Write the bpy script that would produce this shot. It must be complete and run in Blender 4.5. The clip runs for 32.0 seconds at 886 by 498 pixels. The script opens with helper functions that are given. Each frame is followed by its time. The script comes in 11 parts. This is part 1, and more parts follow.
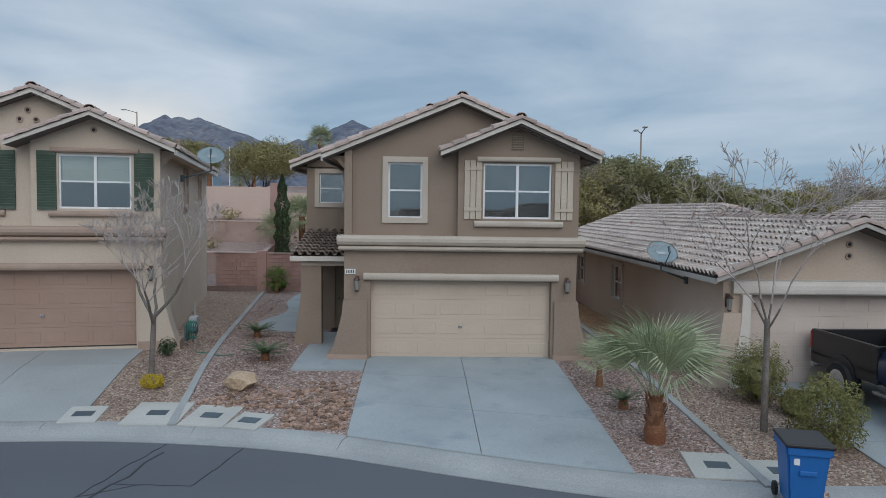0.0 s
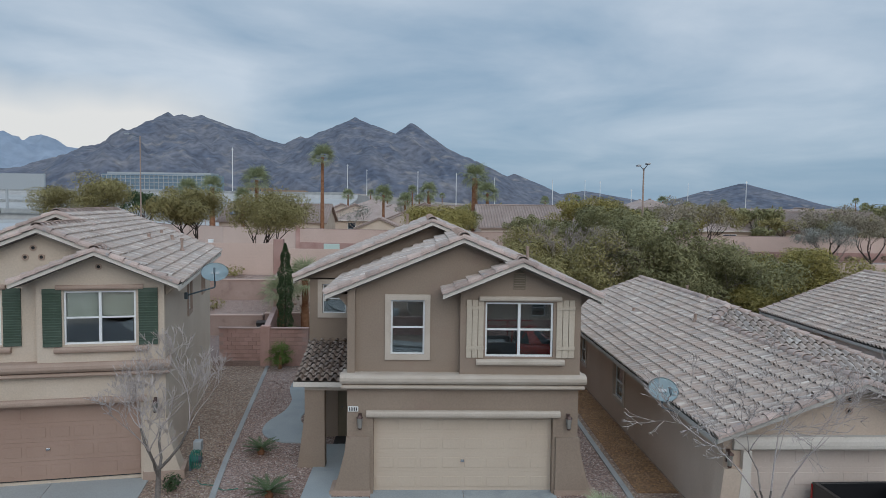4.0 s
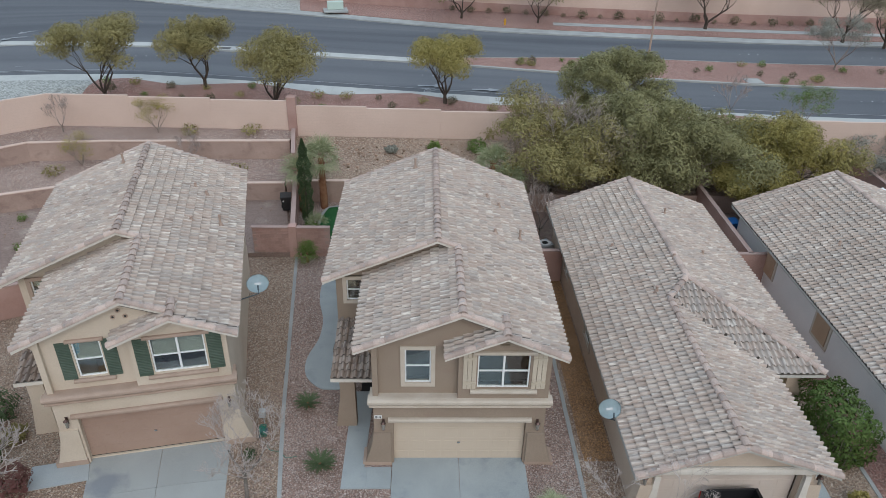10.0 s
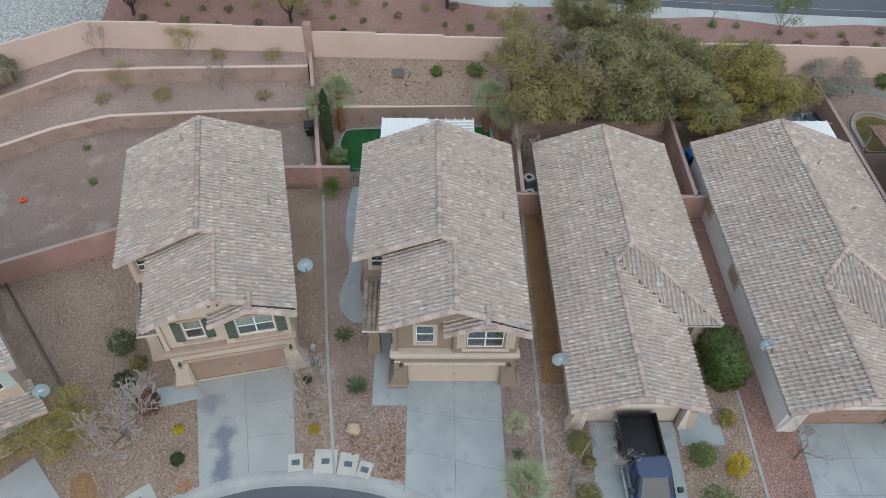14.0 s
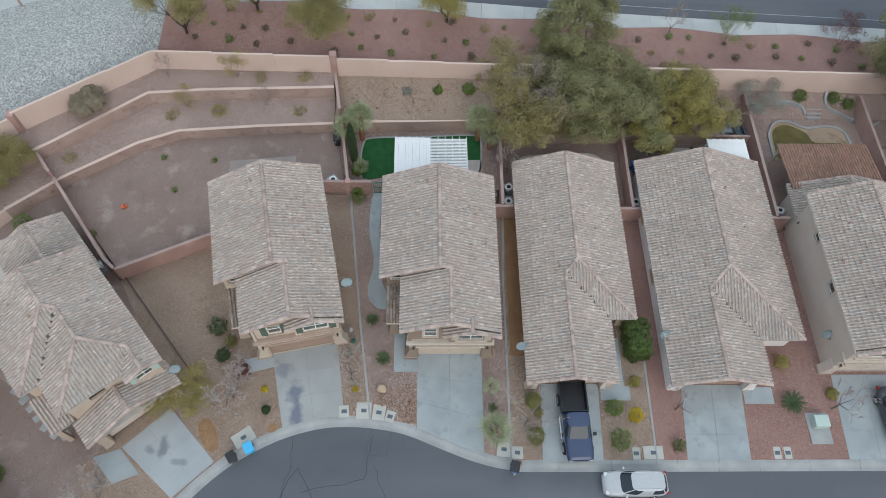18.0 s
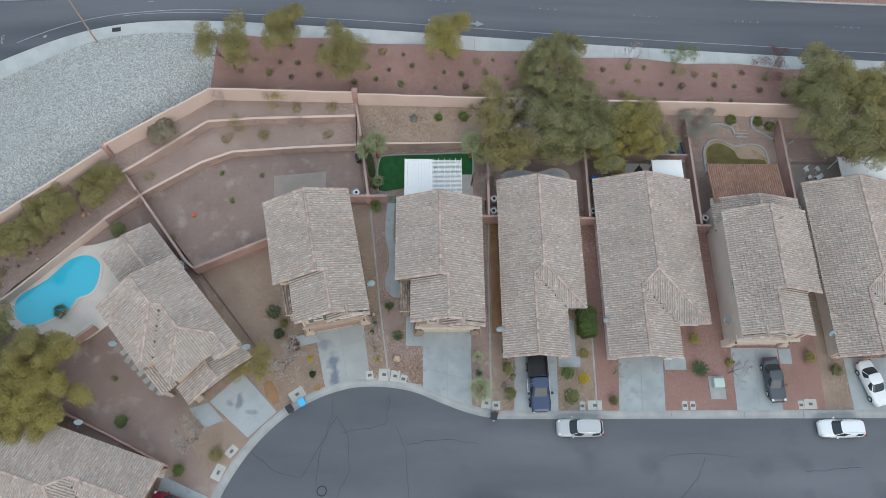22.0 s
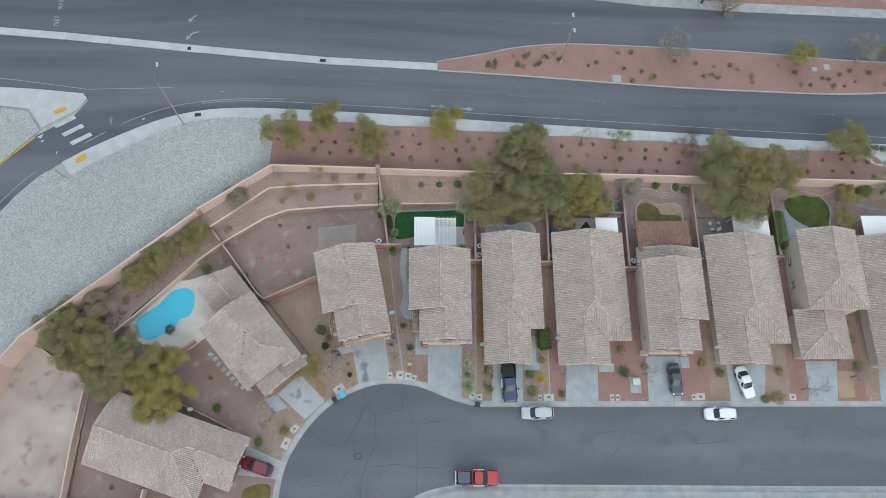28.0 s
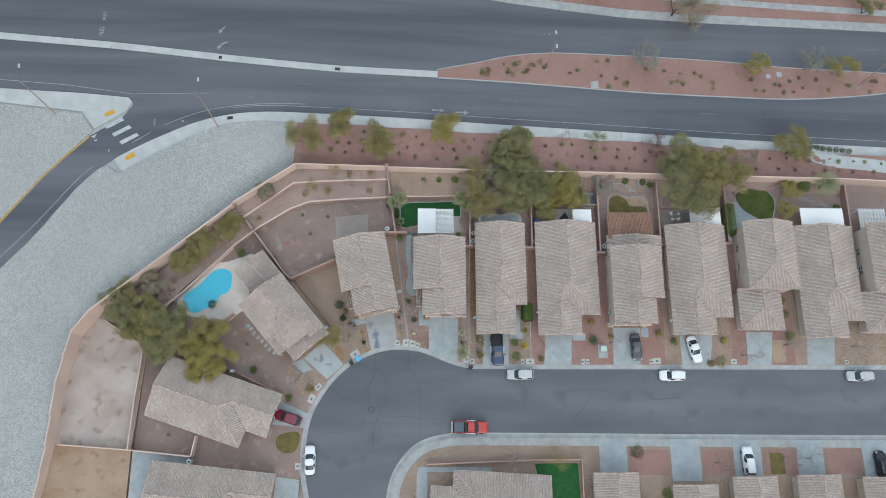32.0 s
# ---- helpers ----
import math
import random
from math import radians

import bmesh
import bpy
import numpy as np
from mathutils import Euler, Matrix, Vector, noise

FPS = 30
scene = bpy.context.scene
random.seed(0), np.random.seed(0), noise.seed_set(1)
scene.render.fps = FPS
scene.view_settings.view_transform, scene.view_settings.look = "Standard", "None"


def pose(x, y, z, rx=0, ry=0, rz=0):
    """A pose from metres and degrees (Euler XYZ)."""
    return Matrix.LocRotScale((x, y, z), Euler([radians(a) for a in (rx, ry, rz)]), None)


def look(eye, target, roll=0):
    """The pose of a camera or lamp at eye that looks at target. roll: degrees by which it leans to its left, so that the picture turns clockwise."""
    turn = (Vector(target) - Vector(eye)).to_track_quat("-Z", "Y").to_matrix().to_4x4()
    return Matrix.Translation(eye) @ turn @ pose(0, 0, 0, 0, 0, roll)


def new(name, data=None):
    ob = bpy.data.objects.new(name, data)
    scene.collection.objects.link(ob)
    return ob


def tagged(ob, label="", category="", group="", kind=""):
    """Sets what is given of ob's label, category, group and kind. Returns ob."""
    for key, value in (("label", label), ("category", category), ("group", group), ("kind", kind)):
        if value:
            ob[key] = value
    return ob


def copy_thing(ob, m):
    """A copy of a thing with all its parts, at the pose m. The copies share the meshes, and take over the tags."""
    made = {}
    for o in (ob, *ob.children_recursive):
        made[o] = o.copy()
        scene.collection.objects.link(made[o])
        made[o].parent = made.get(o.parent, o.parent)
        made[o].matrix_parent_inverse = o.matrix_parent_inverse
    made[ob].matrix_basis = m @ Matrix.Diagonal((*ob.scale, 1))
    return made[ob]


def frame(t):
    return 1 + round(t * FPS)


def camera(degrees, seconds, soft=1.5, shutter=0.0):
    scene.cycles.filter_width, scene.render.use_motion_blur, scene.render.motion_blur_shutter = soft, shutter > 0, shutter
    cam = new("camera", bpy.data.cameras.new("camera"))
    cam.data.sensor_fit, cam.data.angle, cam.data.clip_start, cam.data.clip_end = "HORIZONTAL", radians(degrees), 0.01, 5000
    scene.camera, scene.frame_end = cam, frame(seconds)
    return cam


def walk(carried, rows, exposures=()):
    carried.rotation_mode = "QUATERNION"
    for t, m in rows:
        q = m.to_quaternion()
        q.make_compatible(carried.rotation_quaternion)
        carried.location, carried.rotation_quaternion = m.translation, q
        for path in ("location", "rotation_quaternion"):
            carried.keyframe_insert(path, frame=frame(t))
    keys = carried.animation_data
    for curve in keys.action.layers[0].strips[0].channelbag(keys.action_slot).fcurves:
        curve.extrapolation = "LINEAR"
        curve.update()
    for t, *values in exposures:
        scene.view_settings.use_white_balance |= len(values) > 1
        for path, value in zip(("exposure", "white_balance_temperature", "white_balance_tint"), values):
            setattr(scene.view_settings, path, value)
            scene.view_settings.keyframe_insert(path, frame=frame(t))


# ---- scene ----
cam = camera(64.29, 32.0, 0.8)
PATH_ROWS = [
    (0, -1.175, -19.263, 4.041, 86.812, -0.771, -1.985),
    (0.5, -1.160, -19.255, 4.343, 86.880, -0.764, -1.953),
    (1, -1.134, -19.236, 4.666, 86.937, -0.751, -1.930),
    (1.5, -1.120, -19.203, 5.033, 86.986, -0.759, -1.887),
    (2, -1.129, -19.161, 5.463, 87.058, -0.755, -1.855),
    (2.5, -1.128, -19.158, 5.946, 87.104, -0.739, -1.824),
    (3, -1.158, -19.154, 6.496, 87.150, -0.722, -1.814),
    (3.5, -1.185, -19.149, 7.131, 87.126, -0.715, -1.794),
    (5.5, -1.274, -19.190, 10.356, 81.175, -0.870, -1.650),
    (6, -1.294, -19.196, 11.310, 79.247, -0.915, -1.609),
    (6.5, -1.315, -19.206, 12.319, 77.017, -0.918, -1.543),
    (7, -1.321, -19.221, 13.350, 74.535, -0.981, -1.459),
    (7.5, -1.339, -19.251, 14.404, 72.057, -1.039, -1.430),
    (8, -1.331, -19.262, 15.486, 69.568, -1.074, -1.358),
    (8.5, -1.334, -19.300, 16.662, 67.085, -1.092, -1.297),
    (9, -1.335, -19.329, 17.909, 64.625, -1.127, -1.212),
    (9.5, -1.360, -19.404, 19.226, 62.189, -1.161, -1.182),
    (10, -1.328, -19.522, 20.546, 59.845, -1.098, -1.077),
    (10.5, -1.339, -19.636, 21.923, 57.510, -1.091, -1.045),
    (11, -1.337, -19.734, 23.375, 55.213, -1.072, -0.976),
    (11.5, -1.349, -19.841, 24.876, 52.886, -1.062, -0.930),
    (12, -1.345, -19.934, 26.373, 50.551, -1.074, -0.876),
    (12.5, -1.356, -19.989, 27.989, 48.129, -1.089, -0.824),
    (13, -1.392, -20.017, 29.787, 45.652, -1.089, -0.792),
    (13.5, -1.474, -20.014, 31.686, 43.180, -1.151, -0.804),
    (14, -1.494, -19.955, 33.761, 41.016, -1.153, -0.735),
    (14.5, -1.526, -19.923, 35.927, 39.507, -1.156, -0.730),
    (16.5, -1.898, -19.774, 45.036, 33.392, -1.425, -0.692),
    (17, -1.985, -19.755, 47.591, 31.843, -1.459, -0.686),
    (17.5, -2.018, -19.732, 50.224, 30.310, -1.467, -0.638),
    (18, -2.053, -19.748, 52.858, 28.813, -1.485, -0.587),
    (18.5, -2.154, -19.762, 55.491, 27.288, -1.541, -0.549),
    (19, -2.243, -19.785, 58.052, 25.777, -1.573, -0.561),
    (19.5, -2.285, -19.706, 60.547, 24.274, -1.562, -0.540),
    (20, -2.341, -19.552, 63.045, 23.402, -1.570, -0.520),
    (20.5, -2.418, -19.526, 65.475, 22.944, -1.588, -0.535),
    (21, -2.388, -19.632, 67.835, 22.611, -1.536, -0.481),
    (21.5, -2.579, -19.606, 70.258, 22.170, -1.624, -0.517),
    (22, -2.652, -19.645, 72.709, 21.747, -1.632, -0.512),
    (22.5, -2.728, -19.679, 75.177, 21.316, -1.641, -0.506),
    (23, -2.798, -19.772, 77.644, 20.908, -1.660, -0.507),
    (23.5, -2.892, -19.770, 80.252, 20.556, -1.694, -0.460),
    (24, -3.093, -19.881, 82.927, 20.574, -1.783, -0.442),
    (24.5, -3.206, -20.065, 85.612, 20.610, -1.831, -0.383),
    (25, -3.325, -20.234, 88.235, 20.679, -1.875, -0.346),
    (25.5, -3.488, -20.244, 90.847, 20.673, -1.933, -0.334),
    (27.5, -4.279, -20.545, 101.199, 19.359, -2.188, -0.412),
    (28, -4.450, -20.550, 103.773, 18.866, -2.236, -0.406),
    (28.5, -4.622, -20.574, 106.329, 18.385, -2.286, -0.402),
    (29, -4.779, -20.610, 108.869, 17.906, -2.325, -0.388),
    (29.5, -4.942, -20.621, 111.412, 17.419, -2.375, -0.364),
    (30, -5.106, -20.618, 113.950, 16.931, -2.425, -0.349),
    (30.5, -5.264, -20.623, 116.479, 16.442, -2.464, -0.323),
    (31, -5.443, -20.598, 119.026, 15.938, -2.514, -0.307),
    (31.5, -5.609, -20.637, 121.533, 15.459, -2.554, -0.289),
    (32, -5.756, -20.718, 123.442, 15.003, -2.594, -0.279),
]
EXPOSURES = [(0.0, -0.33, 6330, 10), (3.0, -0.36, 6330, 10), (6.0, -0.2, 6450, 10), (9.0, -0.03, 6620, 10), (13.0, 0.0, 6700, 10), (20.0, 0.02, 6800, 10), (28.0, 0.1, 6850, 10), (32.0, 0.1, 6850, 10)]
walk(cam, [(t, pose(x, y, z, rx, ry, rz)) for t, x, y, z, rx, ry, rz in PATH_ROWS], EXPOSURES)

# ---- sky and light: a dull, overcast winter day ----
SUN_ELEVATION, SUN_TURN = radians(33), radians(195)
world = bpy.data.worlds.new("overcast_sky")
scene.world = world
world.use_nodes = True
wn, wl = world.node_tree.nodes, world.node_tree.links
wn.clear()


def wnode(kind, **values):
    n = wn.new(kind)
    for key, v in values.items():
        n.inputs[key].default_value = v
    return n


sky = wn.new("ShaderNodeTexSky")
sky.sky_type, sky.sun_disc = "NISHITA", False
sky.sun_elevation, sky.sun_rotation = SUN_ELEVATION, SUN_TURN
sky.air_density, sky.dust_density, sky.ozone_density = 1.0, 2.0, 1.5
sky_gain = wnode("ShaderNodeMix")
sky_gain.data_type, sky_gain.blend_type = "RGBA", "MULTIPLY"
sky_gain.inputs[0].default_value = 1.0
sky_gain.inputs[7].default_value = (0.10, 0.10, 0.10, 1)
wl.new(sky.outputs[0], sky_gain.inputs[6])
coords = wn.new("ShaderNodeTexCoord")
split = wn.new("ShaderNodeSeparateXYZ")
wl.new(coords.outputs["Generated"], split.inputs[0])
lift = wnode("ShaderNodeMath")
lift.operation, lift.inputs[1].default_value = "MAXIMUM", 0.0
wl.new(split.outputs[2], lift.inputs[0])
deck = wnode("ShaderNodeMath")
deck.operation, deck.inputs[1].default_value = "ADD", 0.16
wl.new(lift.outputs[0], deck.inputs[0])
flat = wn.new("ShaderNodeVectorMath")
flat.operation = "DIVIDE"
join = wn.new("ShaderNodeCombineXYZ")
for i in range(3):
    wl.new(deck.outputs[0], join.inputs[i])
wl.new(coords.outputs["Generated"], flat.inputs[0])
wl.new(join.outputs[0], flat.inputs[1])
clouds = wnode("ShaderNodeTexNoise", Scale=0.9, Detail=7.0, Roughness=0.52, Distortion=0.35)
wl.new(flat.outputs[0], clouds.inputs["Vector"])
ramp = wn.new("ShaderNodeValToRGB")
ramp.color_ramp.elements[0].position, ramp.color_ramp.elements[0].color = 0.30, (0.30, 0.455, 0.62, 1)
ramp.color_ramp.elements[1].position, ramp.color_ramp.elements[1].color = 0.72, (0.78, 0.87, 0.965, 1)
wl.new(clouds.outputs["Fac"], ramp.inputs[0])
# the bright gap under the cloud deck, low over the range in the north-west
gap = wnode("ShaderNodeVectorMath")
gap.operation = "DOT_PRODUCT"
gap.inputs[1].default_value = Vector((-0.50, 0.855, 0.115)).normalized()
wl.new(coords.outputs["Generated"], gap.inputs[0])
gap_fade = wnode("ShaderNodeMapRange")
for i, v in enumerate((0.955, 0.985, 0.0, 1.0)):
    gap_fade.inputs[i + 1].default_value = v
wl.new(gap.outputs["Value"], gap_fade.inputs[0])
low = wnode("ShaderNodeMapRange")
for i, v in enumerate((0.16, 0.11, 0.0, 1.0)):
    low.inputs[i + 1].default_value = v
wav = wnode("ShaderNodeTexNoise", Scale=7.0, Detail=3.0)
wl.new(coords.outputs["Generated"], wav.inputs["Vector"])
wavy = wnode("ShaderNodeMath")
wavy.operation = "MULTIPLY_ADD"
wavy.inputs[1].default_value, wavy.inputs[2].default_value = 0.06, -0.03
wl.new(wav.outputs["Fac"], wavy.inputs[0])
lowz = wnode("ShaderNodeMath")
lowz.operation = "ADD"
wl.new(split.outputs[2], lowz.inputs[0])
wl.new(wavy.outputs[0], lowz.inputs[1])
wl.new(lowz.outputs[0], low.inputs[0])
gap_mask = wnode("ShaderNodeMath")
gap_mask.operation = "MULTIPLY"
wl.new(gap_fade.outputs[0], gap_mask.inputs[0])
wl.new(low.outputs[0], gap_mask.inputs[1])
# the clouds thin out to blue low over the plain
haze = wnode("ShaderNodeMapRange")
for i, v in enumerate((0.0, 0.2, 0.7, 0.0)):
    haze.inputs[i + 1].default_value = v
wl.new(lowz.outputs[0], haze.inputs[0])
blue = wnode("ShaderNodeMix")
blue.data_type = "RGBA"
wl.new(haze.outputs[0], blue.inputs[0])
wl.new(ramp.outputs[0], blue.inputs[6])
blue.inputs[7].default_value = (0.29, 0.465, 0.63, 1)
bright = wnode("ShaderNodeMix")
bright.data_type = "RGBA"
wl.new(gap_mask.outputs[0], bright.inputs[0])
wl.new(blue.outputs[2], bright.inputs[6])
bright.inputs[7].default_value = (1.0, 0.99, 0.96, 1)
both = wnode("ShaderNodeMix")
both.data_type = "RGBA"
both.inputs[0].default_value = 0.9
wl.new(sky_gain.outputs[2], both.inputs[6])
wl.new(bright.outputs[2], both.inputs[7])
# an overcast sky is about three times as bright overhead as at the horizon
dome = wnode("ShaderNodeMapRange")
for i, v in enumerate((0.3, 0.9, 1.0, 1.95)):
    dome.inputs[i + 1].default_value = v
wl.new(lift.outputs[0], dome.inputs[0])
back = wnode("ShaderNodeBackground")
wl.new(dome.outputs[0], back.inputs["Strength"])
wl.new(both.outputs[2], back.inputs[0])
wout = wn.new("ShaderNodeOutputWorld")
wl.new(back.outputs[0], wout.inputs[0])

sun = new("sun", bpy.data.lights.new("sun", "SUN"))
sun.data.energy, sun.data.angle, sun.data.color = 1.25, radians(48), (1.0, 0.955, 0.9)
sun.matrix_world = look((0, 0, 50), (math.sin(SUN_TURN) * 20, 20, 50 - 13.5))

# ---- materials ----
def surf(name, c1, c2, scale=0.6, rough=0.85, fine=40.0, fine_amount=0.25, bump=0.25, bump_scale=None, vary=0.0, metal=0.0, third=None,
         cells=0.0, joints=None, streak=None, contrast=0.45):
    """A procedural surface: two colours over a coarse noise, a fine grain, relief, and a change from piece to piece."""
    m = bpy.data.materials.new(name)
    m.use_nodes = True
    nt = m.node_tree
    bsdf = nt.nodes["Principled BSDF"]
    bsdf.inputs["Metallic"].default_value = metal
    geo = nt.nodes.new("ShaderNodeNewGeometry")
    where = geo.outputs["Position"]
    if streak:
        mp = nt.nodes.new("ShaderNodeMapping")
        mp.inputs["Scale"].default_value = streak
        nt.links.new(where, mp.inputs["Vector"])
        where_big = mp.outputs[0]
    else:
        where_big = where

    def noise_node(s, detail=4.0, vec=None):
        n = nt.nodes.new("ShaderNodeTexNoise")
        n.inputs["Scale"].default_value, n.inputs["Detail"].default_value = s, detail
        nt.links.new(vec or where, n.inputs["Vector"])
        return n.outputs["Fac"]

    def mix(fac, a, b, blend="MIX"):
        n = nt.nodes.new("ShaderNodeMix")
        n.data_type, n.blend_type = "RGBA", blend
        for sock, v in ((0, fac), (6, a), (7, b)):
            if hasattr(v, "node"):
                nt.links.new(v, n.inputs[sock])
            else:
                n.inputs[sock].default_value = v if isinstance(v, float) else (*v, 1)
        return n.outputs[2]

    def steps(fac, lo, hi, a=0.0, b=1.0):
        n = nt.nodes.new("ShaderNodeMapRange")
        n.inputs[1].default_value, n.inputs[2].default_value, n.inputs[3].default_value, n.inputs[4].default_value = lo, hi, a, b
        nt.links.new(fac, n.inputs[0])
        return n.outputs[0]

    coarse = steps(noise_node(scale, 5.0, where_big), 0.32, 0.68)
    col = mix(coarse, c1, c2)
    height = noise_node(bump_scale or fine, 5.0)
    if cells:
        v = nt.nodes.new("ShaderNodeTexVoronoi")
        v.inputs["Scale"].default_value = cells
        nt.links.new(where, v.inputs["Vector"])
        sp = nt.nodes.new("ShaderNodeSeparateColor")
        nt.links.new(v.outputs["Color"], sp.inputs[0])
        if third:
            col = mix(steps(sp.outputs[0], 0.55, 0.9), col, third)
        col = mix(1.0, col, mix(sp.outputs[1], (1 - contrast,) * 3, (1 + contrast,) * 3), "MULTIPLY")
        height = steps(v.outputs["Distance"], 0.0, 0.6, 1.0, 0.0)
    elif third:
        col = mix(steps(noise_node(scale * 2.7, 6.0), 0.56, 0.72), col, third)
    if fine_amount:
        lo, hi = 1 - fine_amount, 1 + fine_amount
        col = mix(1.0, col, mix(steps(noise_node(fine, 3.0), 0.3, 0.7), (lo,) * 3, (hi,) * 3), "MULTIPLY")
    if vary:
        oi = nt.nodes.new("ShaderNodeObjectInfo")
        add = nt.nodes.new("ShaderNodeMath")
        add.operation = "ADD"
        nt.links.new(oi.outputs["Random"], add.inputs[0])
        nt.links.new(geo.outputs["Random Per Island"], add.inputs[1])
        fr = nt.nodes.new("ShaderNodeMath")
        fr.operation = "FRACT"
        nt.links.new(add.outputs[0], fr.inputs[0])
        col = mix(1.0, col, mix(fr.outputs[0], (1 - vary,) * 3, (1 + vary, 1 + vary * 0.96, 1 + vary * 0.93)), "MULTIPLY")
    if joints:
        w, h, gap, dark = joints
        br = nt.nodes.new("ShaderNodeTexBrick")
        br.inputs["Scale"].default_value = 1.0
        br.inputs["Brick Width"].default_value, br.inputs["Row Height"].default_value = w, h
        br.inputs["Mortar Size"].default_value, br.inputs["Mortar Smooth"].default_value = gap, 0.3
        sep, cmb, ad = nt.nodes.new("ShaderNodeSeparateXYZ"), nt.nodes.new("ShaderNodeCombineXYZ"), nt.nodes.new("ShaderNodeMath")
        nt.links.new(where, sep.inputs[0])
        nt.links.new(sep.outputs[0], ad.inputs[0])
        nt.links.new(sep.outputs[1], ad.inputs[1])
        nt.links.new(ad.outputs[0], cmb.inputs[0])
        nt.links.new(sep.outputs[2], cmb.inputs[1])
        nt.links.new(cmb.outputs[0], br.inputs["Vector"])
        col = mix(steps(br.outputs["Fac"], 0.0, 1.0, 0.0, 0.55), col, dark)
    nt.links.new(col, bsdf.inputs["Base Color"])
    bsdf.inputs["Roughness"].default_value = rough
    bsdf.inputs["Specular IOR Level"].default_value = 0.3 if rough > 0.6 else 0.5
    if bump:
        b = nt.nodes.new("ShaderNodeBump")
        b.inputs["Strength"].default_value, b.inputs["Distance"].default_value = bump, 0.02
        nt.links.new(height, b.inputs["Height"])
        nt.links.new(b.outputs[0], bsdf.inputs["Normal"])
    return m


def plain(name, colour, rough=0.5, metal=0.0, coat=0.0, emit=0.0):
    m = bpy.data.materials.new(name)
    m.use_nodes = True
    nt = m.node_tree
    b = nt.nodes["Principled BSDF"]
    n = nt.nodes.new("ShaderNodeTexNoise")
    n.inputs["Scale"].default_value, n.inputs["Detail"].default_value = 9.0, 5.0
    geo = nt.nodes.new("ShaderNodeNewGeometry")
    nt.links.new(geo.outputs["Position"], n.inputs["Vector"])
    mx = nt.nodes.new("ShaderNodeMix")
    mx.data_type = "RGBA"
    nt.links.new(n.outputs["Fac"], mx.inputs[0])
    mx.inputs[6].default_value = (*[c * 0.86 for c in colour], 1)
    mx.inputs[7].default_value = (*[c * 1.12 for c in colour], 1)
    nt.links.new(mx.outputs[2], b.inputs["Base Color"])
    b.inputs["Roughness"].default_value, b.inputs["Metallic"].default_value, b.inputs["Coat Weight"].default_value = rough, metal, coat
    if emit:
        b.inputs["Emission Color"].default_value, b.inputs["Emission Strength"].default_value = (*colour, 1), emit
    return m


def glass_pane(name, tint=(0.75, 0.82, 0.82), mirror=0.14):
    m = bpy.data.materials.new(name)
    m.use_nodes = True
    nt = m.node_tree
    b = nt.nodes["Principled BSDF"]
    b.inputs["Base Color"].default_value, b.inputs["Roughness"].default_value = (*tint, 1), 0.01
    b.inputs["Transmission Weight"].default_value, b.inputs["IOR"].default_value = 1.0, 1.45
    g = nt.nodes.new("ShaderNodeBsdfGlossy")
    g.inputs["Roughness"].default_value, g.inputs["Color"].default_value = 0.01, (0.85, 0.92, 0.95, 1)
    mx = nt.nodes.new("ShaderNodeMixShader")
    mx.inputs[0].default_value = mirror
    out = nt.nodes["Material Output"]
    nt.links.new(b.outputs[0], mx.inputs[1])
    nt.links.new(g.outputs[0], mx.inputs[2])
    nt.links.new(mx.outputs[0], out.inputs["Surface"])
    return m


def leafy(name, c1, c2, through_light=0.22, rough=0.65):
    m = bpy.data.materials.new(name)
    m.use_nodes = True
    nt = m.node_tree
    b = nt.nodes["Principled BSDF"]
    geo = nt.nodes.new("ShaderNodeNewGeometry")
    n = nt.nodes.new("ShaderNodeTexNoise")
    n.inputs["Scale"].default_value = 0.7
    nt.links.new(geo.outputs["Position"], n.inputs["Vector"])
    ad = nt.nodes.new("ShaderNodeMath")
    ad.operation = "MULTIPLY_ADD"
    ad.inputs[1].default_value = 0.55
    nt.links.new(geo.outputs["Random Per Island"], ad.inputs[0])
    sc = nt.nodes.new("ShaderNodeMath")
    sc.operation = "MULTIPLY_ADD"
    sc.inputs[1].default_value, sc.inputs[2].default_value = 1.3, -0.4
    nt.links.new(n.outputs["Fac"], sc.inputs[0])
    nt.links.new(sc.outputs[0], ad.inputs[2])
    mx = nt.nodes.new("ShaderNodeMix")
    mx.data_type = "RGBA"
    nt.links.new(ad.outputs[0], mx.inputs[0])
    mx.inputs[6].default_value, mx.inputs[7].default_value = (*c1, 1), (*c2, 1)
    nt.links.new(mx.outputs[2], b.inputs["Base Color"])
    b.inputs["Roughness"].default_value, b.inputs["Specular IOR Level"].default_value = rough, 0.25
    tr = nt.nodes.new("ShaderNodeBsdfTranslucent")
    nt.links.new(mx.outputs[2], tr.inputs[0])
    ms = nt.nodes.new("ShaderNodeMixShader")
    ms.inputs[0].default_value = through_light
    nt.links.new(b.outputs[0], ms.inputs[1])
    nt.links.new(tr.outputs[0], ms.inputs[2])
    nt.links.new(ms.outputs[0], nt.nodes["Material Output"].inputs["Surface"])
    return m


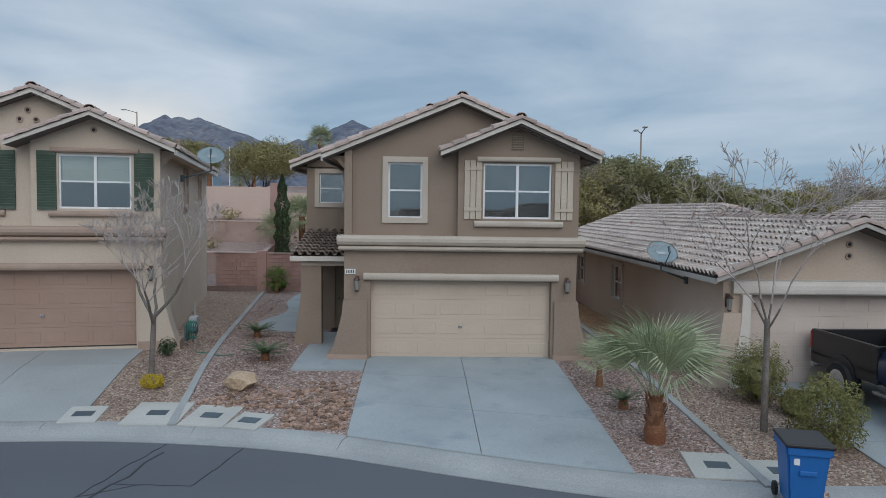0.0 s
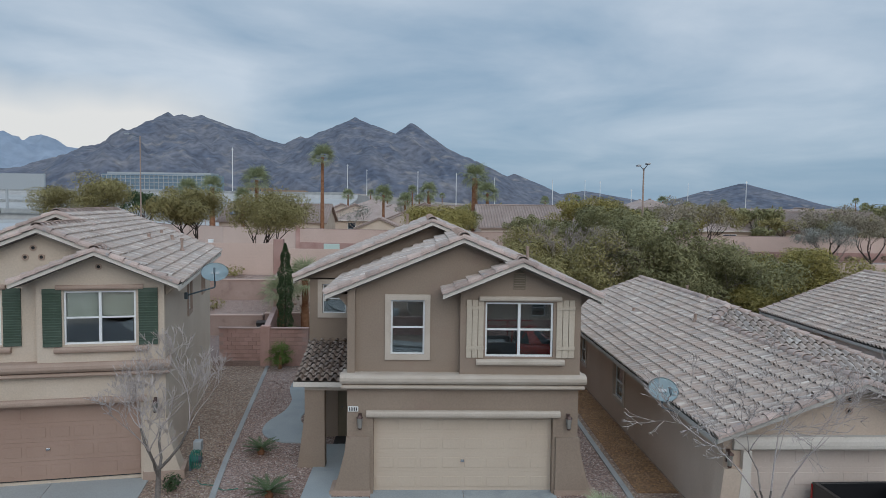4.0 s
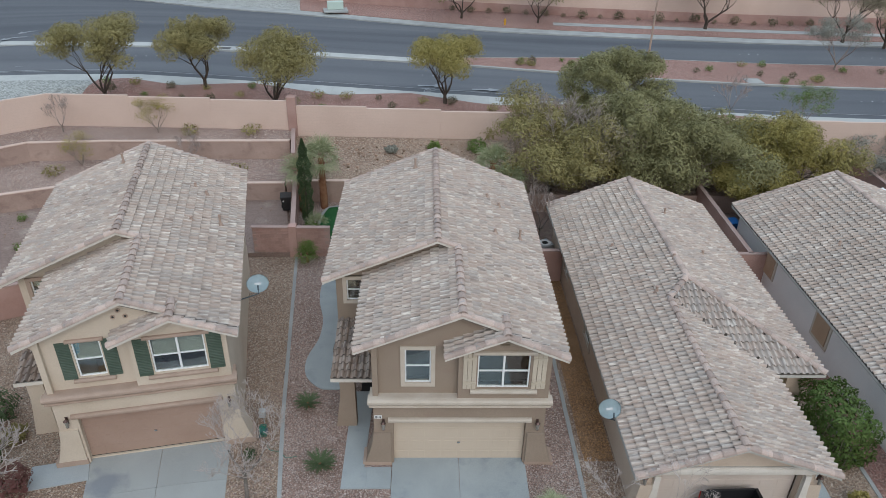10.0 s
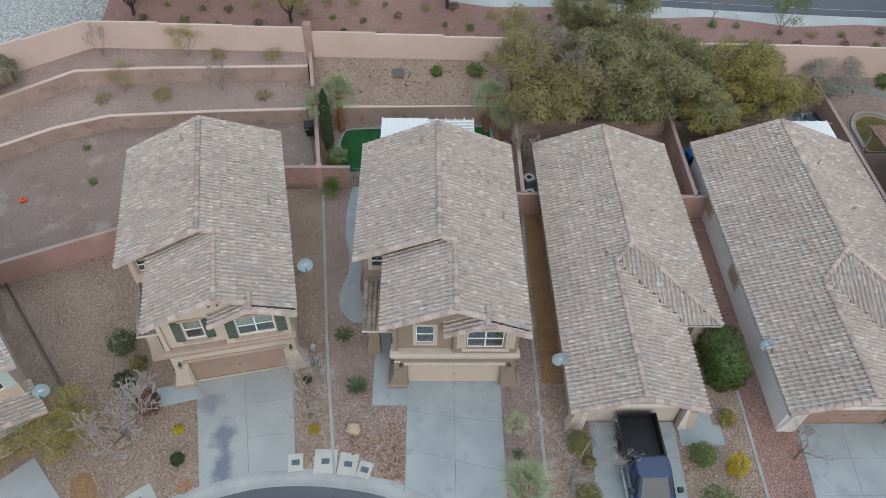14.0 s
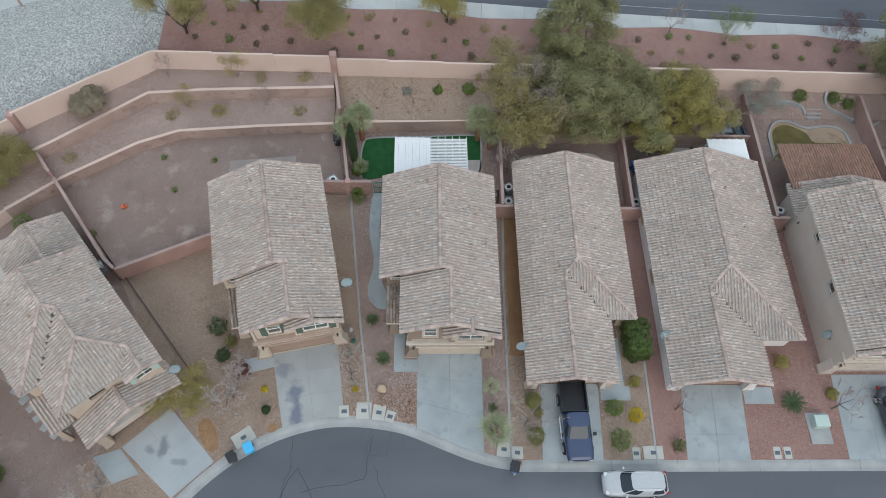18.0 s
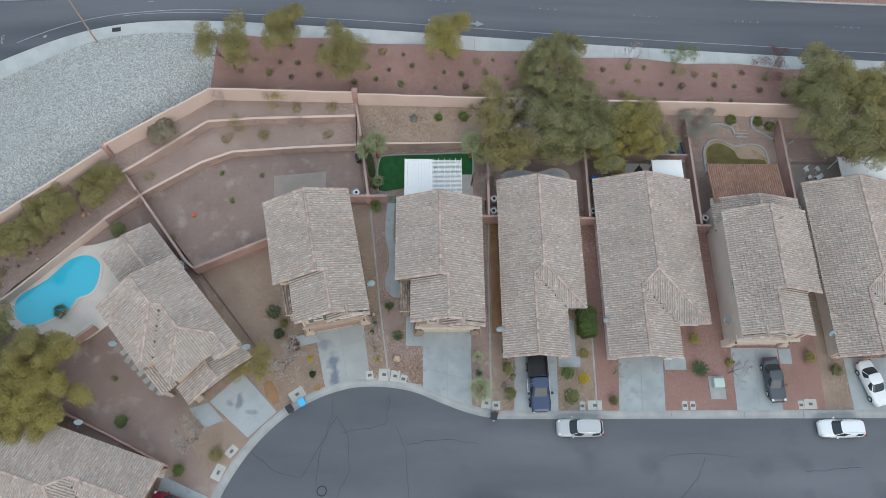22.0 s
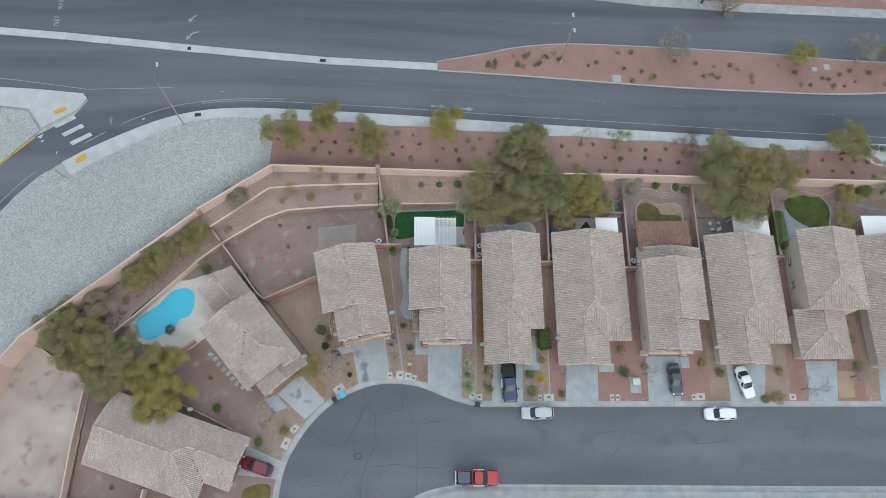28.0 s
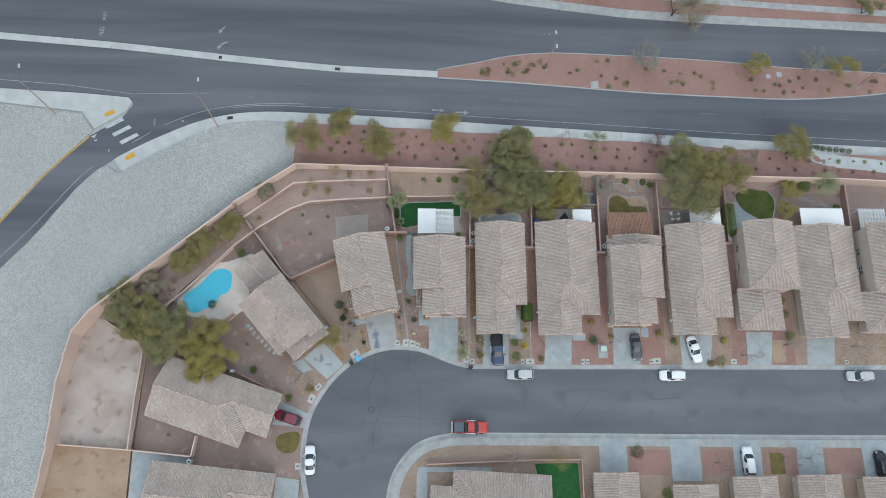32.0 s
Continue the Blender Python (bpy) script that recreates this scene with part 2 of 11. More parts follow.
def stained(m, spots, colour):
    """Adds old oil stains to a surface: x, y, half widths and strength of each, with torn edges."""
    nt = m.node_tree
    bsdf = nt.nodes["Principled BSDF"]
    geo, noise = nt.nodes.new("ShaderNodeNewGeometry"), nt.nodes.new("ShaderNodeTexNoise")
    noise.inputs["Scale"].default_value, noise.inputs["Detail"].default_value = 1.6, 5.0
    nt.links.new(geo.outputs["Position"], noise.inputs["Vector"])
    col = bsdf.inputs["Base Color"].links[0].from_socket
    for x, y, rx, ry, strength in spots:
        mp, ln, ad, rm, mx = (nt.nodes.new("ShaderNode" + k) for k in ("Mapping", "VectorMath", "Math", "MapRange", "Mix"))
        mp.inputs["Location"].default_value = (-x / rx, -y / ry, 0)
        mp.inputs["Scale"].default_value = (1 / rx, 1 / ry, 0)
        nt.links.new(geo.outputs["Position"], mp.inputs["Vector"])
        ln.operation = "LENGTH"
        nt.links.new(mp.outputs[0], ln.inputs[0])
        ad.operation = "MULTIPLY_ADD"
        ad.inputs[1].default_value = 1.6
        nt.links.new(noise.outputs["Fac"], ad.inputs[0])
        nt.links.new(ln.outputs["Value"], ad.inputs[2])
        for k, v in enumerate((1.75, 1.2, 0.0, strength)):
            rm.inputs[k + 1].default_value = v
        nt.links.new(ad.outputs[0], rm.inputs[0])
        mx.data_type = "RGBA"
        nt.links.new(rm.outputs[0], mx.inputs[0])
        nt.links.new(col, mx.inputs[6])
        mx.inputs[7].default_value = (*colour, 1)
        col = mx.outputs[2]
    nt.links.new(col, bsdf.inputs["Base Color"])
    return m


def tile_clay(name, tones, pale, dark):
    """Weathered tiles: a tone for each tile, pale and dark streaks along it, and slow patches over the roof."""
    m = bpy.data.materials.new(name)
    m.use_nodes = True
    nt = m.node_tree
    b = nt.nodes["Principled BSDF"]

    def link(a, z):
        nt.links.new(a, z)

    def maths(op, x, y):
        n = nt.nodes.new("ShaderNodeMath")
        n.operation = op
        link(x, n.inputs[0])
        if hasattr(y, "node"):
            link(y, n.inputs[1])
        else:
            n.inputs[1].default_value = y
        return n.outputs[0]

    def remap(x, lo, hi, c=0.0, d=1.0):
        n = nt.nodes.new("ShaderNodeMapRange")
        for i, v in enumerate((lo, hi, c, d)):
            n.inputs[i + 1].default_value = v
        link(x, n.inputs[0])
        return n.outputs[0]

    def blend(fac, x, colour, kind="MIX"):
        n = nt.nodes.new("ShaderNodeMix")
        n.data_type, n.blend_type = "RGBA", kind
        if hasattr(fac, "node"):
            link(fac, n.inputs[0])
        else:
            n.inputs[0].default_value = fac
        link(x, n.inputs[6])
        if hasattr(colour, "node"):
            link(colour, n.inputs[7])
        else:
            n.inputs[7].default_value = (*colour, 1)
        return n.outputs[2]

    def grey(x):
        n = nt.nodes.new("ShaderNodeCombineColor")
        for i in range(3):
            link(x, n.inputs[i])
        return n.outputs[0]

    geo, info, uv = nt.nodes.new("ShaderNodeNewGeometry"), nt.nodes.new("ShaderNodeObjectInfo"), nt.nodes.new("ShaderNodeUVMap")
    uv.uv_map = "tile"
    one = maths("FRACT", maths("ADD", info.outputs["Random"], geo.outputs["Random Per Island"]), 0.0)
    two, three = maths("FRACT", maths("MULTIPLY", one, 17.31), 0.0), maths("FRACT", maths("MULTIPLY", one, 53.7), 0.0)
    ramp = nt.nodes.new("ShaderNodeValToRGB")
    ramp.color_ramp.interpolation = "CONSTANT"
    while len(ramp.color_ramp.elements) < len(tones):
        ramp.color_ramp.elements.new(0.5)
    for i, c in enumerate(tones):
        ramp.color_ramp.elements[i].position, ramp.color_ramp.elements[i].color = i / len(tones), (*c, 1)
    link(one, ramp.inputs[0])
    sep, cmb = nt.nodes.new("ShaderNodeSeparateXYZ"), nt.nodes.new("ShaderNodeCombineXYZ")
    link(uv.outputs[0], sep.inputs[0])
    link(maths("ADD", maths("MULTIPLY", sep.outputs[0], 2.6), maths("MULTIPLY", two, 60.0)), cmb.inputs[0])
    link(maths("ADD", maths("MULTIPLY", sep.outputs[1], 0.5), maths("MULTIPLY", three, 40.0)), cmb.inputs[1])

    def noisy(vec, scale, detail):
        n = nt.nodes.new("ShaderNodeTexNoise")
        n.inputs["Scale"].default_value, n.inputs["Detail"].default_value = scale, detail
        link(vec, n.inputs["Vector"])
        return n.outputs["Fac"]

    streak = noisy(cmb.outputs[0], 1.3, 2.0)
    amount = maths("ADD", maths("MULTIPLY", two, 0.6), 0.2)
    col = blend(maths("MULTIPLY", remap(streak, 0.54, 0.66), amount), ramp.outputs[0], pale)
    col = blend(maths("MULTIPLY", remap(streak, 0.45, 0.33), amount), col, dark)
    col = blend(1.0, col, grey(remap(noisy(geo.outputs["Position"], 0.3, 4.0), 0.3, 0.7, 0.9, 1.1)), "MULTIPLY")
    grain = noisy(geo.outputs["Position"], 45.0, 3.0)
    col = blend(1.0, col, grey(remap(grain, 0.3, 0.7, 0.92, 1.08)), "MULTIPLY")
    link(col, b.inputs["Base Color"])
    b.inputs["Roughness"].default_value, b.inputs["Specular IOR Level"].default_value = 0.78, 0.35
    bump = nt.nodes.new("ShaderNodeBump")
    bump.inputs["Strength"].default_value, bump.inputs["Distance"].default_value = 0.2, 0.01
    link(grain, bump.inputs["Height"])
    link(bump.outputs[0], b.inputs["Normal"])
    return m


M = {}
M["asphalt"] = surf("asphalt", (0.098, 0.104, 0.117), (0.15, 0.157, 0.172), 0.1, 0.9, 60, 0.2, 0.3, 120, third=(0.106, 0.112, 0.125), streak=(0.3, 1.7, 1))
M["road_asphalt"] = surf("road_asphalt", (0.078, 0.084, 0.098), (0.132, 0.138, 0.152), 0.25, 0.9, 60, 0.15, 0.25, 120, streak=(0.05, 1.0, 1))
M["concrete"] = surf("concrete", (0.285, 0.313, 0.32), (0.355, 0.383, 0.388), 0.5, 0.85, 30, 0.08, 0.12, 80, third=(0.265, 0.295, 0.31))
M["kerb"] = surf("kerb_concrete", (0.275, 0.283, 0.28), (0.365, 0.37, 0.36), 0.7, 0.85, 30, 0.1, 0.15, 80)
M["pale_walk"] = surf("pale_pavement_concrete", (0.37, 0.378, 0.37), (0.45, 0.457, 0.445), 0.5, 0.85, 30, 0.08, 0.12, 80)
M["stained_concrete"] = stained(surf("stained_concrete", (0.32, 0.345, 0.355), (0.385, 0.405, 0.41), 0.35, 0.8, 30, 0.08, 0.12, 80),
                               ((-21.2, -7.3, 0.5, 0.9, 0.7), (-22.2, -7.5, 0.5, 0.45, 0.55), (-20.0, -8.4, 0.8, 0.35, 0.5)), (0.14, 0.155, 0.18))
M["oily_concrete"] = stained(surf("oily_concrete", (0.30, 0.312, 0.305), (0.375, 0.388, 0.38), 0.3, 0.8, 30, 0.08, 0.12, 80),
                             ((-11.9, -3.25, 0.75, 1.1, 0.8), (-11.62, -4.85, 0.75, 1.25, 0.85), (-13.0, -1.35, 0.95, 0.8, 0.5)), (0.13, 0.15, 0.2))
M["gravel"] = surf("pink_gravel", (0.225, 0.148, 0.122), (0.295, 0.204, 0.172), 0.35, 0.95, 60, 0.15, 0.9, None, third=(0.42, 0.35, 0.315), cells=26)
M["gravel_brown"] = surf("brown_gravel", (0.225, 0.15, 0.11), (0.295, 0.208, 0.157), 0.4, 0.95, 60, 0.15, 0.9, None, third=(0.40, 0.33, 0.27), cells=24)
M["gravel_red"] = surf("red_gravel", (0.24, 0.125, 0.105), (0.295, 0.166, 0.14), 0.3, 0.95, 60, 0.15, 0.8, None, third=(0.335, 0.235, 0.2), cells=22)
M["gravel_white"] = surf("white_gravel", (0.325, 0.33, 0.315), (0.365, 0.37, 0.355), 0.12, 0.95, 30, 0.12, 0.9, None, third=(0.29, 0.295, 0.275), cells=9.0, contrast=0.38)
M["dirt"] = surf("bare_dirt", (0.215, 0.152, 0.13), (0.275, 0.205, 0.178), 0.22, 0.95, 14, 0.22, 0.5, 30, third=(0.325, 0.262, 0.225))
M["pale_dirt"] = surf("pale_dirt", (0.33, 0.265, 0.228), (0.44, 0.375, 0.335), 0.22, 0.95, 9, 0.25, 0.5, 25, third=(0.27, 0.2, 0.165))
M["brown_dirt"] = surf("brown_dirt", (0.30, 0.205, 0.135), (0.37, 0.275, 0.2), 0.25, 0.95, 12, 0.22, 0.5, 30, third=(0.24, 0.16, 0.11))
M["desert"] = surf("desert_ground", (0.24, 0.205, 0.175), (0.31, 0.27, 0.235), 0.01, 0.95, 0.2, 0.15, 0.0, 40)
M["block_wall"] = surf("pink_block_wall", (0.54, 0.405, 0.345), (0.60, 0.46, 0.395), 0.3, 0.9, 30, 0.1, 0.2, 60, joints=(0.41, 0.2, 0.005, (0.47, 0.345, 0.29)))
M["block"] = surf("rose_block", (0.36, 0.22, 0.19), (0.44, 0.29, 0.255), 0.6, 0.92, 30, 0.12, 0.3, 60, vary=0.1)
M["retaining"] = surf("rose_brown_retaining_wall", (0.33, 0.235, 0.20), (0.42, 0.31, 0.265), 0.5, 0.92, 25, 0.14, 0.3, 60, third=(0.27, 0.19, 0.165))
M["far_road"] = surf("pale_far_road", (0.34, 0.35, 0.36), (0.44, 0.45, 0.46), 0.03, 0.9, 2.0, 0.08, 0.0)
M["cabinet_green"] = plain("pale_green_cabinet", (0.45, 0.55, 0.50), 0.5)
M["lawn_green"] = surf("green_lawn", (0.055, 0.075, 0.02), (0.085, 0.11, 0.03), 0.8, 0.95, 60, 0.3, 0.5, 120)
M["paint_worn"] = surf("worn_lane_paint", (0.22, 0.235, 0.255), (0.32, 0.335, 0.355), 0.8, 0.8, 25, 0.25, 0.05, 60)
M["trunk_bark"] = surf("dark_grey_bark", (0.14, 0.12, 0.105), (0.23, 0.2, 0.18), 3.0, 0.95, 40, 0.3, 0.8, 40)
M["mortar"] = surf("mortar", (0.34, 0.24, 0.215), (0.40, 0.29, 0.26), 0.6, 0.95, 30, 0.12, 0.3, 60)
M["stucco"] = surf("taupe_stucco", (0.27, 0.208, 0.16), (0.31, 0.243, 0.19), 0.5, 0.92, 25, 0.06, 0.35, 55, third=(0.285, 0.213, 0.168))
M["stucco_cream"] = surf("cream_stucco", (0.52, 0.43, 0.34), (0.58, 0.49, 0.40), 0.5, 0.92, 25, 0.06, 0.35, 55)
M["stucco_tan"] = surf("tan_stucco", (0.50, 0.395, 0.31), (0.565, 0.46, 0.375), 0.5, 0.92, 25, 0.06, 0.35, 55)
M["stucco_pink"] = surf("pale_pink_stucco", (0.54, 0.45, 0.385), (0.60, 0.51, 0.44), 0.5, 0.92, 25, 0.06, 0.35, 55)
M["stucco_white"] = surf("nearly_white_stucco", (0.69, 0.645, 0.63), (0.75, 0.705, 0.69), 0.5, 0.92, 25, 0.06, 0.35, 55)
M["window_shade"] = surf("orange_brown_shade_cloth", (0.40, 0.265, 0.175), (0.46, 0.315, 0.22), 1.0, 0.85, 60, 0.1, 0.1, 90)
M["trim"] = surf("light_trim_stucco", (0.47, 0.40, 0.33), (0.54, 0.47, 0.40), 1.5, 0.9, 40, 0.08, 0.3, 70)
M["trim_brown"] = surf("brown_trim_stucco", (0.36, 0.265, 0.21), (0.42, 0.315, 0.255), 1.5, 0.9, 40, 0.08, 0.3, 70)
M["fascia"] = surf("painted_fascia", (0.60, 0.55, 0.49), (0.68, 0.63, 0.57), 1.5, 0.7, 30, 0.06, 0.05, 60)
M["fascia_grey"] = surf("grey_fascia", (0.42, 0.395, 0.36), (0.50, 0.475, 0.44), 1.5, 0.7, 30, 0.06, 0.05, 60)
M["tile"] = tile_clay("blended_clay_roof_tile", ((0.402, 0.327, 0.282), (0.43, 0.35, 0.302), (0.384, 0.321, 0.282), (0.376, 0.327, 0.295), (0.442, 0.37, 0.322), (0.407, 0.324, 0.276), (0.39, 0.335, 0.299)), (0.670, 0.609, 0.549), (0.233, 0.186, 0.160))
M["tile_cap"] = surf("clay_ridge_tile", (0.385, 0.295, 0.255), (0.455, 0.355, 0.31), 2.2, 0.85, 30, 0.12, 0.2, 70, vary=0.22, third=(0.31, 0.29, 0.28))
M["tile_brown"] = tile_clay("brown_porch_tile", ((0.26, 0.195, 0.155), (0.34, 0.265, 0.22), (0.24, 0.195, 0.17), (0.38, 0.31, 0.265)), (0.5, 0.43, 0.38), (0.14, 0.11, 0.095))
M["tile_rust"] = tile_clay("rust_patio_tile", ((0.275, 0.15, 0.105), (0.31, 0.175, 0.125), (0.25, 0.145, 0.11)), (0.4, 0.27, 0.21), (0.18, 0.1, 0.075))
M["far_tile"] = surf("distant_roof", (0.31, 0.24, 0.21), (0.39, 0.31, 0.275), 0.5, 0.9, 5, 0.15, 0.2, 12)
M["underlay"] = surf("roof_underlay", (0.115, 0.1, 0.09), (0.155, 0.135, 0.122), 0.6, 0.95, 30, 0.1, 0.1, 60)
M["garage_beige"] = surf("beige_garage_door", (0.515, 0.42, 0.33), (0.555, 0.46, 0.365), 0.8, 0.55, 20, 0.03, 0.03, 60)
M["garage_tan"] = surf("tan_garage_door", (0.325, 0.215, 0.165), (0.365, 0.25, 0.195), 0.8, 0.55, 20, 0.03, 0.03, 60)
M["garage_pale"] = surf("pale_garage_door", (0.56, 0.47, 0.41), (0.62, 0.53, 0.47), 0.8, 0.55, 20, 0.03, 0.03, 60)
M["door_olive"] = surf("olive_front_door", (0.17, 0.14, 0.09), (0.20, 0.165, 0.11), 2.0, 0.5, 20, 0.05, 0.05, 60)
M["vinyl"] = plain("white_vinyl", (0.78, 0.79, 0.79), 0.4)
M["glass"] = glass_pane("window_glass")
M["blind"] = surf("pale_blinds", (0.30, 0.32, 0.275), (0.36, 0.38, 0.33), 3.0, 0.8, 20, 0.05, 0.0)
# near-black that paints the shade of unlit rooms and vent mouths
M["shade_black"] = plain("painted_shade_black", (0.03, 0.03, 0.03), 0.9)
M["shutter_cream"] = surf("cream_shutter", (0.48, 0.41, 0.325), (0.54, 0.47, 0.38), 2.0, 0.7, 30, 0.08, 0.05, 60)
M["shutter_green"] = surf("green_shutter", (0.055, 0.085, 0.06), (0.075, 0.105, 0.08), 2.0, 0.6, 30, 0.08, 0.05, 60)
M["lamp_metal"] = plain("bronze_lantern", (0.13, 0.085, 0.075), 0.5, 0.6)
M["lamp_glass"] = plain("frosted_lantern_glass", (0.24, 0.23, 0.21), 0.3)
M["pipe"] = plain("vent_pipe", (0.36, 0.26, 0.21), 0.8)
M["dish"] = plain("grey_dish", (0.40, 0.50, 0.53), 0.45)
M["dish_arm"] = plain("dark_steel", (0.10, 0.13, 0.15), 0.5, 0.5)
M["white_metal"] = plain("white_painted_metal", (0.76, 0.755, 0.74), 0.5)
M["grey_metal"] = plain("galvanised_metal", (0.42, 0.44, 0.45), 0.5, 0.4)
M["black_plastic"] = plain("black_plastic", (0.02, 0.02, 0.022), 0.5)
M["blue_plastic"] = plain("blue_plastic", (0.02, 0.14, 0.42), 0.45)
M["light_blue_plastic"] = plain("light_blue_plastic", (0.05, 0.42, 0.72), 0.45)
M["green_plastic"] = plain("green_plastic", (0.02, 0.17, 0.12), 0.5)
M["turf"] = surf("artificial_turf", (0.012, 0.075, 0.02), (0.02, 0.1, 0.03), 1.5, 0.9, 90, 0.3, 0.5, 150)
M["lawn"] = surf("dormant_lawn", (0.10, 0.085, 0.03), (0.16, 0.13, 0.05), 0.8, 0.95, 60, 0.3, 0.5, 120)
M["patio"] = surf("patio_slab", (0.36, 0.33, 0.31), (0.43, 0.40, 0.38), 0.6, 0.9, 30, 0.1, 0.1, 60)
M["patio_brown"] = surf("brown_patio_slab", (0.285, 0.235, 0.205), (0.33, 0.275, 0.245), 0.6, 0.9, 30, 0.1, 0.1, 60)
M["deck_pale"] = surf("pale_pool_deck", (0.50, 0.44, 0.39), (0.58, 0.52, 0.47), 0.6, 0.9, 30, 0.1, 0.1, 60)
M["bark"] = surf("grey_bark", (0.21, 0.17, 0.145), (0.31, 0.26, 0.23), 3.0, 0.95, 40, 0.25, 0.6, 50)
M["dark_bark"] = surf("dark_bark", (0.055, 0.042, 0.034), (0.09, 0.07, 0.058), 3.0, 0.95, 40, 0.25, 0.6, 50)
M["palm_trunk"] = surf("palm_trunk", (0.20, 0.085, 0.045), (0.30, 0.16, 0.09), 3.0, 0.9, 40, 0.3, 0.7, 35)
M["twig"] = surf("bare_twigs", (0.30, 0.245, 0.225), (0.40, 0.34, 0.315), 3.0, 0.95, 40, 0.2, 0.2, 50)
M["pale_twig"] = surf("pale_bare_twigs", (0.40, 0.34, 0.31), (0.50, 0.44, 0.41), 3.0, 0.95, 40, 0.2, 0.2, 50)
M["leaf_olive"] = leafy("olive_foliage", (0.17, 0.145, 0.055), (0.37, 0.32, 0.14))
M["leaf_green"] = leafy("grey_green_foliage", (0.125, 0.122, 0.055), (0.335, 0.315, 0.155))
M["leaf_yellow"] = leafy("yellow_green_foliage", (0.21, 0.178, 0.05), (0.41, 0.345, 0.12))
M["leaf_brown"] = leafy("brown_grey_foliage", (0.22, 0.18, 0.12), (0.38, 0.33, 0.24))
M["leaf_dark"] = leafy("dark_green_foliage", (0.035, 0.058, 0.025), (0.09, 0.135, 0.06))
M["leaf_bright"] = leafy("bright_green_foliage", (0.075, 0.125, 0.025), (0.18, 0.25, 0.07))
M["leaf_hedge"] = leafy("hedge_foliage", (0.05, 0.09, 0.02), (0.125, 0.185, 0.05))
M["leaf_gold"] = leafy("golden_foliage", (0.42, 0.30, 0.015), (0.60, 0.46, 0.06))
M["leaf_palm"] = leafy("palm_fronds", (0.15, 0.18, 0.085), (0.40, 0.42, 0.25))
M["leaf_cycad"] = leafy("cycad_fronds", (0.04, 0.065, 0.03), (0.10, 0.14, 0.065))
M["leaf_frond"] = leafy("pale_fan_fronds", (0.19, 0.235, 0.105), (0.52, 0.54, 0.37))
M["leaf_brush"] = leafy("dark_brush_foliage", (0.09, 0.08, 0.05), (0.18, 0.16, 0.10))
M["leaf_oleander"] = leafy("oleander_foliage", (0.10, 0.112, 0.035), (0.31, 0.29, 0.11))
M["pad"] = surf("meter_box_concrete", (0.40, 0.39, 0.355), (0.47, 0.46, 0.42), 0.9, 0.85, 30, 0.08, 0.1, 80)
M["gravel_orange"] = surf("leaf_littered_gravel", (0.22, 0.125, 0.07), (0.30, 0.185, 0.11), 0.8, 0.95, 60, 0.15, 0.9, None, third=(0.36, 0.20, 0.09), cells=26)
M["leaf_red"] = leafy("reddish_foliage", (0.13, 0.05, 0.045), (0.2, 0.1, 0.085))
M["leaf_sage"] = leafy("sage_foliage", (0.2, 0.2, 0.17), (0.34, 0.335, 0.29))
M["rock"] = surf("sandstone", (0.40, 0.29, 0.19), (0.52, 0.40, 0.28), 2.5, 0.95, 20, 0.2, 0.6, 14)
M["cobble"] = surf("desert_cobbles", (0.225, 0.145, 0.105), (0.33, 0.225, 0.17), 3.0, 0.95, 30, 0.2, 0.3, 30, vary=0.5)
M["paint_white"] = surf("road_paint", (0.34, 0.36, 0.38), (0.50, 0.52, 0.54), 0.8, 0.8, 25, 0.2, 0.05, 60)
M["paint_yellow"] = surf("yellow_road_paint", (0.52, 0.26, 0.02), (0.60, 0.32, 0.04), 0.8, 0.8, 25, 0.15, 0.05, 60)
M["crack"] = surf("crack_sealant", (0.042, 0.043, 0.047), (0.062, 0.063, 0.068), 2.0, 0.8, 25, 0.15, 0.05, 60)
M["pool_water"] = plain("pool_water", (0.03, 0.43, 0.58), 0.08)
M["solar"] = plain("solar_panel", (0.02, 0.05, 0.11), 0.15)
# the blue in these rock tones is aerial haze mixed into the colour
M["mountain"] = surf("haze_tinted_desert_mountain", (0.082, 0.096, 0.132), (0.15, 0.152, 0.175), 0.008, 0.95, 0.045, 0.3, 0.0, 0.02, third=(0.205, 0.192, 0.19))
# distance haze is put into this range's colour as an even pale blue
M["mountain_far"] = surf("haze_painted_mountain", (0.22, 0.27, 0.34), (0.26, 0.31, 0.38), 0.004, 0.95, 0.02, 0.1, 0.0, 0.02)
M["rubber"] = plain("tyre_rubber", (0.018, 0.018, 0.019), 0.8)
M["chrome"] = plain("alloy_metal", (0.55, 0.56, 0.58), 0.25, 0.9)
M["pool_cover"] = surf("pale_pool_cover", (0.32, 0.36, 0.37), (0.39, 0.43, 0.44), 0.5, 0.6, 20, 0.08, 0.1, 40)
M["car_glass"] = plain("car_window", (0.03, 0.04, 0.05), 0.05)
M["tail_red"] = plain("red_lens", (0.35, 0.01, 0.01), 0.2)
M["head_lens"] = plain("clear_lens", (0.6, 0.62, 0.64), 0.15)


# ---- building tools ----
def link_mesh(name, me, parent=None, material=None):
    if material:
        me.materials.append(M[material] if isinstance(material, str) else material)
    ob = new(name, me)
    ob.parent = parent
    return ob


def part(name, bm, material, parent, label="", smooth=False):
    """One bmesh as one mesh object under a thing or a part."""
    bmesh.ops.recalc_face_normals(bm, faces=bm.faces)
    me = bpy.data.meshes.new(name)
    bm.to_mesh(me)
    bm.free()
    if smooth:
        me.shade_smooth()
    return tagged(link_mesh(name, me, parent, material), label)


def thing(name, label, category, m=None, group="", kind=""):
    ob = new(name)
    ob.empty_display_size = 0.3
    if m is not None:
        ob.matrix_world = m
    return tagged(ob, label, category, group, kind)


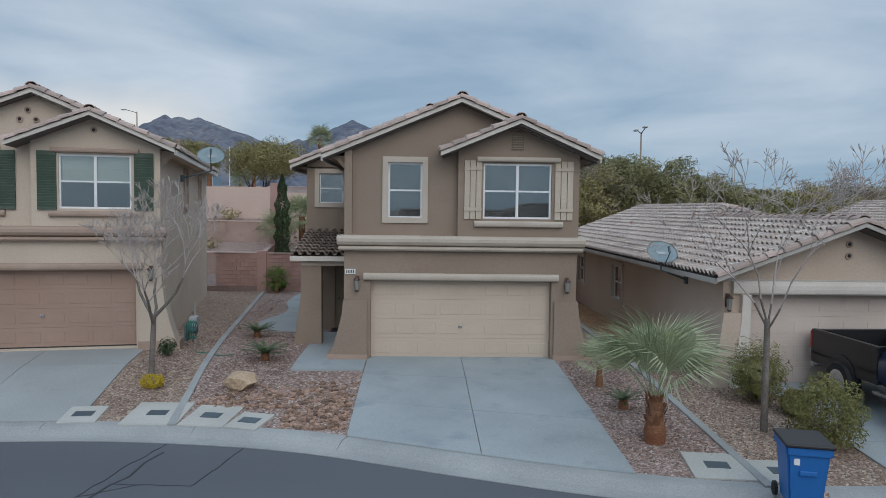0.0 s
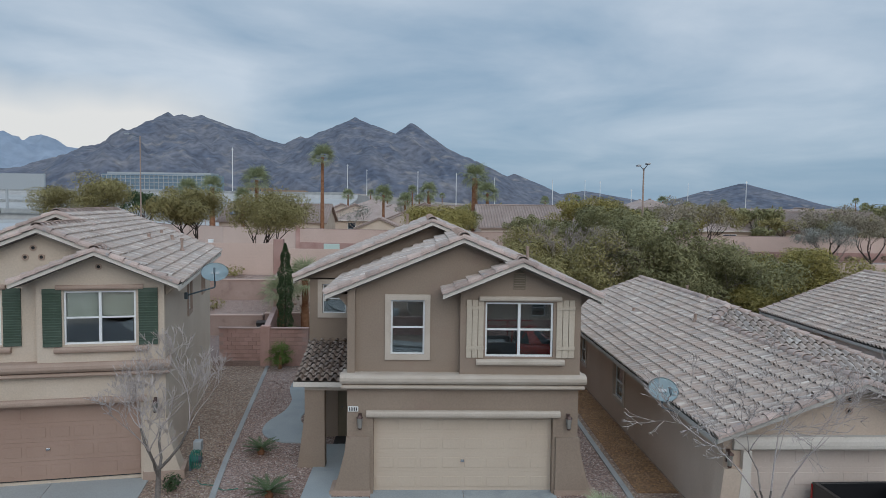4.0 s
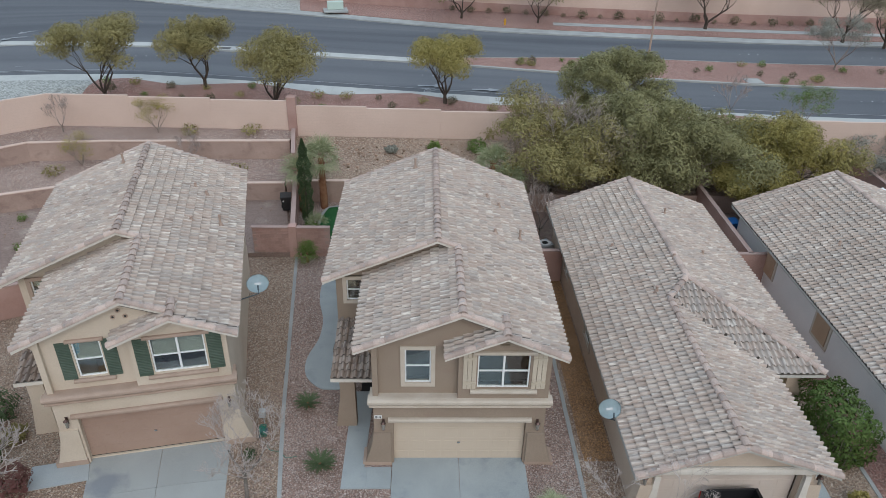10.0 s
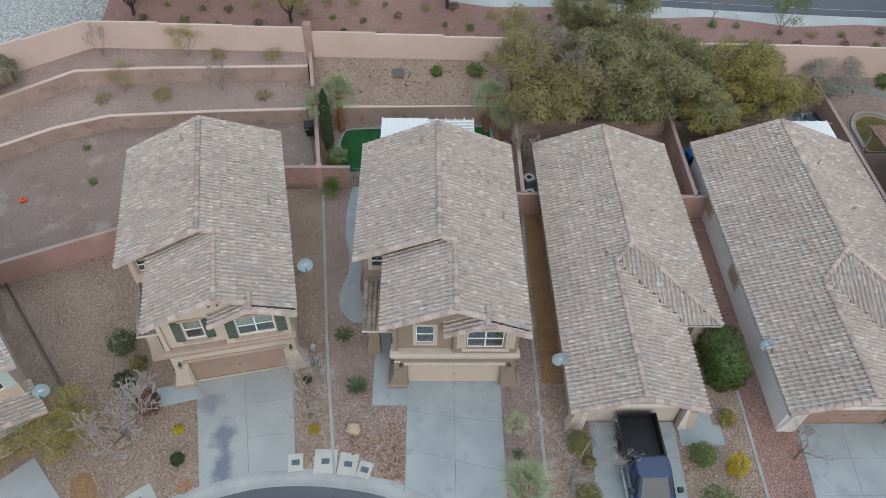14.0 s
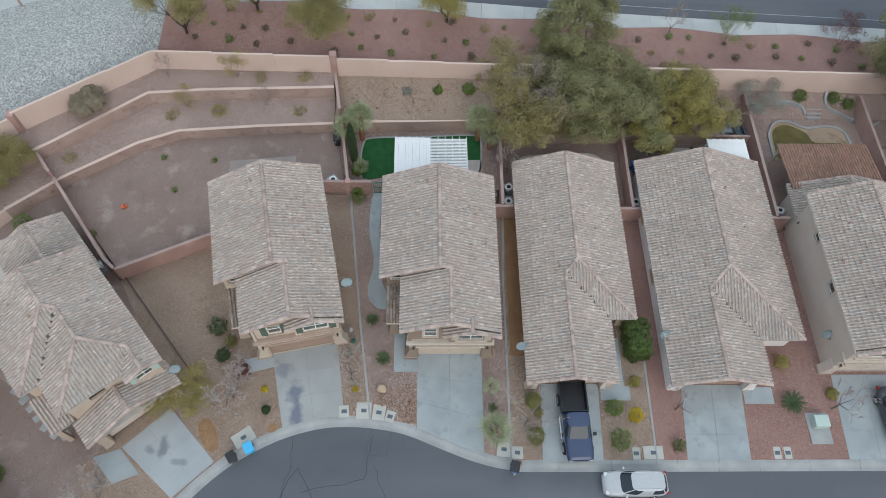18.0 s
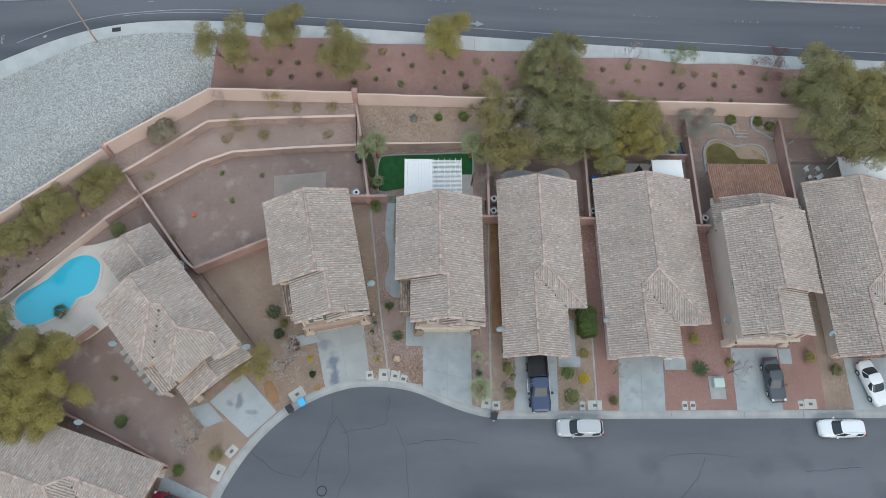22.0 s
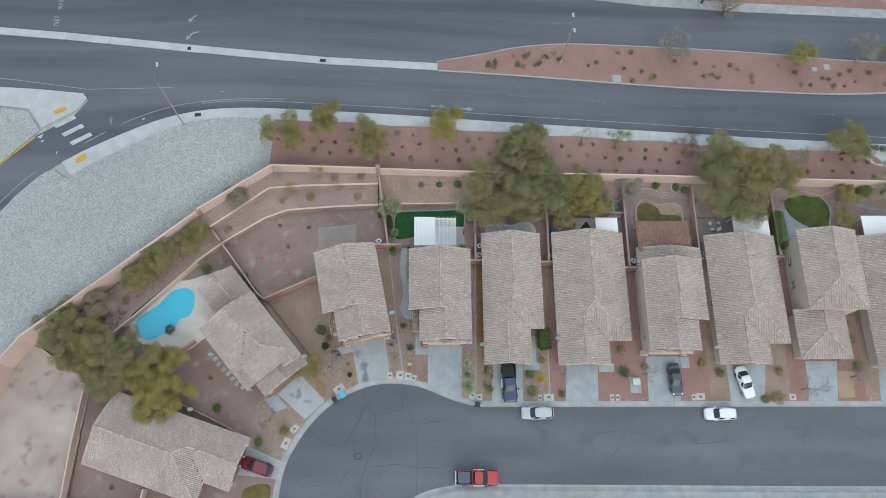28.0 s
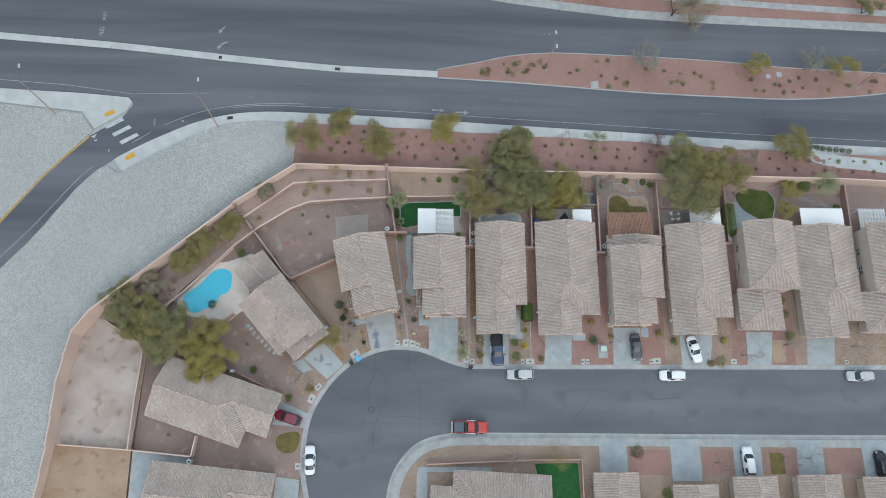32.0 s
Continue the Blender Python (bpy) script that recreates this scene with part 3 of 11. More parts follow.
def single(name, bm, material, label, category, m=None, group="", kind="", smooth=False):
    """A thing or a piece of the setting that is one mesh."""
    ob = part(name, bm, material, None, "", smooth)
    if m is not None:
        ob.matrix_world = m
    return tagged(ob, label, category, group, kind)


def raw(name, verts, faces, material, parent=None, smooth=False):
    me = bpy.data.meshes.new(name)
    me.from_pydata(verts, [], faces)
    if smooth:
        me.shade_smooth()
    return link_mesh(name, me, parent, material)


def box(bm, x0, x1, y0, y1, z0, z1, bevel=0.0):
    vs = [bm.verts.new((x, y, z)) for z in (z0, z1) for x, y in ((x0, y0), (x1, y0), (x1, y1), (x0, y1))]
    fs = [bm.faces.new([vs[i] for i in f]) for f in ((3, 2, 1, 0), (4, 5, 6, 7), (0, 1, 5, 4), (1, 2, 6, 5), (2, 3, 7, 6), (3, 0, 4, 7))]
    if bevel:
        bmesh.ops.bevel(bm, geom=list({e for f in fs for e in f.edges}), offset=bevel, segments=2, profile=0.5, affect="EDGES")
    return bm


def boxed(x0, x1, y0, y1, z0, z1, bevel=0.0):
    return box(bmesh.new(), x0, x1, y0, y1, z0, z1, bevel)


def prism(bm, poly, y0, y1, axes="xz"):
    """A polygon given in two axes, pushed along the third from y0 to y1."""
    def at(p, d):
        return {"xz": (p[0], d, p[1]), "yz": (d, p[0], p[1]), "xy": (p[0], p[1], d)}[axes]
    a = [bm.verts.new(at(p, y0)) for p in poly]
    b = [bm.verts.new(at(p, y1)) for p in poly]
    bm.faces.new(a)
    bm.faces.new(b[::-1])
    for i in range(len(poly)):
        j = (i + 1) % len(poly)
        bm.faces.new((a[i], b[i], b[j], a[j]))
    return bm


def tube(bm, p0, p1, r0, r1, n=8, caps=True):
    p0, p1 = Vector(p0), Vector(p1)
    q = (p1 - p0).to_track_quat("Z", "Y").to_matrix()
    rings = []
    for p, r in ((p0, r0), (p1, r1)):
        rings.append([bm.verts.new(p + q @ Vector((math.cos(2 * math.pi * k / n) * r, math.sin(2 * math.pi * k / n) * r, 0))) for k in range(n)])
    for k in range(n):
        bm.faces.new((rings[0][k], rings[0][(k + 1) % n], rings[1][(k + 1) % n], rings[1][k]))
    if caps:
        bm.faces.new(rings[0][::-1])
        bm.faces.new(rings[1])
    return bm


def lathe(bm, profile, n=16, centre=(0, 0, 0)):
    """Turns (radius, height) points round the z axis."""
    rings = []
    for r, z in profile:
        rings.append([bm.verts.new((centre[0] + r * math.cos(2 * math.pi * k / n), centre[1] + r * math.sin(2 * math.pi * k / n), centre[2] + z)) for k in range(n)])
    for a, b in zip(rings, rings[1:]):
        for k in range(n):
            bm.faces.new((a[k], a[(k + 1) % n], b[(k + 1) % n], b[k]))
    bm.faces.new(rings[0][::-1])
    bm.faces.new(rings[-1])
    return bm


def inside(p, poly):
    x, y = p
    hit, j = False, len(poly) - 1
    for i in range(len(poly)):
        (xi, yi), (xj, yj) = poly[i], poly[j]
        if (yi > y) != (yj > y) and x < (xj - xi) * (y - yi) / (yj - yi) + xi:
            hit = not hit
        j = i
    return hit


def smooth_line(pts, n=6, closed=False):
    """A Catmull-Rom line through points of the plan."""
    out, k = [], len(pts)
    last = k if closed else k - 1
    for i in range(last):
        def at(j):
            return Vector(pts[j % k]) if closed else Vector(pts[min(max(j, 0), k - 1)])
        a, b, c, d = at(i - 1), at(i), at(i + 1), at(i + 2)
        for s in range(n):
            u = s / n
            out.append(tuple(0.5 * ((2 * b) + (c - a) * u + (2 * a - 5 * b + 4 * c - d) * u * u + (3 * b - a - 3 * c + d) * u ** 3)))
    if not closed:
        out.append(tuple(pts[-1]))
    return out


def fall(x, y):
    """The height of the ground in the front yards: level at the houses, falling to the kerb."""
    ends = ((-16.3, -7.9), (-13.2, -6.15), (-10.4, -5.25), (-8.1, -5.0), (-5.6, -5.15), (-3.2, -5.65), (-0.6, -6.7), (1.9, -7.65), (4.4, -8.22), (8.0, -8.4))
    low = -7.9
    if x > 8.0:
        low = -8.45
    elif x > -16.3:
        low = next(b + (d - b) * (x - a) / (c - a) for (a, b), (c, d) in zip(ends, ends[1:]) if a <= x <= c)
    return -0.33 * min(max((-1.0 - y) / (-1.0 - low), 0.0), 1.0)


def sheet(name, poly, height, material, label="", category="ground", parent=None, step=2.0, skirt=0.25, kind="structure"):
    """A ground polygon, cut into strips so that it follows height(x, y), with a skirt down its edge."""
    bm = bmesh.new()
    bm.faces.new([bm.verts.new((x, y, 0)) for x, y in poly])
    xs, ys = [p[0] for p in poly], [p[1] for p in poly]
    if step:
        for axis, lo, hi in ((0, min(xs), max(xs)), (1, min(ys), max(ys))):
            v = lo + step
            while v < hi - 0.01:
                co, no = [0, 0, 0], [0, 0, 0]
                co[axis], no[axis] = v, 1
                bmesh.ops.bisect_plane(bm, geom=bm.verts[:] + bm.edges[:] + bm.faces[:], plane_co=co, plane_no=no)
                v += step
    edges = [e for e in bm.edges if e.is_boundary]
    for v in bm.verts:
        v.co.z = height(v.co.x, v.co.y)
    for f in bm.faces:
        if f.normal.z < 0:
            f.normal_flip()
    if skirt:
        low = bmesh.ops.extrude_edge_only(bm, edges=edges)["geom"]
        for v in low:
            if isinstance(v, bmesh.types.BMVert):
                v.co.z -= skirt
    me = bpy.data.meshes.new(name)
    bm.to_mesh(me)
    bm.free()
    ob = link_mesh(name, me, parent, material)
    return tagged(ob, label, category, "", kind) if parent is None else ob


def offset_line(pts, d):
    """The line moved d metres to its left."""
    out = []
    for i, p in enumerate(pts):
        a, b = Vector(pts[max(i - 1, 0)]), Vector(pts[min(i + 1, len(pts) - 1)])
        t = (b - a).normalized()
        out.append((p[0] - t.y * d, p[1] + t.x * d))
    return out


def profile_along(bm, pts, section, height):
    """Sweeps a (side, up) section along a line of the plan; side is metres to the left of the way."""
    rings = []
    for i, p in enumerate(pts):
        a, b = Vector(pts[max(i - 1, 0)]), Vector(pts[min(i + 1, len(pts) - 1)])
        t = (b - a).normalized()
        z = height(*p)
        rings.append([bm.verts.new((p[0] - t.y * s, p[1] + t.x * s, z + u)) for s, u in section])
    n = len(section)
    for r, q in zip(rings, rings[1:]):
        for k in range(n):
            bm.faces.new((r[k], r[(k + 1) % n], q[(k + 1) % n], q[k]))
    bm.faces.new(rings[0])
    bm.faces.new(rings[-1][::-1])
    return bm

# ---- the ground, the street and the terraces ----
def level(z):
    return lambda x, y: z


ROAD_Z, MAIN_Z = -0.47, 1.3

# one sheet to the horizon; it dips under the built places
desert = bmesh.new()
bmesh.ops.create_grid(desert, x_segments=150, y_segments=150, size=4500)


def rise_to(v, lo, hi):
    u = min(max((v - lo) / (hi - lo), 0.0), 1.0)
    return u * u * (3 - 2 * u)


for v in desert.verts:
    v.co.y += 300
    west = rise_to(-v.co.x, -120, 260)
    v.co.z = -0.75 + 9.0 * west * rise_to(v.co.y, 330, 430) + 9.0 * west * rise_to(v.co.y, 500, 1100) + 60 * rise_to(v.co.y, 1500, 2600) * rise_to(-v.co.x, -500, 200)
single("ground", desert, "desert", "pale desert plain reaching to the far hills", "ground", kind="structure")

# the dead-end street
N_KERB = smooth_line([(-22.2, -31.5), (-23.3, -26.5), (-23.4, -22.0), (-22.7, -17.4), (-21.0, -13.8), (-18.9, -10.9), (-16.3, -8.5), (-13.2, -6.75), (-10.4, -5.85),
                      (-8.1, -5.6), (-5.6, -5.75), (-3.2, -6.25), (-0.6, -7.3), (1.9, -8.25), (4.4, -8.82), (8.0, -8.98), (40.0, -9.05), (110.0, -9.2)], 5)
S_KERB = smooth_line([(-9.6, -31.5), (-8.9, -27.6), (-7.2, -24.4), (-4.2, -21.6), (0.4, -20.3), (8.0, -20.1), (50.0, -20.6), (110.0, -21.2)], 5)
street = [p for p in N_KERB] + [p for p in S_KERB[::-1]]
sheet("road", street, level(ROAD_Z), "asphalt", "grey cracked asphalt of the dead-end street", "road", step=0, skirt=0.2)

KERB_SECTION = [(-0.02, 0.0), (0.12, 0.02), (0.34, 0.125), (0.42, 0.14), (0.62, 0.145), (0.62, -0.2), (-0.2, -0.2), (-0.2, 0.012), (-0.02, 0.006)]


def kerb_run(line, side, label):
    """A rolled kerb in sections with open joints."""
    run = thing("kerb", label, "kerb", kind="structure")
    length, start, section = 0.0, 0, []
    for i in range(1, len(line)):
        length += math.dist(line[i - 1], line[i])
        if length > 2.9 or i == len(line) - 1:
            pts = line[start:i + 1]
            steps = max(1, int(length // 3.0))
            for k in range(steps):
                if len(pts) == 2:
                    a, b = Vector(pts[0]), Vector(pts[1])
                    u0, u1 = k / steps, (k + 1) / steps
                    g = 0.012 / max((b - a).length, 0.1)
                    seg = [tuple(a.lerp(b, u0 + g)), tuple(a.lerp(b, u1 - g))]
                elif k == 0:
                    seg = pts
                else:
                    continue
                if seg[0][0] > 85:
                    continue
                bm = bmesh.new()
                profile_along(bm, seg, [(side * s, u) for s, u in KERB_SECTION], level(ROAD_Z))
                part("kerb_section", bm, "kerb", run)
            start, length = i, 0.0
    return run


kerb_run(N_KERB, 1, "pale rolled concrete kerb along the street")
kerb_run(S_KERB, -1, "pale rolled concrete kerb on the far side")

# sealed cracks and a manhole in the street
crack_seed = random.Random(4)


def crack(points):
    pts = []
    for a, b in zip(points, points[1:]):
        for k in range(6):
            q = Vector(a).lerp(Vector(b), k / 6)
            j = min(0.14, math.dist(a, b) * 0.025)
            pts.append((q.x + crack_seed.uniform(-j, j), q.y + crack_seed.uniform(-j, j)))
    pts.append(points[-1])
    bm = bmesh.new()
    w = crack_seed.uniform(0.006, 0.009) if points[0][1] > -8.5 and points[0][0] > -7 else crack_seed.uniform(0.014, 0.024)
    profile_along(bm, pts, [(-w, 0.0), (w, 0.0), (w, 0.008), (-w, 0.008)], level(ROAD_Z))
    return bm


for line in ([(-6.4, -8.4), (-6.2, -7.2), (-5.9, -5.95)], [(-6.1, -7.9), (-4.8, -8.0), (-4.6, -7.2), (-4.4, -6.2)], [(-6.4, -8.4), (-5.6, -7.9)], [(-11.8, -6.6), (-11.8, -8.9), (-12.8, -12.6), (-13.0, -15.5)],
             [(-19.6, -12.3), (-17.0, -14.2), (-14.6, -14.7), (-11.2, -8.8)], [(-10.9, -10.5), (-6.3, -9.7), (-5.8, -6.4)], [(-11.2, -8.8), (-10.1, -10.8), (-9.8, -14.2), (-11.3, -17.3), (-12.0, -19.9), (-11.7, -23.0)],
             [(-5.7, -8.6), (-4.3, -12.1), (-4.0, -16.3), (-4.0, -21.0)], [(-4.3, -11.6), (-0.3, -11.1), (3.0, -11.6)], [(-11.5, -17.6), (-7.0, -17.1), (-3.8, -17.6), (-0.3, -17.6)], [(-20.2, -19.8), (-17.0, -19.9)], [(-14.9, -19.8), (-13.4, -17.6)],
             [(22.0, -13.0), (25.5, -12.6), (29.0, -13.0)], [(26.0, -13.0), (25.0, -15.0), (22.5, -17.5)], [(-15.5, -21.5), (-13.5, -24.0), (-13.0, -29.0)], [(36.0, -14.5), (42.0, -14.2)], [(60.0, -12.0), (63.0, -13.4)]):
    single("crack", crack(line), "crack", "dark sealed crack in the asphalt", "crack", kind="structure")
manhole = thing("manhole_cover", "round manhole cover set in the dead-end street", "manhole", pose(-12.4, -16.0, ROAD_Z + 0.004), kind="structure")
part("collar", lathe(bmesh.new(), [(0.52, 0.0), (0.52, 0.006), (0.42, 0.006), (0.42, 0.0)], 28), "crack", manhole, "asphalt collar")
part("lid", lathe(bmesh.new(), [(0.40, 0.0), (0.40, 0.012)], 24), "asphalt", manhole)

# front yards, lot by lot
BACK_OF_KERB = offset_line(N_KERB, 0.6)


def kerb_between(x0, x1):
    return [p for p in BACK_OF_KERB if x0 < p[0] < x1 and p[1] > -14]


def lot(name_label, x0, x1, near, material, back=14.0):
    poly = [(x0, near(x0)), *kerb_between(x0 + 0.05, x1 - 0.05), (x1, near(x1)), (x1, back), (x0, back)]
    return sheet("ground", poly, fall, material, name_label, "gravel bed")


def kerb_y(x):
    return min(BACK_OF_KERB, key=lambda p: abs(p[0] - x) + (50 if p[1] < -14 else 0))[1]


# strips between lots lean a little, so the lots around the bend are laid out as polygons
lot_edge_a = [(-8.6, 15.2), (-7.1, 2.26), (-6.05, -5.25)]
sheet("ground", [(-19.6, 10.2), (-27.0, 6.2), (-18.0, -8.9)] + kerb_between(-17.3, -6.2) + lot_edge_a[::-1] + [(-9.0, 15.0), (-19.0, 15.0)], fall, "gravel_brown",
      "brown gravel yard with bare patches", "gravel bed")
sheet("ground", lot_edge_a + kerb_between(-6.0, 4.45) + [(4.5, -8.2), (4.5, 0.1), (4.5, 15.2), (4.5, 15.5), (-8.6, 15.5)], fall, "gravel",
      "pinkish gravel yard around the taupe house", "gravel bed")
lot("pinkish brown gravel side yard", 4.5, 15.4, kerb_y, "gravel_brown")
for k, (x0, x1) in enumerate(((15.4, 28.4), (28.4, 39.4), (39.4, 51.5), (51.5, 63.0), (63.0, 75.5), (75.5, 100.0))):
    lot("reddish gravel front yard" if k % 2 == 0 else "brown gravel front yard", x0, x1, kerb_y, "gravel_red" if k in (0, 1, 3) else "gravel_brown")
# the lots of the two houses at the bend, and the bare land west of them
sheet("ground", [(-24.3, -31.5), (-23.9, -26.5), (-24.0, -22.0), (-23.3, -17.4), (-21.6, -13.6), (-19.4, -10.5), (-17.6, -8.8), (-27.0, 6.2), (-37.0, 19.0), (-52.0, 6.5), (-51.0, -5.7), (-51.8, -31.5)],
      lambda x, y: fall(x, y) - 0.004, "dirt", "bare brown dirt yard around the houses at the bend", "dirt yard")
sheet("ground", [(-19.0, -9.5), (-22.6, -4.0), (-27.2, -9.0), (-24.0, -14.0), (-22.0, -14.2)], lambda x, y: fall(x, y) + 0.012, "gravel_brown", "brown gravel bed beside the driveway", "gravel bed", skirt=0.05)
sheet("ground", [(-64.2, -21.5), (-51.8, -22.3), (-50.8, -5.7), (-58.0, -1.0), (-59.6, -0.4), (-61.9, -3.8), (-63.6, -12.0)], level(0.1), "pale_dirt", "pale bare dirt of the empty lot", "dirt yard")
sheet("ground", [(-69.0, -60.0), (-51.8, -60.0), (-51.8, -22.3), (-64.3, -21.5), (-65.4, -30.0)], level(0.08), "brown_dirt", "brown bare dirt of a back yard", "dirt yard")
sheet("ground", [(-51.5, -31.0), (-41.5, -31.0), (-41.7, -23.6), (-51.6, -22.5)], level(-0.1), "concrete", "pale concrete slab in a back yard", "slab")

# back yards: the yard level and the terraces up to the boundary wall
TERRACE_1 = [(-37.4, 12.2), (-33.3, 15.6), (-27.7, 19.3), (-24.3, 20.7), (-17.3, 21.3), (-10.3, 21.7)]
TERRACE_2 = [(-39.0, 14.6), (-34.2, 18.0), (-27.0, 23.6), (-21.8, 24.05), (-10.3, 24.5)]
BOUNDARY = [(-69.0, -60.0), (-65.4, -30.0), (-64.3, -21.7), (-63.7, -12.0), (-62.0, -3.6), (-59.6, -0.2), (-36.8, 19.05), (-26.5, 26.4), (-10.3, 26.2), (4.7, 26.0), (27.2, 25.9), (50.0, 25.6), (74.5, 25.4), (105.0, 24.2)]
sheet("ground", [(-19.6, 10.2), (-26.9, 6.6), (-34.0, 15.1), (-27.7, 19.3), (-24.3, 20.7), (-17.3, 21.3), (-10.3, 21.7), (-8.9, 14.8), (-19.0, 14.8)], level(0.25), "dirt", "bare dirt back yard", "dirt yard", skirt=0.4)


def from_line(line, lo, rise, reach):
    """Ground that climbs away from a line of the plan."""
    fine = [Vector(a).lerp(Vector(b), k / 8) for a, b in zip(line, line[1:]) for k in range(9)]
    return lambda x, y: lo + rise * min(1.0, min(math.hypot(x - q.x, y - q.y) for q in fine) / reach)


sheet("ground", TERRACE_1 + TERRACE_2[::-1], from_line(TERRACE_1, 1.3, 0.65, 2.9), "gravel", "gravel on the lower terrace", "terrace", skirt=1.4)
sheet("ground", TERRACE_2 + [(-10.3, 26.2), (-26.5, 26.4), (-36.8, 19.05), (-41.0, 15.4)], from_line(TERRACE_2, 3.05, 0.3, 2.0), "gravel", "gravel on the upper terrace", "terrace", skirt=1.6)
sheet("ground", [(-37.4, 12.2), (-39.0, 14.6), (-41.0, 15.4), (-58.9, -0.5), (-57.8, -1.1), (-50.8, -3.0), (-45.5, 4.5)], lambda x, y: 1.3, "gravel", "gravel terrace behind the pool", "terrace", skirt=1.4)
sheet("ground", [(-10.3, 15.0), (4.7, 15.4), (4.7, 22.0), (-10.3, 21.8)], level(0.05), "gravel", "gravel and planting bed of the back yard", "gravel bed", skirt=0.3)
sheet("ground", [(-10.2, 21.8), (4.7, 22.2), (4.7, 26.0), (-10.2, 26.2)], lambda x, y: 1.5 + 1.4 * (y - 21.8) / 4.3, "gravel_brown", "sloping gravel bank below the boundary wall", "gravel bank", skirt=1.4)


def bank(x, y):
    """The back yards are level up to a short bank below the boundary wall."""
    return 0.04 + 1.9 * min(max((y - 24.0) / 1.9, 0.0), 1.0)


sheet("ground", [(4.7, 14.0), (105.0, 14.0), (105.0, 20.6), (4.7, 20.6)], level(0.04), "dirt", "dirt and paved back yards", "dirt yard", skirt=0.4)
sheet("ground", [(4.7, 20.6), (105.0, 20.6), (105.0, 24.3), (74.5, 25.4), (27.2, 25.9), (4.7, 26.0)], bank, "gravel", "sloping planted bank behind the houses", "gravel bank", step=1.6, skirt=0.4)
sheet("ground", [(-10.2, 15.8), (-7.9, 15.8), (-7.9, 21.5), (-10.2, 21.5)], level(0.09), "gravel", "gravel side bed", "gravel bed", skirt=0.05)

# outside the wall: red bank, white gravel, main road
S_EDGE = smooth_line([(-95.0, -22.0), (-86.0, -6.0), (-77.0, 7.5), (-72.0, 13.7), (-64.5, 24.3), (-58.6, 29.3), (-51.4, 33.5), (-45.5, 36.3), (-40.4, 37.8), (-35.3, 38.5), (-27.9, 38.6), (-8.9, 37.75),
                      (12.5, 36.4), (34.0, 35.2), (55.8, 34.0), (85.5, 32.8), (130.0, 31.0), (230.0, 27.0)], 5)
WALK_BACK = smooth_line([(-58.9, 25.6), (-57.0, 26.9), (-50.2, 31.2), (-42.3, 35.4), (-35.2, 36.7), (-27.8, 36.5), (-8.9, 35.6), (12.4, 34.3), (33.9, 33.2), (55.6, 32.0), (85.5, 30.6), (130.0, 28.8)], 5)


def outer(x, y):
    """The land outside the wall rises towards the wall."""
    near = min(math.hypot(x - a, y - b) for a, b in WALK_BACK[::3])
    return MAIN_Z + 0.12 + 0.09 * min(near, 9.0)


def outer_west(x, y):
    near = min(math.hypot(x - a, y - b) for a, b in S_EDGE[::2])
    return MAIN_Z + 0.1 + 0.06 * min(near, 14.0)


south_of_walk = [p for p in WALK_BACK if p[0] > -27.5]
sheet("ground", [(-27.4, 26.6)] + [(-27.4, 36.45)] + south_of_walk + [(130.0, 22.0), (105.0, 24.4), (74.5, 25.6), (27.2, 26.1), (-10.3, 26.4)], outer, "gravel_red", "red gravel bank between wall and pavement", "gravel bank", step=2.5, skirt=1.5)
west_of_walk = [p for p in WALK_BACK if p[0] <= -27.4]
far_edge = [p for p in S_EDGE if p[0] < -61.2]
sheet("ground", far_edge + [(-60.9, 27.2)] + west_of_walk + [(-27.4, 36.45), (-27.4, 26.6), (-36.9, 19.3), (-59.8, 0.0), (-62.2, -3.5), (-63.9, -12.0), (-64.5, -21.7), (-65.6, -30.0), (-69.2, -60.0), (-120.0, -60.0)],
      outer_west, "gravel_white", "broad slope of loose white gravel", "gravel bank", step=3.0, skirt=1.5)

N_EDGE = [(-290.0, 175.0), (-160.0, 138.0), (-110.0, 112.0), (-65.6, 92.0), (-45.0, 80.5), (-28.5, 74.3), (-17.9, 71.5), (-4.9, 67.2), (6.4, 63.8), (14.2, 62.6), (24.5, 61.3), (36.0, 60.0), (53.0, 59.1), (90.0, 58.0), (140.0, 56.0), (230.0, 52.0)]
sheet("road", [(-290.0, 60.0), (-160.0, 58.0), (-82.2, 42.4)] + [(-66.7, 41.6), (-58.5, 40.9), (-57.6, 39.5), (-59.4, 36.6), (-64.6, 33.1), (-72.0, 24.7), (-78.1, 16.2), (-92.0, -4.0), (-104.0, -30.0), (-106.0, -60.0), (-98.0, -60.0), (-95.5, -24.0)]
      + S_EDGE + N_EDGE[::-1], level(MAIN_Z), "road_asphalt", "smooth dark asphalt of the divided main road", "road", step=5.0, skirt=0.8)
sheet("ground", [(-112.0, 46.0), (-57.5, 41.2), (-56.5, 31.0), (-58.0, 24.5), (-66.0, 16.0), (-112.0, -12.0)], level(MAIN_Z - 0.04), "kerb", "dusty concrete margin at the road corner", "pavement", step=5.0, skirt=0.2)
sheet("pavement", smooth_line([(66.6, 32.35), (67.9, 32.5), (71.1, 31.98), (74.0, 31.3), (79.0, 30.4), (92.0, 28.8)], 3) + smooth_line([(92.0, 26.2), (78.5, 27.95), (74.5, 28.5), (71.6, 29.2), (69.7, 30.1), (67.3, 31.95)], 3),
      lambda x, y: outer(x, y) + 0.03, "pale_walk", "pale concrete footpath curving away over the red bank", "pavement", step=1.0, skirt=0.15)
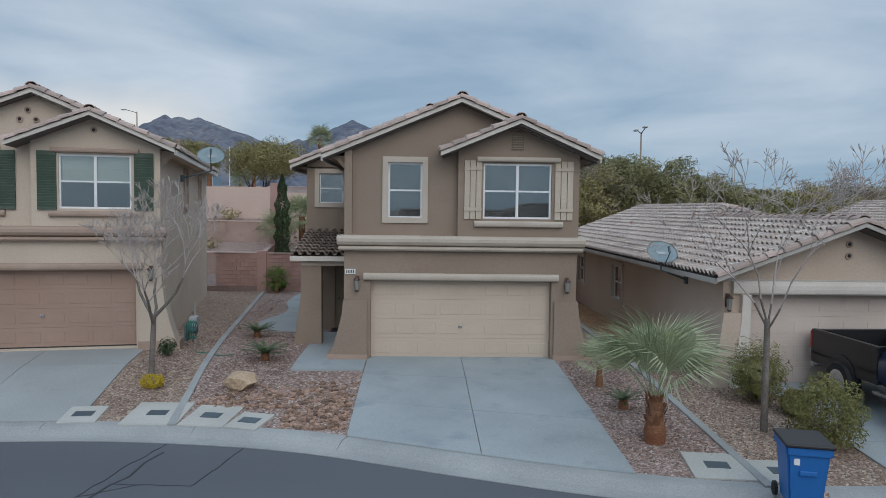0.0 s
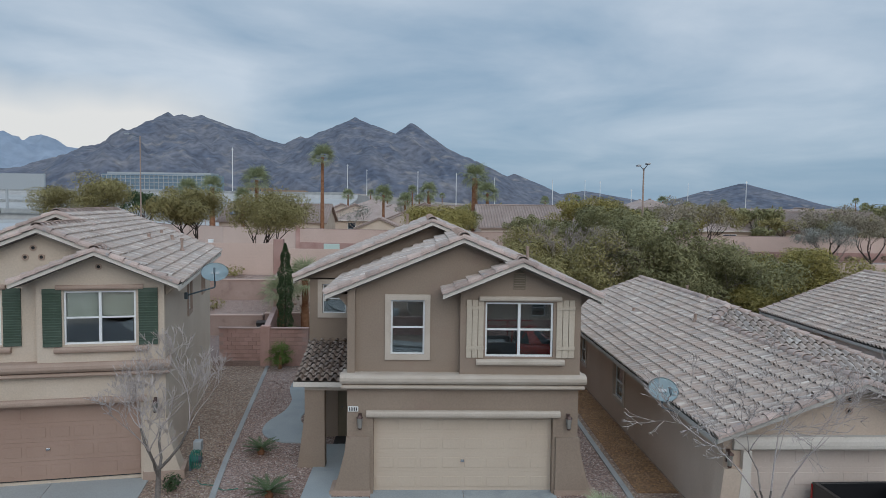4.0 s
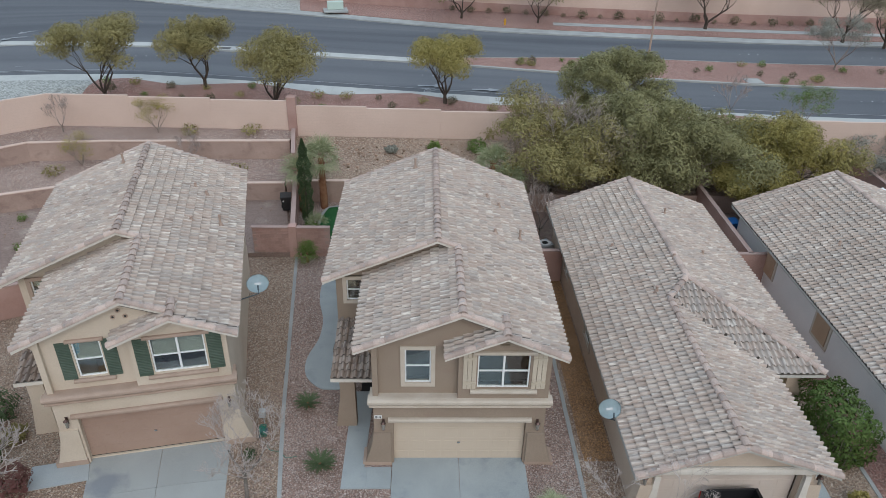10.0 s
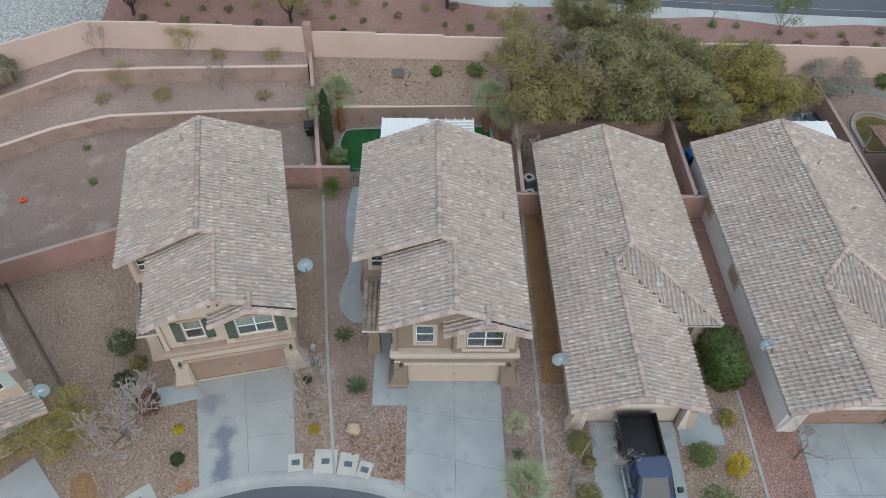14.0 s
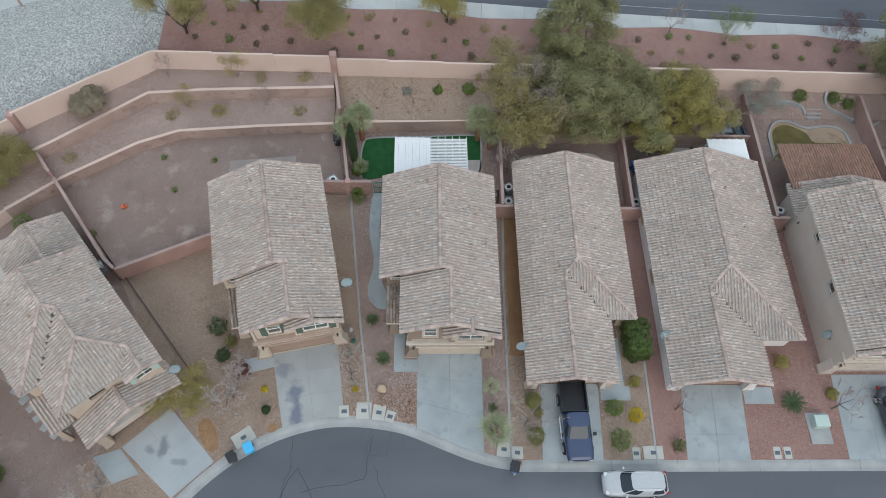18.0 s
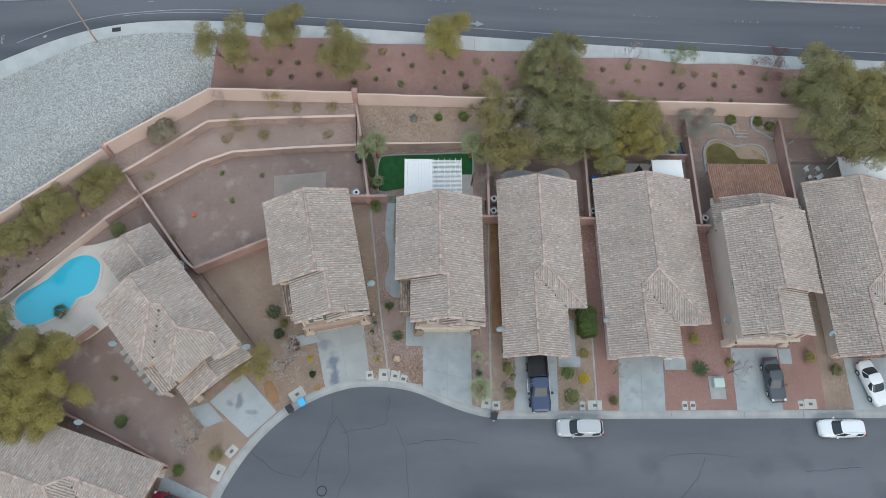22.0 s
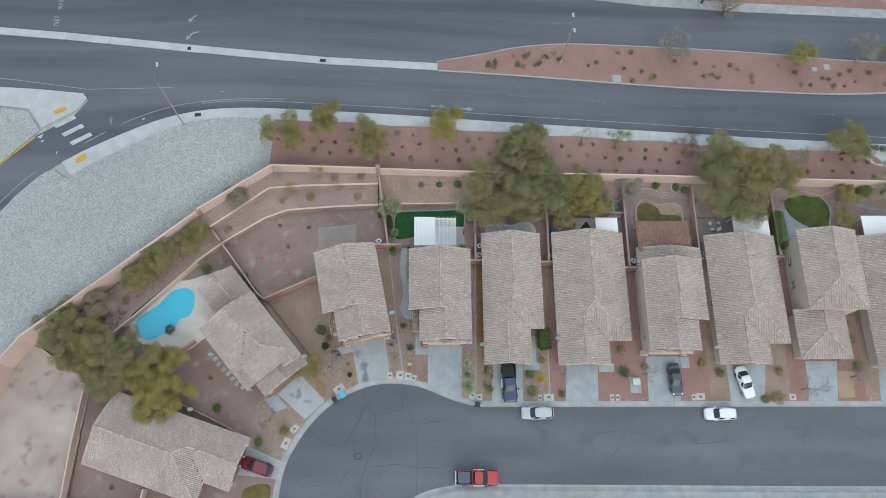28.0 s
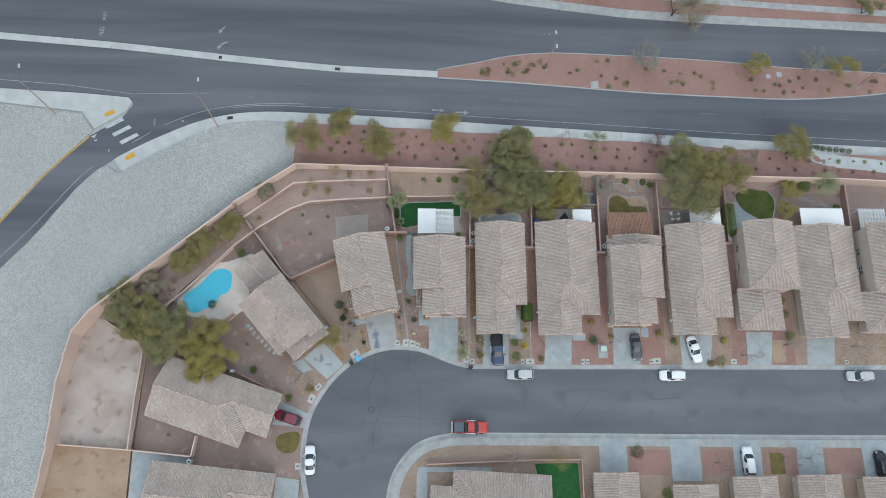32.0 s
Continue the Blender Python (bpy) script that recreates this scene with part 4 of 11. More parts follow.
for x, y, r in ((29.4, 45.0, 0.75), (64.0, 47.5, 0.45), (66.3, 48.0, 0.55)):
    box_bm = boxed(-r, r, -r, r, 0.1, 0.24, 0.02)
    single("utility_pad", box_bm, "kerb", "small pale concrete utility pad on red gravel", "utility cover", pose(x, y, MAIN_Z, 0, 0, 4))
# pavement along the main road, slab by slab
walk_thing = thing("pavement", "pale concrete pavement along the main road", "pavement", kind="structure")
k_front = [p for p in S_EDGE if p[0] > -60.0]
for i in range(len(k_front) - 1):
    (ax, ay), (bx, by) = k_front[i], k_front[i + 1]
    n = max(1, int(math.dist((ax, ay), (bx, by)) // 2.2))
    if ax > 84:
        break
    for k in range(n):
        u0, u1 = k / n, (k + 1) / n - 0.02 / max(math.dist((ax, ay), (bx, by)) / n, 0.2) / n
        cs = []
        for u in (u0, u1):
            x, y = ax + (bx - ax) * u, ay + (by - ay) * u
            q = min(WALK_BACK, key=lambda w: math.hypot(w[0] - x, w[1] - y))
            t = Vector((bx - ax, by - ay)).normalized()
            width = 2.1 if x > -38 else 2.1 + min(2.2, (-38 - x) * 0.11)
            cs.append(((x, y), (x + t.y * width, y - t.x * width)))
        bm = bmesh.new()
        prism(bm, [cs[0][0], cs[0][1], cs[1][1], cs[1][0]], MAIN_Z - 0.2, MAIN_Z + 0.15, "xy")
        part("slab", bm, "pale_walk", walk_thing)
# raised islands in the main road
MED_S = [(-0.9, 46.3), (12.7, 45.5), (23.7, 44.7), (40.2, 43.6), (56.9, 43.0), (68.1, 42.8), (79.5, 43.5), (90.0, 44.8), (100.0, 46.6)]
MED_N = [(-0.9, 47.9), (7.4, 49.6), (12.9, 50.9), (21.8, 51.75), (35.2, 51.4), (46.4, 51.0), (57.7, 50.3), (69.0, 49.4), (88.2, 48.6), (100.0, 47.4)]
med_line = smooth_line(MED_S, 3) + smooth_line(MED_N, 3)[::-1]
median = thing("median", "red gravel traffic island with a pale kerb in the main road", "traffic island", kind="structure")
sheet("bed", med_line, level(MAIN_Z + 0.16), "gravel_red", parent=median, step=5.0, skirt=0.1)
bm = bmesh.new()
profile_along(bm, med_line + med_line[:1], [(-0.2, 0.0), (-0.2, 0.15), (0.02, 0.18), (0.02, 0.0)], level(MAIN_Z))
part("kerb", bm, "kerb", median, "pale concrete kerb")
thin = thing("median", "narrow concrete median strip in the main road", "traffic island", kind="structure")
for (a, b) in zip([(-150.0, 60.5), (-84.0, 53.9), (-62.8, 52.3), (-41.4, 50.35), (-19.8, 48.5)], [(-84.0, 53.9), (-62.8, 52.3), (-41.4, 50.35), (-19.8, 48.5), (-0.9, 47.6)]):
    n = max(1, int(math.dist(a, b) // 7))
    for k in range(n):
        p, q = Vector(a).lerp(Vector(b), k / n), Vector(a).lerp(Vector(b), (k + 0.996) / n)
        bm = bmesh.new()
        prism(bm, [tuple(p), tuple(q), (q.x, q.y - 1.35), (p.x, p.y - 1.35)], MAIN_Z, MAIN_Z + 0.16, "xy")
        part("median_section", bm, "pale_walk", thin)
# the corner island of the side road
isle = [(-66.7, 41.5), (-58.6, 40.8), (-57.8, 40.0), (-58.6, 38.2), (-60.3, 36.9), (-64.0, 34.4), (-66.5, 37.8), (-82.0, 39.5), (-82.0, 42.2)]
sheet("pavement", isle, level(MAIN_Z + 0.15), "pale_walk", "pale concrete corner pavement with a ramp", "pavement", step=5.0, skirt=0.3)
sheet("ground", [(-64.2, 34.0), (-66.8, 37.4), (-82.0, 39.2), (-130.0, 43.0), (-130.0, -20.0), (-104.5, -30.0), (-92.4, -4.0), (-78.5, 16.2), (-72.4, 24.7)], level(MAIN_Z + 0.14), "gravel_white", "white gravel beyond the side road", "gravel bank", step=0, skirt=0.4)


def painted(pts, z, material, label):
    bm = bmesh.new()
    prism(bm, pts, z + 0.003, z + 0.009, "xy")
    return single("road_marking", bm, material, label, "road marking", kind="structure")


def stripe(line, width, z, material, label):
    bm = bmesh.new()
    profile_along(bm, line, [(-width / 2, 0.002), (width / 2, 0.002), (width / 2, 0.006), (-width / 2, 0.006)], level(z))
    return single("road_marking", bm, material, label, "road marking", kind="structure")


stripe([(x, y + 1.35) for x, y in S_EDGE if -40 < x < 90], 0.1, MAIN_Z, "paint_worn", "worn white edge line")
stripe(smooth_line([(-92.0, -3.4), (-78.0, 16.6), (-72.0, 25.0), (-64.8, 32.8)], 6), 0.22, MAIN_Z, "paint_yellow", "yellow edge line of the side road")
stripe(smooth_line([(-88.0, -8.0), (-79.5, 6.8), (-72.2, 15.9), (-65.6, 24.8), (-61.5, 28.6)], 6), 0.13, MAIN_Z, "paint_worn", "worn white lane line")
stripe(smooth_line([(-57.0, 31.8), (-50.5, 36.0), (-43.0, 39.0), (-34.0, 40.3), (-26.0, 40.4)], 6), 0.12, MAIN_Z, "paint_worn", "worn white bicycle lane line")
stripe([(-58.0, 41.6), (-45.0, 42.2), (-36.0, 41.6)], 0.12, MAIN_Z, "paint_worn", "worn white merging line")
stripe([(-84.0, 44.2), (-70.0, 43.2), (-58.0, 41.6)], 0.12, MAIN_Z, "paint_worn", "worn white edge line")
for k in range(3):
    a = Vector((-60.6, 35.6)).lerp(Vector((-57.6, 32.6)), k / 2)
    d, e = Vector((2.7, 1.7)).normalized() * 1.7, Vector((0.35, -0.33)) * 0.8
    painted([tuple(a - d - e), tuple(a + d - e), tuple(a + d + e), tuple(a - d + e)], MAIN_Z, "paint_white", "broad white crossing bar")
for k in range(5):
    a = Vector((-64.0, 32.9)).lerp(Vector((-61.3, 29.9)), k / 4)
    painted([tuple(a + Vector((-0.5, -0.1))), tuple(a + Vector((0.2, -0.35))), tuple(a + Vector((0.5, 0.55)))], MAIN_Z, "paint_white", "white yield triangle")
painted([(-62.6, 37.4), (-61.0, 38.3), (-60.6, 37.7), (-62.2, 36.8)], MAIN_Z + 0.152, "paint_yellow", "yellow tactile pad on the ramp")
painted([(-58.0, 28.9), (-56.6, 29.9), (-56.1, 29.2), (-57.5, 28.2)], MAIN_Z + 0.152, "paint_yellow", "yellow tactile pad on the ramp")
# raised lane dots in groups of four, along each lane line
dots = bmesh.new()
DOT_LINES = (((-26.0, 0.0, 25.4, 51.9, 71.1), (44.65, 42.41, 40.66, 39.3, 38.6), -26.0, 9), ((23.9, 59.1), (55.98, 53.79), 20.7, 6))
for xs, ys, x0, n in DOT_LINES:
    for g in range(n * 4):
        x = x0 + 12.9 * (g // 4) + (g % 4 - 1.5) * 0.95
        lathe(dots, [(0.075, 0.0), (0.075, 0.012), (0.04, 0.025)], 6, (x, float(np.interp(x, xs, ys)), MAIN_Z))
single("lane_dots", dots, "paint_white", "white raised lane dots", "road marking", kind="stuff")


def turn_arrow(x, y, turn=0.0):
    bm = bmesh.new()
    pts = [(0.0, -0.1), (1.4, -0.1), (1.4, -0.45), (2.4, 0.05), (1.4, 0.55), (1.4, 0.2), (0.0, 0.2)]
    prism(bm, pts, 0.004, 0.008, "xy")
    return single("road_marking", bm, "paint_worn", "worn white lane arrow", "road marking", pose(x, y, MAIN_Z, 0, 0, turn), kind="structure")


for x, y, a in ((-2.0, 39.4, -3), (-48.5, 36.2, 28), (2.6, 39.0, -3)):
    turn_arrow(x, y, a)
for x, y in ((-63.0, 58.1), (-63.3, 54.8)):
    words = bpy.data.curves.new("only_text", "FONT")
    words.body, words.size, words.extrude, words.align_x = "ONLY", 0.74, 0.002, "CENTER"
    ob = new("road_marking", words)
    ob.matrix_world = pose(x, y, MAIN_Z + 0.006, 0, 0, 95)
    ob.scale = (1.0, 4.6, 1.0)
    words.materials.append(M["paint_worn"])
    tagged(ob, "worn white lettering ONLY on the asphalt", "road marking", "", "structure")


def hooked_arrow(x, y, turn):
    """A curved left-turn arrow painted on the road."""
    bm = bmesh.new()
    curve = smooth_line([(1.6, 0.0), (0.6, 0.0), (-0.2, -0.15), (-0.75, -0.6)], 5)
    profile_along(bm, curve, [(-0.14, 0.003), (0.14, 0.003), (0.14, 0.007), (-0.14, 0.007)], level(0.0))
    prism(bm, [(-1.15, -0.25), (-0.4, -0.8), (-1.25, -1.15)], 0.003, 0.007, "xy")
    return single("road_marking", bm, "paint_worn", "worn white curved turn arrow", "road marking", pose(x, y, MAIN_Z, 0, 0, turn), kind="structure")


hooked_arrow(-42.2, 56.3, 12)
hooked_arrow(-42.2, 52.9, 12)


def bicycle_mark(x, y, turn):
    bm = bmesh.new()
    for sx in (-0.55, 0.55):
        ring = [(sx + 0.38 * math.cos(2 * math.pi * k / 16), 0.38 * math.sin(2 * math.pi * k / 16)) for k in range(17)]
        profile_along(bm, ring, [(-0.05, 0.003), (0.05, 0.003), (0.05, 0.007), (-0.05, 0.007)], level(0.0))
    for a, b in (((-0.55, 0.0), (-0.1, 0.55)), ((-0.1, 0.55), (0.45, 0.5)), ((0.45, 0.5), (0.55, 0.0)), ((-0.1, 0.55), (0.05, 0.0)), ((0.05, 0.0), (0.45, 0.5))):
        profile_along(bm, [a, b], [(-0.04, 0.003), (0.04, 0.003), (0.04, 0.007), (-0.04, 0.007)], level(0.0))
    return single("road_marking", bm, "paint_worn", "worn white bicycle mark on the asphalt", "road marking", pose(x, y, MAIN_Z, 0, 0, turn), kind="structure")


bicycle_mark(-52.9, 35.7, 120)
bicycle_mark(-0.9, 37.9, 90)
for x, y, a in ((-42.3, 49.7, -5), (-20.2, 47.8, -5), (-39.8, 37.2, 8)):
    single("drain_grate", boxed(-0.5, 0.5, -0.3, 0.3, 0.0, 0.012, 0.003), "black_plastic", "dark iron plate set in the concrete", "drain", pose(x, y, MAIN_Z + 0.158, 0, 0, a), kind="structure")

# ---- boundary and garden walls ----
def wall_run(line, top, base, thick, material, label, name="boundary_wall", cap=None, pillars=()):
    run = thing(name, label, "wall", kind="structure")
    for i in range(len(line) - 1):
        a, b = Vector(line[i]), Vector(line[i + 1])
        n = max(1, round((b - a).length / 4.9))
        for k in range(n):
            p, q = a.lerp(b, k / n), a.lerp(b, (k + 1) / n - 0.006 / max((b - a).length / n, 0.1) / n)
            t = (b - a).normalized()
            s = Vector((-t.y, t.x)) * thick / 2
            zt = top(*p.lerp(q, 0.5)) if callable(top) else top
            bm = bmesh.new()
            prism(bm, [tuple(p - s), tuple(q - s), tuple(q + s), tuple(p + s)], base, zt, "xy")
            part("wall_panel", bm, material, run)
            if cap:
                bm = bmesh.new()
                s2 = s * 1.3
                prism(bm, [tuple(p - s2), tuple(q - s2), tuple(q + s2), tuple(p + s2)], zt, zt + 0.06, "xy")
                part("coping", bm, cap, run)
    for x, y, z in pillars:
        part("pillar", boxed(x - 0.3, x + 0.3, y - 0.3, y + 0.3, base, z, 0.02), "block", run, "darker square pillar")
    return run


wall_run(BOUNDARY[:7], lambda x, y: 5.2 if x > -55 else 2.4 + 2.8 * max(0, min(1, (y + 30) / 32)), -0.5, 0.2, "block_wall", "pink block boundary wall along the white gravel", pillars=[(-36.8, 19.05, 5.6)])
wall_run(BOUNDARY[6:9], lambda x, y: 5.62 - 0.1 * round((x + 36) / 9), 1.0, 0.2, "block_wall", "pink block boundary wall, stepped at the top", pillars=[(-10.3, 26.3, 5.6)])
wall_run(BOUNDARY[8:], lambda x, y: 5.0 - 0.12 * round((x + 10) / 7.5) if x < 10 else 4.6 - 0.01 * (x - 10), 0.4, 0.2, "block_wall", "pink block boundary wall behind the houses")
wall_run(TERRACE_1, 1.4, 0.0, 0.22, "retaining", "low rose-brown retaining wall of the lower terrace", "retaining_wall", "block_wall")
wall_run(TERRACE_2, 3.15, 1.0, 0.22, "retaining", "low rose-brown retaining wall of the upper terrace", "retaining_wall", "block_wall")
wall_run([(-10.2, 21.75), (-2.0, 22.0), (4.7, 22.2)], 1.5, 0.0, 0.22, "retaining", "low rose-brown retaining wall of the back yard", "retaining_wall", "block_wall")
wall_run([(4.7, 20.8), (28.5, 20.8)], 1.2, 0.0, 0.22, "retaining", "low rose-brown retaining wall among trees", "retaining_wall")
wall_run([(-37.4, 12.2), (-45.4, 4.0), (-50.2, -0.4)], 1.35, 0.0, 0.22, "block_wall", "low retaining wall behind the pool", "retaining_wall")
# walls between lots
wall_run([(-36.8, 19.0), (-27.9, 7.3), (-26.9, 6.4)], lambda x, y: 1.9 + 1.4 * max(0, (y - 13) / 6), 0.0, 0.2, "block", "rose block garden wall between back yards", "garden_wall", "mortar")
wall_run([(-26.9, 6.4), (-19.3, 9.9)], 1.75, -0.1, 0.2, "block", "rose block garden wall beside the cream house", "garden_wall", "mortar")
wall_run([(-10.3, 26.2), (-9.6, 21.7)], 3.4, 1.4, 0.2, "block", "rose block garden wall on the bank", "garden_wall", "mortar")
wall_run([(-9.6, 21.7), (-8.65, 15.0)], 1.85, 0.0, 0.2, "block", "rose block garden wall between two back yards", "garden_wall", "mortar")
for x, y0, y1 in ((4.75, 12.6, 22.0), (16.0, 12.4, 21.0), (28.4, 11.5, 25.4), (39.6, 13.0, 25.2), (52.3, 13.4, 25.2), (63.5, 13.0, 17.0), (75.6, 13.0, 25.0)):
    wall_run([(x, y0), (x + 0.1, y1)], lambda u, v: 1.85 + 0.6 * max(0.0, v - 24.0), 0.0, 0.2, "block", "rose block garden wall between two back yards", "garden_wall", "mortar")
for x0, x1, y in ((3.4, 6.0, 12.55), (14.5, 17.0, 12.35), (27.3, 29.5, 11.5), (38.0, 40.2, 13.0), (50.7, 53.0, 13.4), (62.3, 64.2, 13.0)):
    wall_run([(x0, y), (x1, y)], 1.85, -0.1, 0.2, "block", "rose block garden wall closing a side yard", "garden_wall", "mortar")
wall_run([(-58.0, -1.0), (-51.0, -5.5), (-51.6, -14.0), (-51.9, -22.3)], 1.6, -0.1, 0.2, "block_wall", "pale block wall of the empty lot", "garden_wall")
wall_run([(-63.2, -21.5), (-51.9, -22.4), (-41.6, -23.5), (-41.1, -20.2)], 1.5, -0.2, 0.2, "block_wall", "pale block wall between two back yards", "garden_wall")
wall_run([(-36.4, 0.2), (-38.2, -1.3)], 1.6, 0.0, 0.2, "block", "rose block wall closing the pool yard", "garden_wall", "mortar")

# the block wall that closes the side yard, course by course
side_wall = thing("garden_wall", "rose block wall of separate blocks closing the side yard", "wall", kind="structure")
part("mortar_core", boxed(-10.9, -6.62, 14.93, 15.07, -0.05, 1.8), "mortar", side_wall)
bm = bmesh.new()
box(bm, -0.195, 0.195, -0.1, 0.1, 0.0, 0.188, 0.008)
block_one = part("block", bm, "block", side_wall)
block_one.matrix_world = pose(-10.7, 15.0, 0.0)
for row in range(9):
    for k in range(11):
        x = -10.7 + 0.4 * k + (0.2 if row % 2 else 0.0)
        if (row, k) == (0, 0) or x > -6.7:
            continue
        b = new("block", block_one.data)
        b.parent, b.matrix_world = side_wall, pose(x, 15.0 + 0.006 * math.sin(row * 7 + k * 3), 0.2 * row)
part("pillar", boxed(-8.9, -8.45, 14.78, 15.22, -0.05, 1.95, 0.01), "block", side_wall)
part("coping", boxed(-10.95, -6.6, 14.86, 15.14, 1.8, 1.86, 0.01), "mortar", side_wall)

# ---- house building ----
TILE_W, TILE_STEP, SLOPE = 0.25, 0.365, 0.42
# one S-shaped concrete tile: a shallow pan and a round barrel, lapping over the course below
TILE_PROFILE = [(0.0, 0.01), (0.05, 0.0), (0.098, 0.006), (0.112, 0.055), (0.142, 0.1), (0.18, 0.112), (0.222, 0.09), (0.252, 0.012)]
TN = len(TILE_PROFILE)
tile_v = ([(u - 0.125, 0.0, h + 0.074) for u, h in TILE_PROFILE] + [(u - 0.125, 0.385, h + 0.008) for u, h in TILE_PROFILE]
          + [(u - 0.125, 0.0, h + 0.074) for u, h in TILE_PROFILE] + [(u - 0.125, 0.006, h + 0.052) for u, h in TILE_PROFILE])
tile_f = [(i, i + 1, i + TN + 1, i + TN) for i in range(TN - 1)] + [(i + 3 * TN, i + 3 * TN + 1, i + 2 * TN + 1, i + 2 * TN) for i in range(TN - 1)]
tile_uv = np.array([(u / 0.25, v) for v in (0.0, 1.0, 0.0, 0.0) for u, h in TILE_PROFILE])
TILE_MESHES = {}


def tile_coords(me):
    """Gives every tile of a mesh its own 0 to 1 coordinates, across and along."""
    at = np.empty(len(me.loops), dtype=np.int32)
    me.loops.foreach_get("vertex_index", at)
    me.uv_layers.new(name="tile").data.foreach_set("uv", tile_uv[at % len(tile_v)].astype(np.float32).ravel())
    me.shade_smooth()


def tile_mesh(material):
    if material not in TILE_MESHES:
        me = bpy.data.meshes.new("tile")
        me.from_pydata(tile_v, [], tile_f)
        me.materials.append(M[material])
        tile_coords(me)
        TILE_MESHES[material] = me
    return TILE_MESHES[material]


tile_rng = np.random.default_rng(7)


def roof_plane(parent, plan, eave, rise, z0, slope=SLOPE, single_tiles=0, material="tile", flip=1.0):
    """A tiled roof plane over a polygon of the plan. eave: a point on the eave line; rise: the way up the slope."""
    plan = [(x * flip, y) for x, y in plan]
    e, d = Vector((eave[0] * flip, eave[1])), Vector((rise[0] * flip, rise[1])).normalized()
    u = Vector((d.y, -d.x))

    def height(x, y):
        return z0 + slope * ((x - e.x) * d.x + (y - e.y) * d.y)

    bm = bmesh.new()
    f = bm.faces.new([bm.verts.new((x, y, height(x, y))) for x, y in plan])
    bm.normal_update()
    if f.normal.z < 0:
        f.normal_flip()
    bmesh.ops.solidify(bm, geom=[f], thickness=0.1)
    roof = part("roof", bm, "underlay", parent)
    us = [(Vector(p) - e).dot(u) for p in plan]
    vs = [(Vector(p) - e).dot(d) for p in plan]
    step = TILE_STEP / math.sqrt(1 + slope * slope)
    c = 1 / math.sqrt(1 + slope * slope)
    up = Vector((d.x * c, d.y * c, slope * c))
    side = Vector((u.x, u.y, 0))
    out = side.cross(up)
    spots = []
    for j in range(int((max(vs) - min(vs)) / step) + 1):
        for i in range(int((max(us) - min(us)) / TILE_W) + 1):
            pu, pv = min(us) + (i + 0.5) * TILE_W, min(vs) + j * step
            mid = e + u * pu + d * (pv + step * 0.5)
            if inside(mid, plan):
                q = e + u * pu + d * pv
                spots.append((q.x, q.y, height(q.x, q.y)))
    if not spots:
        return roof
    spots.sort(key=lambda s: s[1])
    R = np.array([[side.x, up.x, out.x], [side.y, up.y, out.y], [side.z, up.z, out.z]])
    near, rest = spots[:single_tiles], spots[single_tiles:]
    for x, y, z in near:
        ob = new("tile", tile_mesh(material))
        ob.parent = roof
        m = Matrix([[*R[0], x], [*R[1], y], [*R[2], z + tile_rng.normal(0, 0.004)], [0, 0, 0, 1]]) @ pose(0, 0, 0, tile_rng.normal(0, 0.5), tile_rng.normal(0, 0.8), tile_rng.normal(0, 0.8))
        ob.matrix_basis = m
    if rest:
        base = np.array(tile_v)
        n = len(rest)
        jig = tile_rng.normal(0, 0.012, n)
        cosj, sinj = np.cos(jig), np.sin(jig)
        lx = base[None, :, 0] * cosj[:, None] - base[None, :, 1] * sinj[:, None]
        ly = base[None, :, 0] * sinj[:, None] + base[None, :, 1] * cosj[:, None]
        lz = np.repeat(base[None, :, 2], n, 0) + tile_rng.normal(0, 0.005, (n, 1))
        local = np.stack([lx, ly, lz], -1) @ R.T + np.array(rest)[:, None, :]
        k = len(base)
        faces = [tuple(a + i * k for a in f) for i in range(n) for f in tile_f]
        ob = raw("roof_tiles", local.reshape(-1, 3).tolist(), faces, material, roof)
        tile_coords(ob.data)
        tagged(ob, kind="stuff")
    return roof


cap_v, cap_f = [], []
for i, (y, r) in enumerate(((0.0, 0.165), (0.0, 0.14), (0.45, 0.13))):
    for k in range(7):
        a = math.pi * k / 6
        cap_v.append((math.cos(a) * r, y, math.sin(a) * r * 0.8 + (0.02 if i < 2 else 0.0)))
for k in range(6):
    cap_f += [(k, k + 1, k + 8, k + 7), (k, k + 1, k + 15, k + 14)]
cap_f = [(k, k + 1, k + 15, k + 14) for k in range(6)] + [(k + 7, k + 8, k + 1, k) for k in range(6)]
CAP = bpy.data.meshes.new("ridge_tile")
CAP.from_pydata(cap_v, [], cap_f)
CAP.materials.append(M["tile_cap"])


def cap_row(parent, p0, p1, separate=True, drop=0.0, flip=1.0):
    """A row of overlapping half-round tiles from p0 (low or front) to p1."""
    p0, p1 = Vector((p0[0] * flip, p0[1], p0[2] - drop)), Vector((p1[0] * flip, p1[1], p1[2] - drop))
    way = p1 - p0
    n = max(1, round(way.length / 0.4))
    q = way.to_track_quat("Y", "Z").to_matrix().to_4x4()
    if separate:
        for k in range(n):
            ob = new("ridge_tile", CAP)
            ob.parent = parent
            ob.matrix_basis = Matrix.Translation(p0 + way * (k / n)) @ q @ pose(0, 0, 0, 0, tile_rng.normal(0, 2), tile_rng.normal(0, 1.2))
        return
    verts, faces = [], []
    for k in range(n):
        m = Matrix.Translation(p0 + way * (k / n)) @ q
        o = len(verts)
        verts += [tuple(m @ Vector(v)) for v in cap_v]
        faces += [tuple(a + o for a in f) for f in cap_f]
    tagged(raw("ridge_tiles", verts, faces, "tile_cap", parent), kind="stuff")


